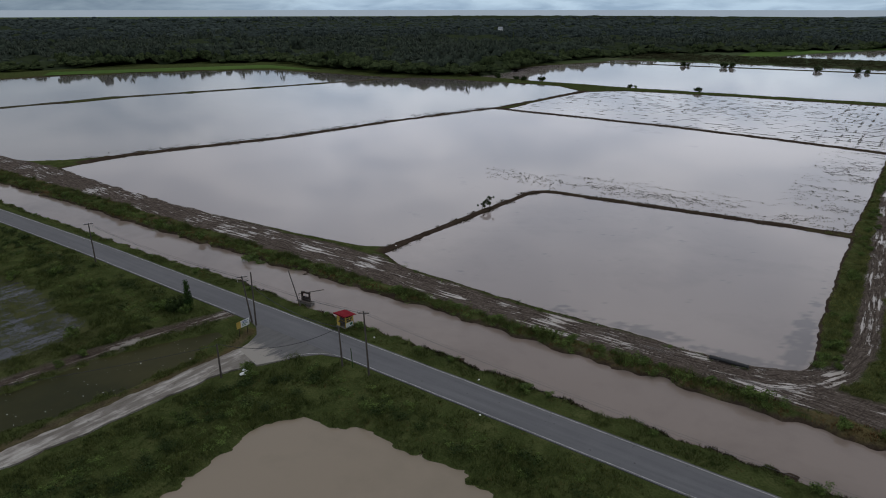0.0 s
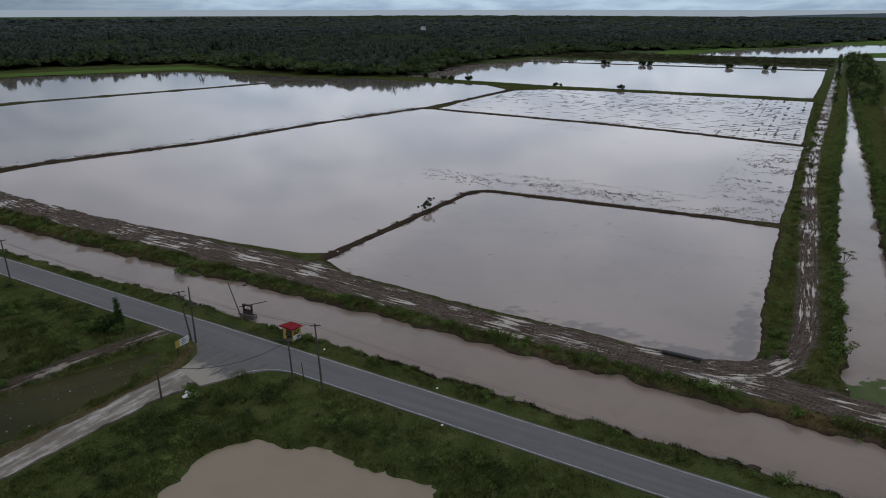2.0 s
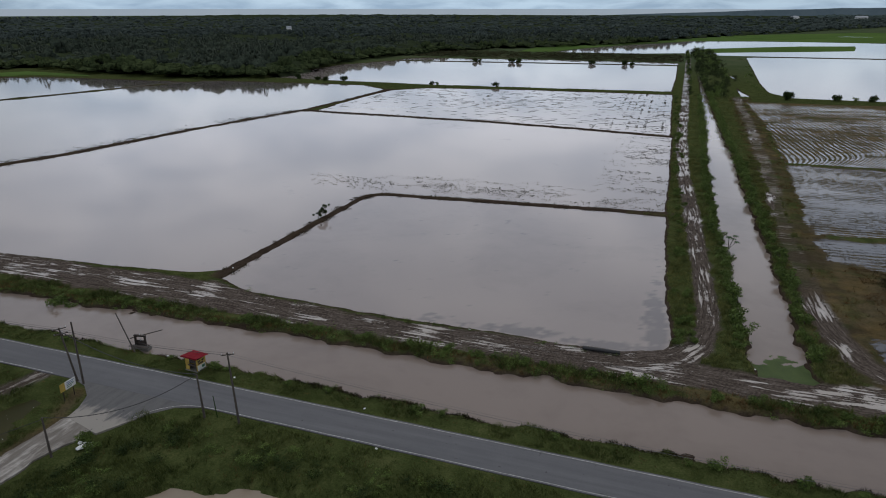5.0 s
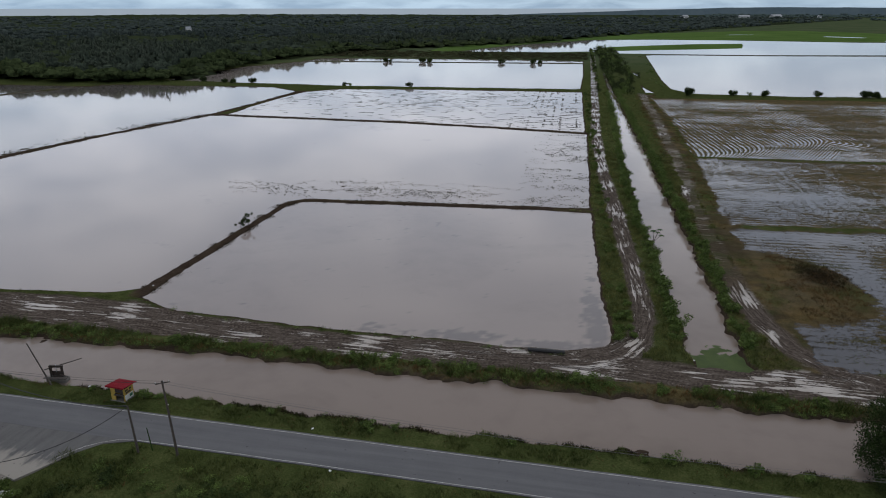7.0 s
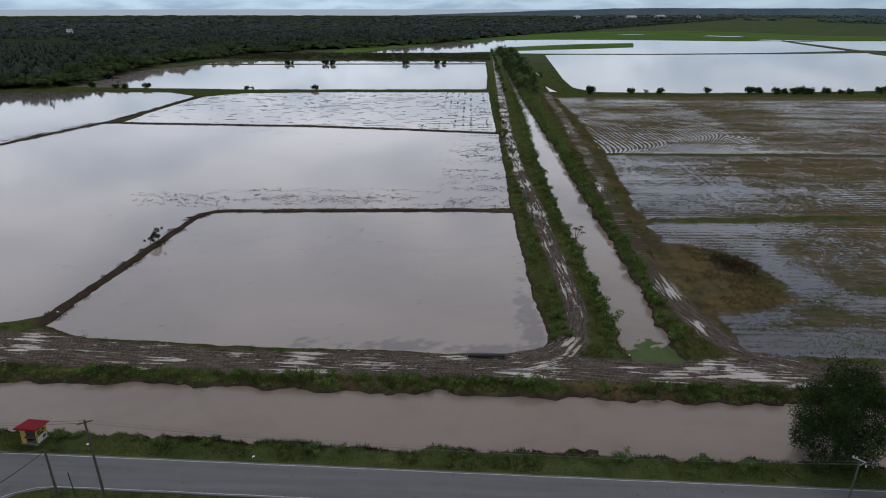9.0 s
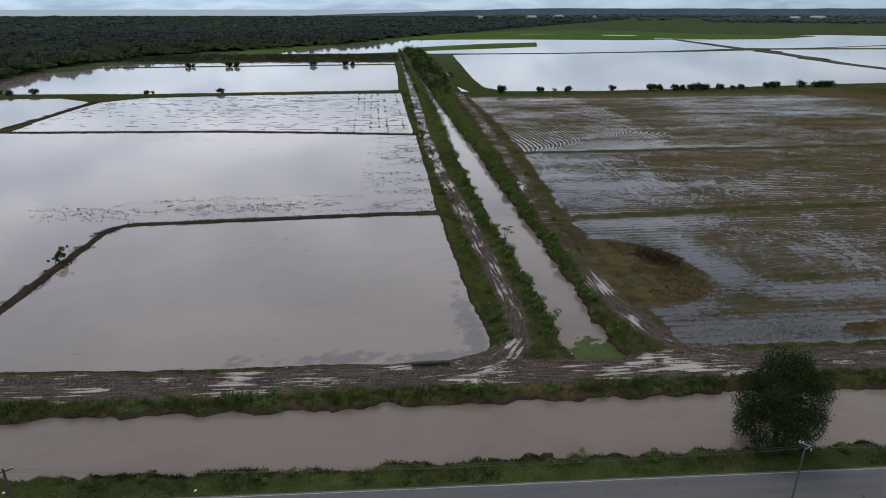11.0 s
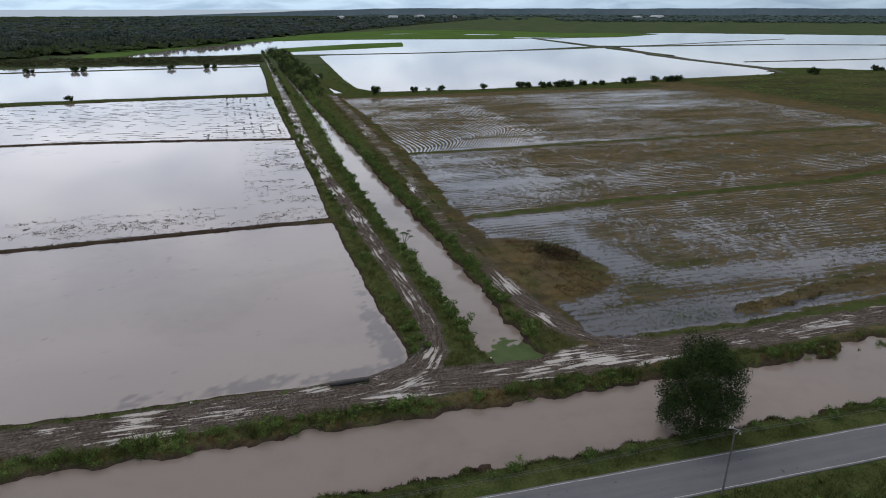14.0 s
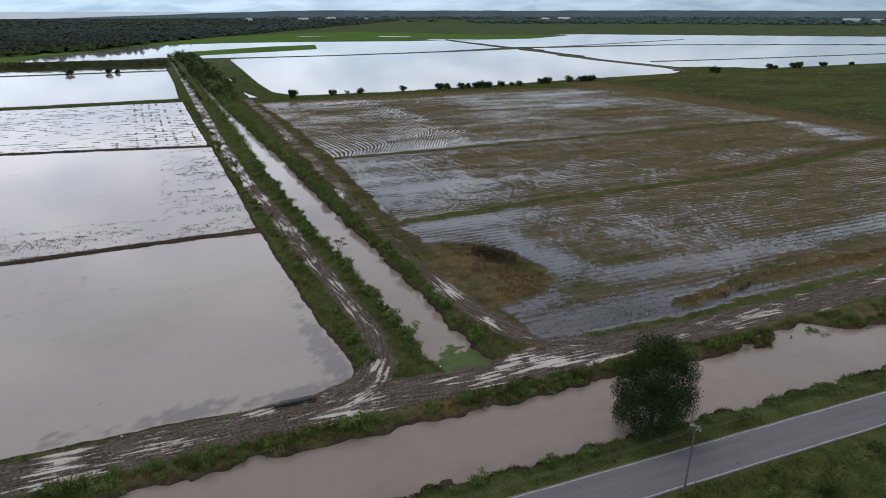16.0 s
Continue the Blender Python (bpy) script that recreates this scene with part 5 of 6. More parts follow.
# far bank of the main canal
for x, y, s in ((-102.8, 76.0, 2.2), (-100.5, 76.4, 1.7), (-69.1, 80.0, 1.2), (-66, 80.4, 0.9), (-42.9, 81.0, 1.3), (-40, 80.8, 1.0), (-37.4, 81.0, 1.2), (-26.5, 81.0, 1.3), (-24.6, 81.2, 0.9), (-13.3, 80.4, 1.6), (-11.6, 80.8, 1.4), (-9.4, 80.6, 1.2), (-3, 80.6, 1.3), (1.5, 80.8, 1.2), (5, 80.9, 1.0), (39.6, 80.6, 1.3), (11, 80.9, 1.1), (15, 81, 1.3), (-120, 77.2, 1.4), (-135, 77, 1.6), (-150, 76.8, 1.7), (-158, 76.4, 1.3), (-176, 76.6, 1.8), (-92, 79.4, 1.2), (-85, 79.8, 1.3), (-18, 80.7, 1.2), (-33, 81, 1.0), (-50, 81, 1.0), (-57, 80.6, 0.9), (46, 81, 1.1), (58, 80.2, 1.2), (66, 80, 1.0)):
    shrub((x, y, ground_z(x, y) - 0.05), s, s * rng.uniform(0.7, 0.95), "dense green shrub on the canal bank", "canal bank shrubs", rng.randrange(1000))
# roadside bank of the main canal
for x, y, s in ((-64.6, 66.9, 1.3), (-63.0, 67.2, 0.8), (-53.5, 66.6, 0.8), (-48, 66.6, 0.9), (-35.9, 66.4, 1.1), (-33, 66.8, 0.8), (-20, 66.8, 0.8), (-3.2, 67.2, 1.2), (-6, 66.8, 0.7), (4.8, 67.0, 1.3), (25.8, 66.6, 1.2), (31, 66.6, 1.0), (36, 66.8, 1.2), (43, 66.8, 1.2), (47, 66.4, 0.9), (-90, 66.5, 0.9), (-104, 65.8, 1.0), (-118, 65.4, 0.9), (-140, 65.2, 1.1), (-165, 64.9, 1.0), (10, 66.9, 0.8), (-72, 67.0, 0.7)):
    shrub((x, y - 0.7, ground_z(x, y - 0.7) - 0.05), s, s * rng.uniform(0.6, 0.9), "low bushy weeds on the roadside canal bank", "roadside shrubs", rng.randrange(1000))
# rough bank on the near side of the road and round the lane
weeds = []
for _ in range(360):
    if rng.random() < 0.5:
        x, y = rng.uniform(-67, -57.5), rng.uniform(14, 54)
        if y > 46:
            x, y = rng.uniform(-66, -40), rng.uniform(50.6, 55)
    elif rng.random() < 0.5:
        x, y = rng.uniform(-150, -92), rng.uniform(46.5, 54)
    else:
        x, y = rng.uniform(-55, 40), rng.uniform(50.4, 55)
    s = rng.uniform(0.4, 1.1)
    weeds.append(((x, y, ground_z(x, y) - 0.05), s, s * rng.uniform(0.4, 0.65), rng.randrange(1000)))
thicket("bank_weeds", weeds, "tangled green weeds on the rough grass bank")
weeds = []
for _ in range(330):
    pick = rng.random()
    if pick < 0.5:
        x, y = rng.uniform(-185, -93), 56.2 - abs(rng.gauss(0, 3.6))
    elif pick < 0.75:
        x, y = rng.uniform(-67, -58.5), rng.uniform(14, 50)
    else:
        x, y = rng.uniform(-64, 30), rng.uniform(50.6, 54)
    s = rng.uniform(0.7, 1.7)
    if fbm(np.array([x]), np.array([y]), 7, 47)[0] > 0.45:
        weeds.append(((x, y, ground_z(x, y) - 0.05), s, s * rng.uniform(0.4, 0.7), rng.randrange(1000)))
thicket("dark_bank_bushes", weeds, "dark tangled bushes on the bank below the road", LEAF_DARK)
fringe = []
for _ in range(430):
    x = rng.uniform(-215, 90)
    y = float(canal_far(x)) + rng.uniform(-0.3, 2.6)
    if fbm(np.array([x]), np.array([y]), 9, 49)[0] > 0.44:
        s = rng.uniform(0.5, 1.3)
        if ground_z(x, y) < CANAL - 0.05:
            continue
        fringe.append(((x, y, ground_z(x, y) - 0.05), s, s * rng.uniform(0.5, 0.9), rng.randrange(1000)))
for _ in range(330):
    x = rng.uniform(-205, 85)
    far_side = rng.random() < 0.7
    y = float(canal_far(x)) + rng.uniform(-0.1, 0.9) if far_side else float(canal_near(x)) - rng.uniform(-0.1, 0.8)
    w_, v_ = (float(k[0]) - 0.5 for k in (fbm(np.array([x]), np.array([y]), 5.0, 9), fbm(np.array([x]), np.array([y]), 1.4, 7, 2)))
    y -= 2.0 * w_ + 1.5 * v_
    if fbm(np.array([x]), np.array([y]), 6, 59)[0] > 0.44:
        s = rng.uniform(0.4, 1.15) * (1.0 if far_side else 0.7)
        fringe.append(((x, y, max(ground_z(x, y), CANAL) - 0.05), s, s * rng.uniform(0.45, 0.8), rng.randrange(1000)))
thicket("canal_fringe", fringe, "overhanging green growth along the canal edge")
# weeds at the water's edge along tracks, canals and the eastern field
edge_weeds = []
for _ in range(210):
    pick = rng.random()
    if pick < 0.30:
        y = rng.uniform(404, 735)
        x = float(np.interp(y, [404, 427, 479, 560, 650, 735], [38, 30, 29, 31, 33, 35])) - rng.uniform(-0.8, 6)
        s = rng.uniform(0.8, 1.8)
    elif pick < 0.6:
        x = rng.uniform(-80, -12)
        y = float(mud_far(x)) + rng.uniform(-0.2, 0.7)
        s = rng.uniform(0.3, 0.8)
    elif pick < 0.8:
        y = 92 + 250 * rng.random() ** 1.5
        x = float(np.interp(y, [90, 160, 265, 400], [-8.4, -11, -14, -18.4])) + rng.uniform(-0.4, 1.4)
        s = rng.uniform(0.5, 1.1)
    else:
        x = rng.uniform(-120, 60)
        y = float(canal_near(x)) - rng.uniform(-0.1, 0.9)
        s = rng.uniform(0.3, 0.7)
    z = ground_z(x, y)
    if z > -0.45 and fbm(np.array([x]), np.array([y]), 8, 57)[0] > 0.42:
        edge_weeds.append(((x, y, z - 0.05), s, s * rng.uniform(0.5, 0.8), rng.randrange(1000)))
thicket("waterside_weeds", edge_weeds, "low green weeds along the water's edge")
for x, y, s in ((-92.6, 53.6, 2.0), (-94.2, 53.0, 1.6), (-91.0, 54.0, 1.5), (-95.8, 52.0, 1.3), (-97.4, 39.8, 1.5), (-68.3, 48.3, 1.3), (-66.2, 47.2, 1.2), (-128.7, 44.5, 1.5), (-124, 50, 1.6), (-110.8, 50, 1.4), (-90.0, 37.5, 1.0), (-89.5, 34, 1.0), (-91, 42, 1.1)):
    shrub((x, y, ground_z(x, y) - 0.05), s, s * 0.9, "tall dark green bush beside the lane", "lane bushes", rng.randrange(1000))
# bushes on the far bunds
for x, y, s in ((-258, 409, 3.4), (-233.7, 403, 2.6), (-222.5, 407, 2.8), (-240, 404, 2.0), (-160.8, 405, 2.2), (-157.5, 405, 1.7), (-120.5, 405, 2.4), (36.8, 393, 3.6), (60, 398, 2.8), (69, 401, 1.7), (76.7, 400, 2.8), (103, 402, 3.0), (126, 402, 3.4), (131, 402, 3.0), (139.5, 401, 3.4), (145, 402, 2.9), (150, 402, 3.4), (154, 402, 3.8), (159, 403, 3.0), (168, 404, 3.4), (176, 404, 2.2), (181, 405, 2.8), (199, 408, 3.2), (204, 409, 3.4), (221.5, 411, 3.6), (231, 412, 3.0), (236, 412, 3.4), (241, 413, 3.2), (361, 430, 4.2), (430, 444, 3.4), (436, 444, 2.8), (456, 443, 4.4), (462, 443, 4.0), (491, 445, 3.6), (526, 446, 2.6), (-189.6, 590, 3.2), (-186, 591, 2.2), (-158, 594, 3.6), (-152, 595, 3.2), (-90, 599, 3.4), (-64, 602, 3.6), (-58, 602, 2.6)):
    shrub((x, y, ground_z(x, y) - 0.1), s, s * rng.uniform(1.0, 1.25), "dark rounded bush growing on a paddy bund", "bund bushes", rng.randrange(1000))
# growth round the far end of the side canal
growth = []
for _ in range(210):
    y = 396 + 420 * rng.random() ** 1.25
    lo, hi = float(np.interp(y, [394, 450, 665, 811], [-1, -4, -9, -13])), float(np.interp(y, [394, 485, 600, 700, 811], [6, 13, 12, 9, 2]))
    x = lo + (hi - lo) * rng.random() ** 1.3
    s = rng.uniform(1.7, 3.3) + 1.3 * (y > 520)
    growth.append(((x, y, -0.05), s, s * rng.uniform(0.85, 1.25), rng.randrange(1000)))
    if rng.random() < 0.4:
        x = float(np.interp(y, [400, 811], [-9.0, -17])) - rng.uniform(0, 1.5)
        growth.append(((x, y, -0.05), s * 0.6, s * 0.5, rng.randrange(1000)))
growth += [((3.0, 391, -0.1), 3.4, 4.6, 11), ((6.6, 396, -0.1), 3.6, 4.4, 29), ((15.5, 486, -0.1), 3.4, 3.6, 43), ((13.0, 492, -0.1), 3.0, 3.4, 54)]
thicket("far_canal_growth", growth[::3], "dense green growth along the far side canal")
thicket("far_canal_bushes", growth[1::3] + growth[2::3], "dark bushes crowding the far side canal", LEAF_EDGE)


def small_tree(at, height, label, seed):
    r = np.random.default_rng(seed)
    ob = thing("sapling", label, "tree", at)
    part("trunk", rod((0, 0, -0.2), (0.08, 0.05, height * 0.7), 0.09, 0.04, 7), BARK, ob)
    c = np.stack([r.normal(0, height * 0.17, 9), r.normal(0, height * 0.17, 9), height * (0.26 + 0.62 * r.random(9))], 1)
    v, f = leaf_cloud(r, c, height * (0.10 + 0.08 * r.random(9)), 700, 0.13, 1.0, 0.3)
    part("crown", mesh_np("crown", v, f, LEAF_EDGE), LEAF_EDGE, ob)


small_tree((-85.0, 132.6, 0.1), 3.0, "young leafy tree standing on a paddy bund", 5)
small_tree((-85.6, 130.4, 0.1), 2.2, "small sapling standing on a paddy bund", 6)


def broadleaf_plant(at):
    ob = thing("broadleaf_plant", "large-leaved plant leaning over the side canal", "plant", at)
    r = random.Random(8)
    for i in range(5):
        a = i * 1.3
        top = Vector((0.9 * math.cos(a) + 0.5, 0.7 * math.sin(a), 1.5 + 0.35 * i))
        stalk = part("stalk", rod((0, 0, -0.2), top, 0.05, 0.025, 6), BARK, ob)
        bm = bmesh.new()
        for k in range(7):
            b = k * 0.9 + i
            d = Vector((math.cos(b), math.sin(b), -0.25))
            s = Vector((-math.sin(b), math.cos(b), 0)) * 0.16
            p = [bm.verts.new(top + q) for q in (Vector(), d * 0.35 + s, d * 0.8 + Vector((0, 0, -0.1)), d * 0.35 - s)]
            bm.faces.new(p)
        part("leaves", bm, LEAF_VINE, stalk)


broadleaf_plant((0.4, 140.5, -0.1))


def vine_post(at):
    ob = thing("vine_covered_post", "stump post wrapped in dark green vines", "post", at)
    part("post", rod((0, 0, -0.3), (-0.1, 0, 4.8), 0.16, 0.12, 9), TIMBER, ob)
    r = np.random.default_rng(12)
    n = 12
    c = np.stack([r.normal(0, 0.08, n) - 0.05, r.normal(0, 0.08, n), np.linspace(0.4, 4.8, n)], 1)
    v, f = leaf_cloud(r, c, np.linspace(0.85, 0.42, n), 1500, 0.13, 1.1, 0.3)
    part("vine", mesh_np("vine", v, f, LEAF_VINE), LEAF_VINE, ob)


vine_post((-91.0, 54.9, 0))


def big_tree(at, height, radius):
    """A dense rounded tree whose crown hangs nearly to the ground."""
    ob = thing("bushy_tree", "dense dark green tree on the canal bank beside the road", "tree", at)
    r = np.random.default_rng(31)
    bm = rod((0, 0, -0.5), (0.1, 0.1, height * 0.45), 0.34, 0.22, 10)
    tips = []
    for i in range(11):
        a, z = i * 2.4, height * (0.18 + 0.045 * i)
        d = radius * (0.75 - 0.03 * i)
        tip = Vector((d * math.cos(a), d * math.sin(a), z + height * 0.22))
        rod((0.05, 0.05, z * 0.8), tip * 0.5 + Vector((0, 0, z * 0.4)), 0.14, 0.09, 7, bm)
        rod(tip * 0.5 + Vector((0, 0, z * 0.4)), tip, 0.09, 0.03, 6, bm)
        tips.append(tip)
    part("trunk", bm, BARK, ob)
    c, q = [], []
    for i in range(64):
        z = height * (0.06 + 0.86 * r.random())
        env = radius * math.sqrt(max(0.05, 1 - ((z / height - 0.38) / 0.60) ** 2)) * (1.04 - 0.12 * z / height)
        a, d = r.random() * 6.283, env * (0.45 + 0.5 * r.random())
        c.append((d * math.cos(a), d * math.sin(a), z))
        q.append(radius * (0.20 + 0.17 * r.random()))
    c += [(0, 0, height * k) for k in (0.25, 0.45, 0.65, 0.85)]
    q += [radius * 0.74] * 3 + [radius * 0.45]
    v, f = leaf_cloud(r, c, q, 48000, 0.108, 1.08, 0.42)
    v[:, 2] = np.maximum(v[:, 2], 0.1)
    part("crown", mesh_np("crown", v, f, LEAF_DARK), LEAF_DARK, ob)


big_tree((19.4, 68.4, -0.05), 10.6, 4.6)


# ---------------------------------------------------------------- grass, reeds, litter
def blades(name, x, y, z, high, spread, per, mat, label, seed, category="grass", broad=1.0):
    """Tufts of pointed blades on the ground, joined into one mesh."""
    r = np.random.default_rng(seed)
    n = len(x)
    a = r.random((n, per)) * 6.283
    d = spread * np.sqrt(r.random((n, per)))
    bx, by = x[:, None] + d * np.cos(a), y[:, None] + d * np.sin(a)
    hh = high[:, None] * (0.55 + 0.6 * r.random((n, per)))
    b = r.random((n, per)) * 6.283
    w = (0.018 + 0.045 * hh) * broad
    leanx, leany = r.normal(0, 0.6, (n, per)) * hh, r.normal(0, 0.6, (n, per)) * hh
    zz = np.repeat(z[:, None], per, 1)
    p0 = np.stack([bx - w * np.cos(b), by - w * np.sin(b), zz - 0.05], -1)
    p1 = np.stack([bx + w * np.cos(b), by + w * np.sin(b), zz - 0.05], -1)
    p2 = np.stack([bx + leanx, by + leany, zz + hh], -1)
    v = np.stack([p0, p1, p2], 2).reshape(-1, 3)
    me = mesh_np(name, v, np.arange(len(v)).reshape(-1, 3), mat)
    return tagged(new(name, me), label, category, kind="stuff")


def grassland(name, x0, x1, y0, y1, count, low, high, label, seed, mat=LEAF_GRASS, keep=None, per=5, spread=0.26):
    r = np.random.default_rng(seed)
    x, y = r.uniform(x0, x1, count), r.uniform(y0, y1, count)
    hh, grass, mud, straw, wet, _, track, _, _ = surface(x, y)
    dens = fbm(x, y, 2.6, seed + 3)
    ok = (hh > np.where(y < 60, -0.5, -0.42)) & (grass > 0.5) & (mud < 0.35) & (track < 0.3) & (dens > 0.3) & (wet < 0.3)
    ok &= (y < 57.7) | (y > 63.85)
    ok &= ~((x > -75.2 - 0.03 * (52 - y)) & (x < np.where(y > 44, -66.6, -69.6 - 0.05 * (44 - y))) & (y < 56)) & ~((x > -81) & (x < -60) & (y > 55) & (y < 59))
    if keep:
        ok &= keep(x, y)
    x, y, hh, dens = x[ok], y[ok], hh[ok], dens[ok]
    tall = low + (high - low) * np.clip((dens - 0.3) / 0.4, 0, 1) ** 1.5
    return blades(name, x, y, hh, tall, spread, per, mat, label, seed)


grassland("verge_grass", -190, 90, 63.5, 68.4, 26000, 0.06, 0.36, "rough green grass between the road and the canal", 51)
grassland("canal_bank_grass", -230, 110, 73, 83, 32000, 0.2, 1.0, "tall tangled grass on the canal bank", 52, keep=lambda x, y: fbm(x / 1.6, y, 4.0, 179) > 0.40)
grassland("track_edge_grass", -120, 60, 86.5, 92.5, 7000, 0.12, 0.4, "thin grass between mud track and paddy", 53)
grassland("near_bank_grass", -150, 60, 38, 57.6, 40000, 0.12, 0.6, "rough grass on the bank below the road", 54)
grassland("lane_side_grass", -110, -54, 14, 48, 30000, 0.12, 0.55, "rough grass beside the lane and the pond", 55)
grassland("side_canal_grass", -18, 14, 86, 230, 60000, 0.15, 0.6, "grass along the side track and canal", 56, LEAF_LIGHT)
grassland("waterline_grass", -230, 110, 74.5, 81, 9000, 0.2, 0.7, "brown trailing grass at the waterline of the canal", 71, LEAF_DRY, keep=lambda x, y: np.abs(y - canal_far(x) - 0.3) < 1.0)
grassland("bund_grass", -330, 260, 380, 420, 9000, 0.4, 1.1, "grass along the far paddy bund", 57, per=3, spread=0.6)
grassland("dry_bank_grass", -230, 110, 73, 83, 6500, 0.2, 0.6, "dry yellowed grass among the canal bank growth", 58, LEAF_DRY)
grassland("dry_verge_grass", -150, 90, 38, 68, 4500, 0.1, 0.35, "yellowed grass scattered over the roadside banks", 59, LEAF_DRY)
r = np.random.default_rng(61)
x, y = r.uniform(16, 36, 14000), r.uniform(98, 142, 14000)
ok = (poly_sd(x, y, BROWN) < 0.3) & (fbm(x, y, 2.5, 5) > 0.38) & (x > 19 + 4 * fbm(x, y, 5, 45))
blades("dry_reeds", x[ok], y[ok], np.full(ok.sum(), -0.05), 0.12 + 0.3 * r.random(ok.sum()) ** 2, 0.25, 3, LEAF_RUST, "brown dry reeds on a raised patch of the field", 62, "reeds")
grassland("dry_strip_grass", 9, 20, 92, 395, 9000, 0.1, 0.45, "dry brown grass on the trodden bank", 65, LEAF_DRY)
grassland("far_strip_grass", -20, 20, 230, 400, 14000, 0.2, 0.8, "rough grass along the far side canal", 68, LEAF_LIGHT, keep=lambda x, y: (x < 9.5) | (fbm(x, y, 6, 185) > 0.55), per=3, spread=0.5)
margin = [(226, 394), (238, 352), (243, 292), (228, 256), (231, 243), (219, 204), (216, 183), (240, 176)]
x, y = r.uniform(195, 262, 26000), r.uniform(172, 398, 26000)
ok = line_d(x, y, margin) + 9 * (fbm(x, y, 14, 187) - 0.5) < 4.5
ok &= (fbm(x, y, 4, 189) > 0.36)
blades("golden_margin", x[ok], y[ok], np.full(ok.sum(), -0.03), 0.10 + 0.28 * r.random(ok.sum()), 0.6, 3, LEAF_GOLD, "golden brown standing straw along the field margin", 73, "straw", 1.6)
x = r.uniform(108, 250, 9000)
y = np.interp(x, [108, 140, 182, 250], [166.5, 169.5, 178, 190]) + r.normal(0, 2.0, 9000)
ok = fbm(x / 2, y, 9, 191) > 0.42
blades("golden_band", x[ok], y[ok], np.full(ok.sum(), 0.0), 0.06 + 0.18 * r.random(ok.sum()), 0.6, 3, LEAF_GOLD, "band of golden brown straw along the low bund", 74, "straw", 1.4)
x = r.uniform(-110, 70, 5200)
y = canal_near(x) - np.abs(r.normal(0.25, 0.35, 5200)) - 2.0 * (fbm(x, canal_near(x), 5.0, 9) - 0.5)
ok = fbm(x, y, 4.5, 193) > 0.48
blades("bank_debris", x[ok], y[ok], np.maximum(surface(x, y)[0][ok], CANAL), 0.1 + 0.25 * r.random(ok.sum()), 0.3, 3, LEAF_CLOD, "dead brown stalks washed up along the canal edge", 75, "debris", 1.6)
x, y = r.uniform(44, 140, 9000), r.uniform(92, 103, 9000)
ok = (line_d(x, y, [(46, 94.5), (57, 96), (64, 98.6), (71, 99), (90, 99.5), (140, 101)]) + 2.5 * (fbm(x, y, 3, 7) - 0.5) < 1.3)
blades("reed_ridge", x[ok], y[ok], np.full(ok.sum(), 0.0), 0.25 + 0.5 * r.random(ok.sum()), 0.3, 4, LEAF_STRAW, "dark brown rank growth along the field edge", 66, "reeds")
x, y = np.concatenate([r.normal(35.8, 2.0, 420), r.normal(35, 4.5, 700)]), np.concatenate([r.normal(107.5, 2.2, 420), r.normal(94.8, 1.6, 700)])
blades("field_tufts", x, y, np.full(1120, -0.08), 0.12 + 0.22 * r.random(1120), 0.22, 3, LEAF_BUSH, "thin green tufts standing in shallow water", 67)
x, y = r.normal(27.6, 2.0, 1500), r.normal(127, 3.0, 1500)
x = x + 0.25 * (127 - y)
blades("dark_sedge", x, y, np.full(1500, -0.03), 0.08 + 0.2 * r.random(1500), 0.4, 4, LEAF_CLOD, "dark wet sedge on the raised patch", 70, "sedge", 1.6)
n = 70000
x, y = r.uniform(-172, -13, n), r.uniform(158, 400, n)
dens = np.exp(-(((y - 169 - 0.03 * (x + 40)) / 7) ** 2)) * smooth(-112, -85, x) * 0.9
dens = np.maximum(dens, smooth(-36, -13, x) * (y < 262) * 0.9)
dens = np.where(y > 266, 0, dens)
ok = (dens * smooth(0.40, 0.62, fbm(x / 2.5, y, 3.2, 121, 4)) > r.random(n)) & (surface(x, y)[0] < PADDY + 0.05) & (line_d(x, y, [(-178, 280), (-88, 277), (-45, 271), (-15, 266)]) > 3)
n2 = 5000
t = r.random(n2)
x2, y2 = np.interp(t, [0, 0.25, 0.5, 0.75, 1], [-213, -209, -197, -190, -177]), np.interp(t, [0, 0.25, 0.5, 0.75, 1], [105, 128, 166, 222, 281])
x2, y2 = x2 - np.abs(r.normal(1.5, 3.5, n2)), y2 + r.normal(0, 1.5, n2)
ok2 = fbm(x2, y2, 5, 131) > 0.45
# lumps of mud and weed slipping off the sides of the narrow bunds
for way, wide_, count_ in (([(-85.2, 95), (-85, 131), (-84.6, 151), (-81.8, 155.4), (-48, 158.2), (-24, 160.2), (-12, 160.8)], 1.0, 2600), ([(-214, 100), (-215, 112), (-210.5, 127.5), (-198.5, 166), (-191.3, 222), (-178, 281), (-174.5, 370)], 1.7, 2600), ([(-178, 280), (-88, 277), (-45, 271), (-15, 266)], 1.5, 2200)):
    wx, wy = np.array(way).T
    run = np.concatenate([[0], np.cumsum(np.hypot(np.diff(wx), np.diff(wy)))])
    at = r.random(count_) * run[-1]
    slope_x, slope_y = np.interp(at + 0.5, run, wx) - np.interp(at - 0.5, run, wx), np.interp(at + 0.5, run, wy) - np.interp(at - 0.5, run, wy)
    off = r.choice([-1.0, 1.0], count_) * (wide_ * 0.7 + np.abs(r.normal(0, 0.55 * wide_, count_)))
    bx_, by_ = np.interp(at, run, wx) - off * slope_y, np.interp(at, run, wy) + off * slope_x
    keep_ = fbm(bx_, by_, 4.0, 181) > 0.46
    x2, y2, ok2 = np.concatenate([x2, bx_]), np.concatenate([y2, by_]), np.concatenate([ok2, keep_])
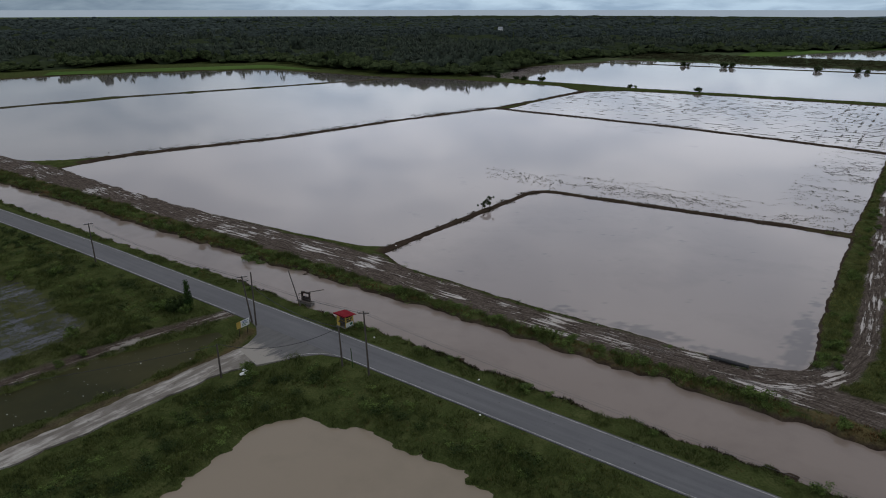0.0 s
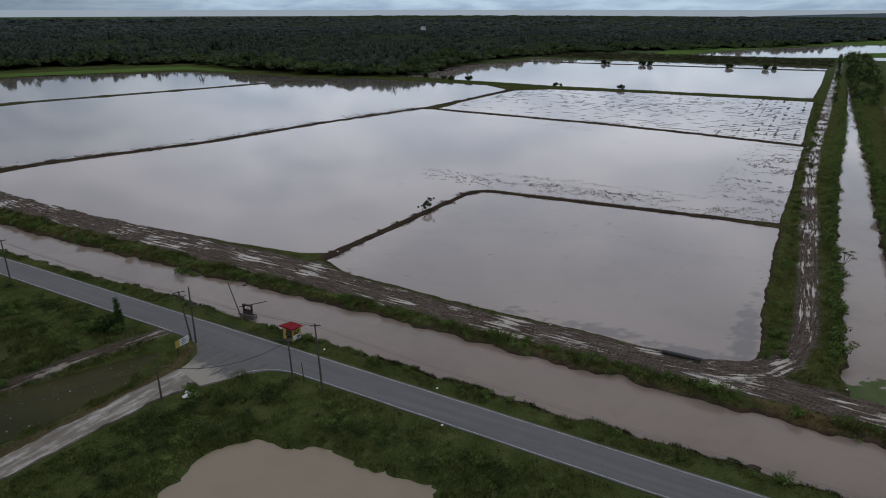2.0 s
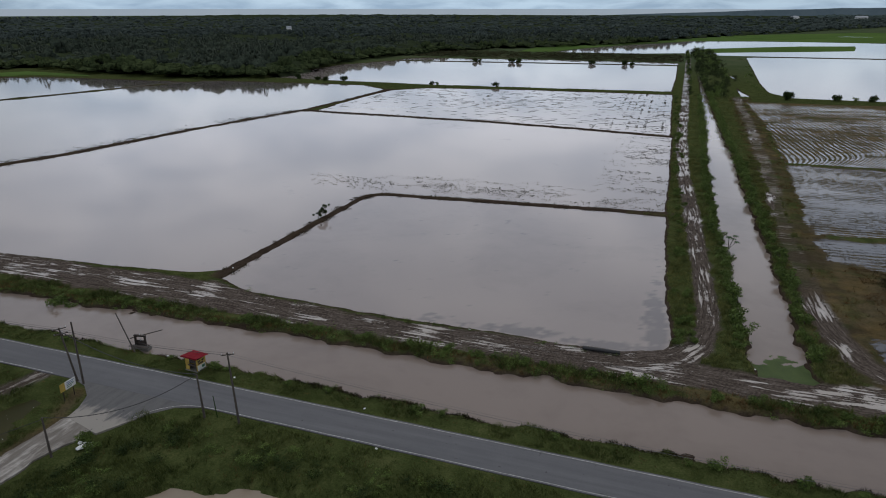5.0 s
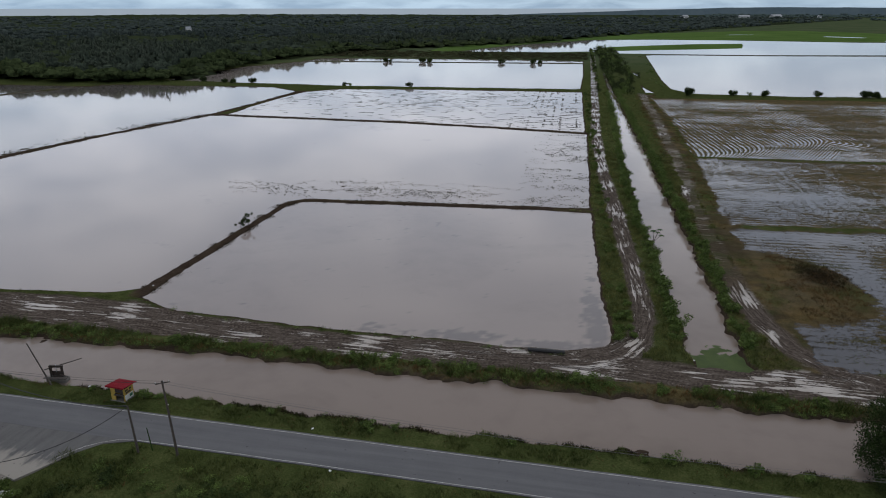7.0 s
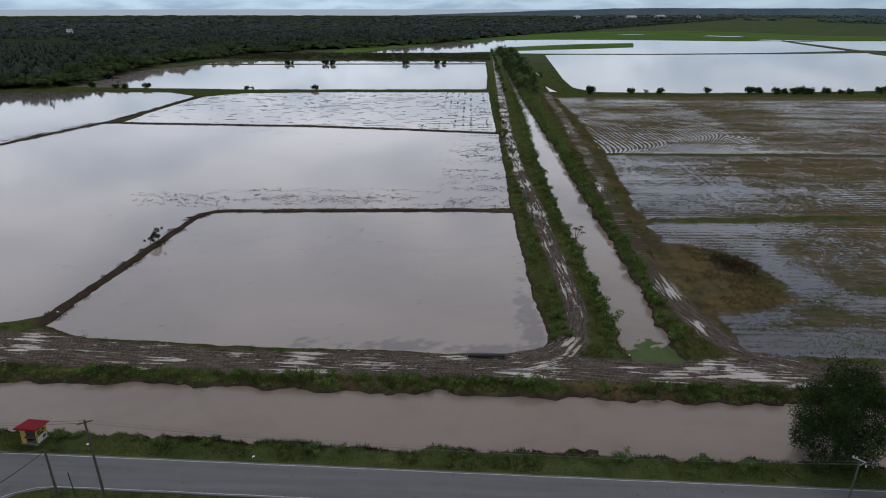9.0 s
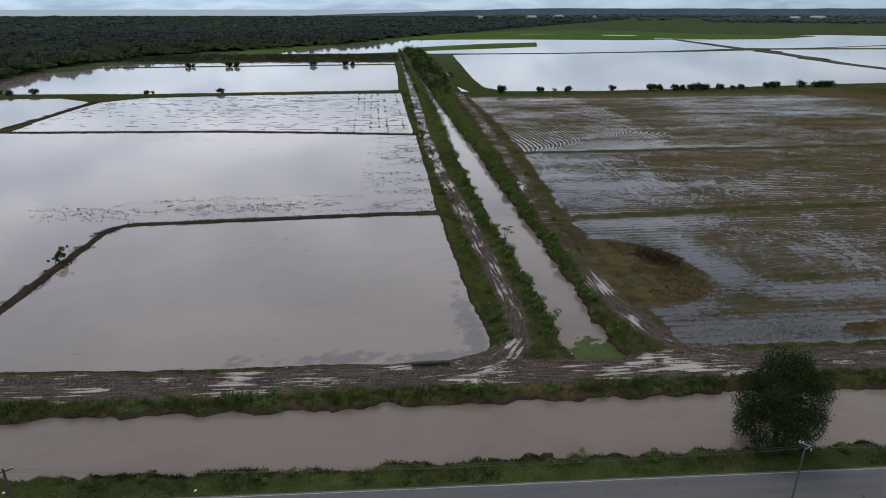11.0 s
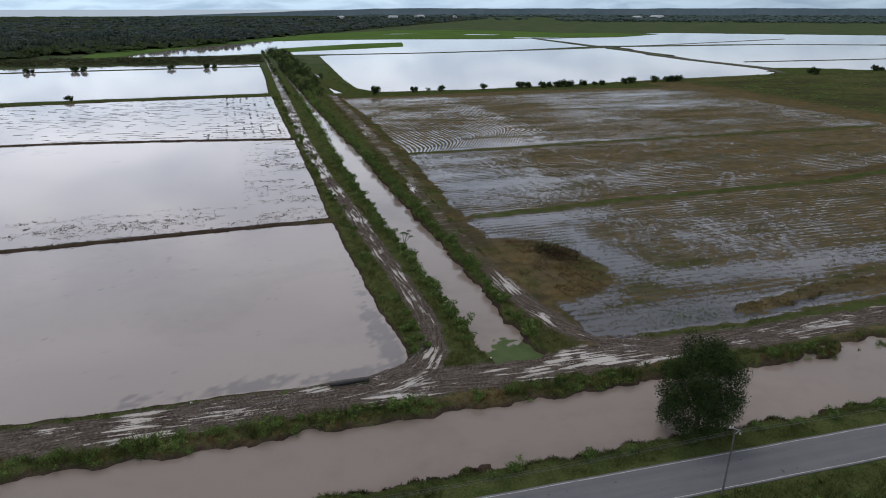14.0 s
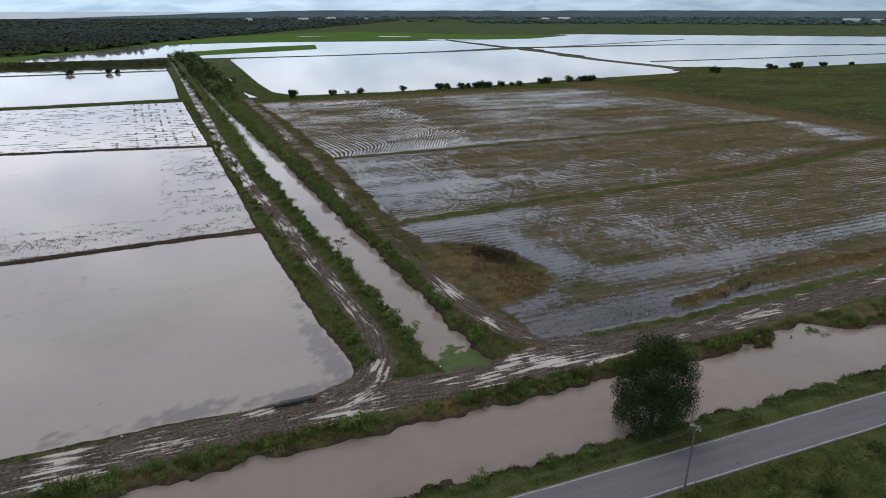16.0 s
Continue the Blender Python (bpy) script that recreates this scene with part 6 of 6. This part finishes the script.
# broken furrow crests in the ploughed field, and the turned headland beside the track
n3 = 60000
x3, i3 = r.uniform(-171, -17, n3), r.integers(0, 27, n3)
y3 = 277 + 4.5 * i3 - 0.045 * (x3 + 90) + 2.0 * (fbm(x3, 30.0 * i3, 45, 61) - 0.5) + r.normal(0, 0.22, n3)
ok3 = (fbm(x3 / 1.3, 41.0 * i3, 2.6, 125, 4) + 0.35 * (fbm(x3, y3, 28, 127) - 0.5) > 0.61 - 0.05 * smooth(-150, -50, x3)) & (r.random(n3) < 0.7) & (poly_sd(x3, y3, WATERS["paddy_ploughed"][0]) < -0.5)
n4 = 5200
i4, y4 = r.integers(0, 9, n4), r.uniform(270, 398, n4)
x4 = -18.5 - 3.3 * i4 - 0.03 * (y4 - 270) + r.normal(0, 0.2, n4)
ok4 = (fbm(53.0 * i4, y4 / 1.6, 3.0, 129, 3) > 0.54 + 0.012 * i4) & (poly_sd(x4, y4, WATERS["paddy_ploughed"][0]) < -0.5)
x, y = np.concatenate([x[ok], x2[ok2]]), np.concatenate([y[ok], y2[ok2]])
blades("mud_clods", x, y, np.full(len(x), PADDY), 0.08 + 0.15 * r.random(len(x)), 0.6, 4, LEAF_CLOD, "dark mud clods and weeds breaking the flood water", 64, "mud clods", 5.0)
x, y = np.concatenate([x3[ok3], x4[ok4]]), np.concatenate([y3[ok3], y4[ok4]])
blades("furrow_crests", x, y, np.full(len(x), PADDY), 0.05 + 0.13 * r.random(len(x)) ** 2, 0.4, 4, LEAF_CLOD, "broken crests of ploughed furrows above the flood water", 72, "mud clods", 5.5)
n = 60000
x, y = 18 + 150 * r.random(n) ** 1.5, r.uniform(91, 228, n)
y = np.where(np.abs(y - 156) < 3, y + 8, y)
y = np.round((y - 0.03 * x) / 1.795) * 1.795 + 0.03 * x + r.normal(0, 0.22, n)
hh, gr, mu, st, we = surface(x, y)[:5]
ok = (st > 0.6) & (poly_sd(x, y, BROWN) > 1) & (fbm(x, y, 5, 19) + 0.3 * (fbm(x, y, 1.2, 23) - 0.5) > 0.30 + 0.32 * np.clip(we - 0.3, 0, 1)) & (r.random(n) < 0.75)
blades("stubble", x[ok], y[ok], hh[ok], 0.10 + 0.14 * r.random(ok.sum()), 0.2, 3, LEAF_STRAW, "rows of cut brown rice stubble in shallow water", 63, "stubble")
x, y = r.uniform(-89, -76, 260), r.uniform(6, 53, 260)
ok = (poly_sd(x, y, WATERS["ditch"][0]) < -0.5) & (fbm(x, y, 5, 9) > 0.5)
x, y = x[ok], y[ok]
n = len(x)
s = 0.025 + 0.07 * r.random(n) ** 4
V = np.stack([np.stack([x + s * i, y + s * j, np.full(n, POND + 0.03) + s * k], 1) for i, j, k in ((-1, -0.7, 0), (1, -0.6, 0.1), (0.8, 0.7, 0), (-0.9, 0.6, 0.15))], 1).reshape(-1, 3)
tagged(new("litter", mesh_np("litter", V, np.arange(4 * n).reshape(-1, 4), PLASTIC)), "white scraps of litter floating in the ditch", "litter", kind="stuff")
x = r.uniform(-40, -12, 260)
y = np.interp(x, [-40, -36, -28, -15], [49.0, 49.2, 48.0, 47.4]) + r.normal(0.1, 0.35, 260)
ok = fbm(x, y, 3, 51) > 0.48
blades("shore_clods", x[ok], y[ok], np.full(ok.sum(), POND), 0.18 + 0.3 * r.random(ok.sum()), 0.3, 4, LEAF_CLOD, "dark mud clods along the pond shore", 69, "mud clods", 4.0)
# pale rubbish heap beside the lane and odd scraps on the verges
heap = thing("rubbish_heap", "heap of torn white rubbish bags beside the lane", "rubbish", (-67.6, 47.6, 0))
for i in range(9):
    bm = bmesh.new()
    bmesh.ops.create_icosphere(bm, subdivisions=2, radius=0.28 + 0.05 * (i % 3))
    for v in bm.verts:
        v.co *= 0.8 + 0.4 * noise.noise(v.co * 3 + Vector((i, 0, 0)))
        v.co.z *= 0.55
        v.co += Vector((0.55 * math.cos(i * 2.2) * (i % 4) / 2, 0.6 * math.sin(i * 2.2) * (i % 4) / 2, 0.12))
    part("bag", bm, PLASTIC, heap)
for x, y in ((-36.8, 88.4), (-42.2, 64.3), (-37.6, 57.7), (-73, 67), (-61, 65.2), (-84.9, 98.0), (1.9, 89.8)):
    scrap = thing("litter_scrap", "crumpled white plastic scrap lying on the ground", "litter", (x, y, 0.08))
    bm = bmesh.new()
    bmesh.ops.create_icosphere(bm, subdivisions=2, radius=0.2)
    for v in bm.verts:
        v.co *= 0.7 + 0.6 * noise.noise(v.co * 6 + Vector((x, y, 0)))
        v.co.z *= 0.5
    part("sheet", bm, PLASTIC, scrap)


# ---------------------------------------------------------------- woods
def broad_template(rr, core, leaves, size, lobes=7, spread=0.26):
    """A crown of several lobes: rough cores wrapped in many small leaf sprays, as triangles."""
    c = np.stack([rr.normal(0, spread, lobes), rr.normal(0, spread, lobes), 0.42 + 0.40 * rr.random(lobes)], 1)
    rad = (0.17 + 0.13 * rr.random(lobes)) * (7 / (lobes + 3)) ** 0.6
    out = []
    for k in range(lobes if core else 0):
        bm = bmesh.new()
        bmesh.ops.create_icosphere(bm, subdivisions=core, radius=float(rad[k]) * (0.95 if lobes > 1 else 1.5))
        for f in bm.faces:
            if f.calc_center_median().z > -0.08:
                out += [tuple(Vector(c[k]) + v.co * (1 + 0.5 * noise.noise(v.co * 9 + Vector(c[k]) * 40))) for v in f.verts]
        bm.free()
    pick = rr.integers(0, lobes, leaves)
    d = rr.normal(size=(leaves, 3))
    d[:, 2] = np.abs(d[:, 2]) * 1.1 - 0.25
    d /= np.linalg.norm(d, axis=1, keepdims=True)
    p = c[pick] + d * (rad[pick] * (0.8 + 0.35 * rr.random(leaves)))[:, None]
    u = rr.normal(size=(leaves, 3))
    u -= d * (u * d).sum(1, keepdims=True) * 0.75
    u /= np.linalg.norm(u, axis=1, keepdims=True)
    v = np.cross(u, d)
    z = size * (0.6 + 0.8 * rr.random(leaves))[:, None]
    tri = np.stack([p - u * z, p + u * z * 0.5 + v * z * 0.8, p + u * z * 0.5 - v * z * 0.8 - d * z * 0.3], 1).reshape(-1, 3)
    out = np.concatenate([np.array(out, float).reshape(-1, 3), tri])
    out[:, 2] = np.maximum(out[:, 2], 0.0)
    return out


def palm_template(rr):
    """Trunk and arching fronds, as quads."""
    out = []
    for i in range(3):
        a0, a1 = i * 2.09, (i + 1) * 2.09
        out += [(0.03 * math.cos(a0), 0.03 * math.sin(a0), 0), (0.03 * math.cos(a1), 0.03 * math.sin(a1), 0), (0.02 * math.cos(a1), 0.02 * math.sin(a1), 0.8), (0.02 * math.cos(a0), 0.02 * math.sin(a0), 0.8)]
    for i in range(11):
        a = i * 0.571 + rr.random() * 0.3
        up = 0.16 + 0.14 * rr.random() - (0.18 if i % 3 == 0 else 0)
        d, s = np.array((math.cos(a), math.sin(a), 0)), np.array((-math.sin(a), math.cos(a), 0)) * 0.055
        p0, p1, p2 = np.array((0, 0, 0.8)), d * 0.2 + (0, 0, 0.8 + up), d * 0.42 + (0, 0, 0.8 + up * 0.2 - 0.06)
        out += [p0 - s * 0.5, p1 - s, p1 + s, p0 + s * 0.5, p1 - s, p2 - s * 0.3, p2 + s * 0.3, p1 + s]
    return np.array(out, float).reshape(-1, 4, 3)[:, [0, 1, 2, 0, 2, 3]].reshape(-1, 3)


def woods(name, pos, heights, widths, templates, mat, label, seed):
    rr = np.random.default_rng(seed)
    chunks = []
    which = rr.integers(0, len(templates), len(pos))
    turn = rr.random(len(pos)) * 6.283
    for k, t in enumerate(templates):
        m = which == k
        c, s = np.cos(turn[m])[:, None], np.sin(turn[m])[:, None]
        w, hgt = widths[m][:, None], heights[m][:, None]
        x, y, z = t[:, 0] * w, t[:, 1] * w, t[:, 2] * hgt
        chunks.append(np.stack([pos[m, 0:1] + c * x - s * y, pos[m, 1:2] + s * x + c * y, z - 0.1], -1).reshape(-1, 3))
    v = np.concatenate(chunks)
    me = mesh_np(name, v, np.arange(len(v)).reshape(-1, 3), mat)
    return tagged(new(name, me), label, "forest", kind="stuff")


FOREST = [(-2600, -300), (-640, 60), (-575, 217), (-545, 338), (-490, 404), (-400, 385), (-325, 378), (-268, 402), (-275, 470), (-290, 558), (-276, 632), (-262, 700), (-170, 830), (-70, 960), (-10, 1139), (175, 1482), (480, 2070), (960, 2980), (900, 4200), (-3600, 4200), (-4200, 600)]
r = np.random.default_rng(77)
eye = np.array((-14.0, 6.0))
n = 34000
rad = 380 * (3300 / 380) ** r.random(n)
ang = radians(90) + np.radians(r.uniform(-32, 78, n))
px, py = eye[0] + rad * np.cos(ang), eye[1] + rad * np.sin(ang)
inside = poly_sd(px, py, FOREST)
ok = inside < -2
px, py, rad, inside = px[ok], py[ok], rad[ok], inside[ok]
near = rad < 1000


def canopy(x, y, d):
    """Height of the tree tops."""
    return (3.0 + 9.0 * fbm(x, y, 110, 5) + 5.0 * smooth(0.42, 0.7, fbm(x, y, 34, 25))) * (0.62 + 0.38 * smooth(-2, -30, d))


hgt = canopy(px, py, inside) * (0.8 + 0.35 * r.random(len(px))) + 5.0 * r.random(len(px)) ** 5 * smooth(1600, 900, rad)
hgt = hgt * (1 - 0.45 * smooth(900, 1500, rad)) + 5.0 * smooth(0.40, 0.70, fbm(px, py, 420, 55)) * smooth(1300, 2000, rad)
wid = (7.0 + 9.0 * r.random(len(px)) ** 2) * (1 + 0.9 * smooth(900, 2600, rad))
palm = (fbm(px, py, 160, 8) + 0.5 * (r.random(len(px)) - 0.5) > 0.62) & (inside < -40) & near
rt = np.random.default_rng(5)
T1 = [broad_template(rt, 2, 44, 0.042, 3, 0.2) for _ in range(6)]
T2 = [broad_template(rt, 1, 14, 0.09, 2, 0.2) for _ in range(6)]
T3 = [broad_template(rt, 1, 6, 0.10, 1, 0.1) for _ in range(6)]
T4 = [broad_template(rt, 0, 16, 0.15, 5, 0.3) for _ in range(6)]
TP = [palm_template(rt) for _ in range(4)]
spot = np.stack([px, py], 1)
edge = inside > -22
sel = near & ~palm & edge
woods("wood_edge", spot[sel], hgt[sel], wid[sel], T1, LEAF_EDGE, "green scrubby trees along the edge of the wood", 9)
sel = near & ~palm & ~edge & (r.random(len(px)) < 0.48)
woods("broadleaf_wood", spot[sel], hgt[sel], wid[sel], T1, LEAF_FOREST, "dark dense broadleaf wood beyond the paddies", 1)
sel = palm & (r.random(len(px)) < 0.6)
woods("palm_wood", spot[sel], hgt[sel] * (0.8 + 0.3 * r.random(sel.sum())) + 0.8, 0 * wid[sel] + 9.0, TP, LEAF_PALM, "coconut palms rising out of the dark wood", 2)
sel = palm & (r.random(len(px)) < 0.8)
woods("palm_undergrowth", spot[sel] + 3.0, hgt[sel] * 0.85, wid[sel], T2, LEAF_FOREST, "dark undergrowth beneath coconut palms", 3)
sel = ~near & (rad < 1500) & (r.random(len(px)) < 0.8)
woods("far_wood", spot[sel], hgt[sel] + 1.5, wid[sel], T2, LEAF_COAST_HAZE, "dark wooded plain reaching towards the sea", 4)
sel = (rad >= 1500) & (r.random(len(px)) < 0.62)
woods("coastal_wood", spot[sel], hgt[sel] + 1.5, wid[sel], T3, LEAF_COAST_HAZE, "dark coastal wood below the horizon", 10)
# the closed canopy below the single crowns, its colour holding the shade between them
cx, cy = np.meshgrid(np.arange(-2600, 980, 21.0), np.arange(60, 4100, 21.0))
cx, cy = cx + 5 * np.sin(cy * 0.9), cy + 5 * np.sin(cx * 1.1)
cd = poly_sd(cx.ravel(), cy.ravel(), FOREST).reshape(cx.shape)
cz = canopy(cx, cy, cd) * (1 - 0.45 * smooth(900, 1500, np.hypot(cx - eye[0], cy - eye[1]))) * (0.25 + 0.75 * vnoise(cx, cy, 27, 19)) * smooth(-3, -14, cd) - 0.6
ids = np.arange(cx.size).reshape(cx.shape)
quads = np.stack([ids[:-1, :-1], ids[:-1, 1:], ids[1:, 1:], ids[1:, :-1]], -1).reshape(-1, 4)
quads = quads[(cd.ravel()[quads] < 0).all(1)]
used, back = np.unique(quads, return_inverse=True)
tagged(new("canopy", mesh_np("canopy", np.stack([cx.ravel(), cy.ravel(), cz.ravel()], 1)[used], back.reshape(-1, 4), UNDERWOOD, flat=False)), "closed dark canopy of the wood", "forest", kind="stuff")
# wooded belts on the far plain
n = 3600
rad = np.concatenate([r.uniform(2500, 3100, n // 2), r.uniform(3300, 4300, n // 2)])
ang = radians(90) + np.radians(r.uniform(-60, -8, n))
px, py = eye[0] + rad * np.cos(ang), eye[1] + rad * np.sin(ang)
ok = (fbm(px, py, 500, 15) > 0.42) | (rad > 3500)
px, py, rad = px[ok], py[ok], rad[ok]
woods("horizon_wood", np.stack([px, py], 1), 6 + 7 * r.random(len(px)), 18 + 16 * r.random(len(px)), T3, LEAF_FAR_HAZE, "hazy wooded belts on the far plain", 6)
# scrub below the wood and across the far meadow
n = 2600
px, py = r.uniform(-270, -20, n), r.uniform(640, 738, n)
woods("meadow_scrub", np.stack([px, py], 1), 0.6 + 1.5 * r.random(n) ** 2, 3 + 3 * r.random(n), T4, LEAF_SCRUB, "low dark scrub beyond the flooded fields", 7)
n = 6500
px, py = 240 + 430 * r.random(n), r.uniform(150, 434, n)
ok = (poly_sd(px, py, WATERS["paddy_far_east"][0]) > 4) & (poly_sd(px, py, WATERS["paddy_east"][0]) > 4) & (fbm(px, py, 30, 33) + 0.2 * (fbm(px, py, 8, 37) - 0.5) > 0.45) & (px > 236 + 25 * fbm(px, py, 20, 39))
px, py = px[ok], py[ok]
woods("meadow_growth", np.stack([px, py], 1), 0.2 + 0.8 * r.random(len(px)) ** 2, 1.4 + 2.4 * r.random(len(px)), T4, LEAF_BUSH, "lush rank growth over an unused field", 8)


def bund(pts, wide, label, seed, mat):
    """A low ragged earth bank between two flooded fields."""
    V, F, run = [], [], 0
    for (ax, ay), (bx, by) in zip(pts[:-1], pts[1:]):
        size = math.hypot(bx - ax, by - ay)
        k = max(2, int(size / 2.5))
        for i in range(k + (1 if (bx, by) == pts[-1] else 0)):
            t = i / k
            x, y = ax + (bx - ax) * t, ay + (by - ay) * t
            nx_, ny_ = -(by - ay) / size, (bx - ax) / size
            g = float(fbm(np.array([x]), np.array([y]), 9, seed)[0])
            w, hh = wide * (0.55 + 0.9 * g), 0.05 + 0.30 * float(fbm(np.array([x]), np.array([y]), 4, seed + 5)[0])
            for o, z in ((-1, PADDY - 0.3), (-0.45, hh), (0.45, hh * 0.9), (1, PADDY - 0.3)):
                V.append((x + nx_ * w * o, y + ny_ * w * o, z))
    for i in range(len(V) // 4 - 1):
        for q in range(3):
            F.append((4 * i + q, 4 * i + q + 1, 4 * i + q + 5, 4 * i + q + 4))
    return tagged(new("bund", mesh_np("bund", V, F, mat, flat=False)), label, "bund", kind="structure")


EARTH = plain("dark_bund_earth", (0.018, 0.016, 0.008), (0.07, 0.062, 0.026), 0.6, 0.9, bump=0.05)
bund([(-392, 60), (-369.5, 138.5), (-364.7, 192.3), (-336.2, 285.2), (-317, 364)], 1.1, "thin dark earth bund across the flooded fields", 3, EARTH)
bund([(-262, 585), (-150, 597), (-20, 609)], 1.6, "thin dark earth bund across the upper field", 4, EARTH)
bund([(34, 738), (80, 743), (149, 746), (287, 768), (390, 793)], 2.6, "long earth bund beyond the wide field", 5, EARTH)
bund([(350, 446), (366, 486), (363, 590), (379, 700), (391, 800), (398, 960), (408, 1108)], 3.8, "grassy bund between the eastern fields", 6, EARTH)
bund([(395, 549), (520, 547), (713, 553)], 1.3, "faint low bund across an eastern field", 9, EARTH)
bund([(400, 812), (471, 823), (768, 942)], 2.4, "long earth bund among the farthest fields", 10, EARTH)
bund([(360, 806), (640, 802), (1010, 655)], 3.0, "long grassy bund among the eastern fields", 7, EARTH)


def far_house(at, turn, w, d, hh):
    ob = thing("farmhouse", "distant pale house with a low gable roof", "house", at, turn, "distant houses")
    part("wall", box((w, d, hh), (0, 0, hh / 2), 0.05), WHITE, ob)
    bm = bmesh.new()
    pts = [(-w * 0.56, -d * 0.6, hh), (w * 0.56, -d * 0.6, hh), (w * 0.56, d * 0.6, hh), (-w * 0.56, d * 0.6, hh), (-w * 0.56, 0, hh * 1.7), (w * 0.56, 0, hh * 1.7)]
    v = [bm.verts.new(p) for p in pts]
    for f in ((0, 1, 5, 4), (2, 3, 4, 5), (0, 4, 3), (1, 2, 5), (3, 2, 1, 0)):
        bm.faces.new([v[i] for i in f])
    part("roof", bm, TILE, ob)
    for x in (-0.28, 0.28):
        part("window", box((w * 0.16, 0.1, hh * 0.35), (w * x, -d / 2 - 0.02, hh * 0.55)), DARKBOARD, ob)
    part("door", box((w * 0.12, 0.1, hh * 0.65), (0, -d / 2 - 0.02, hh * 0.33)), TIMBER, ob)


for i, (x, y, w) in enumerate(((-640, 1020, 8), (560, 3050, 40), (700, 3150, 50), (330, 3000, 40), (850, 3100, 36), (1500, 2650, 40), (1620, 2700, 50), (2350, 1900, 50), (2420, 1850, 40), (2700, 1600, 60))):
    far_house((x, y, 8 if i < 1 else 2), 20 * i, w, w * 0.4, 4 + w * 0.09)
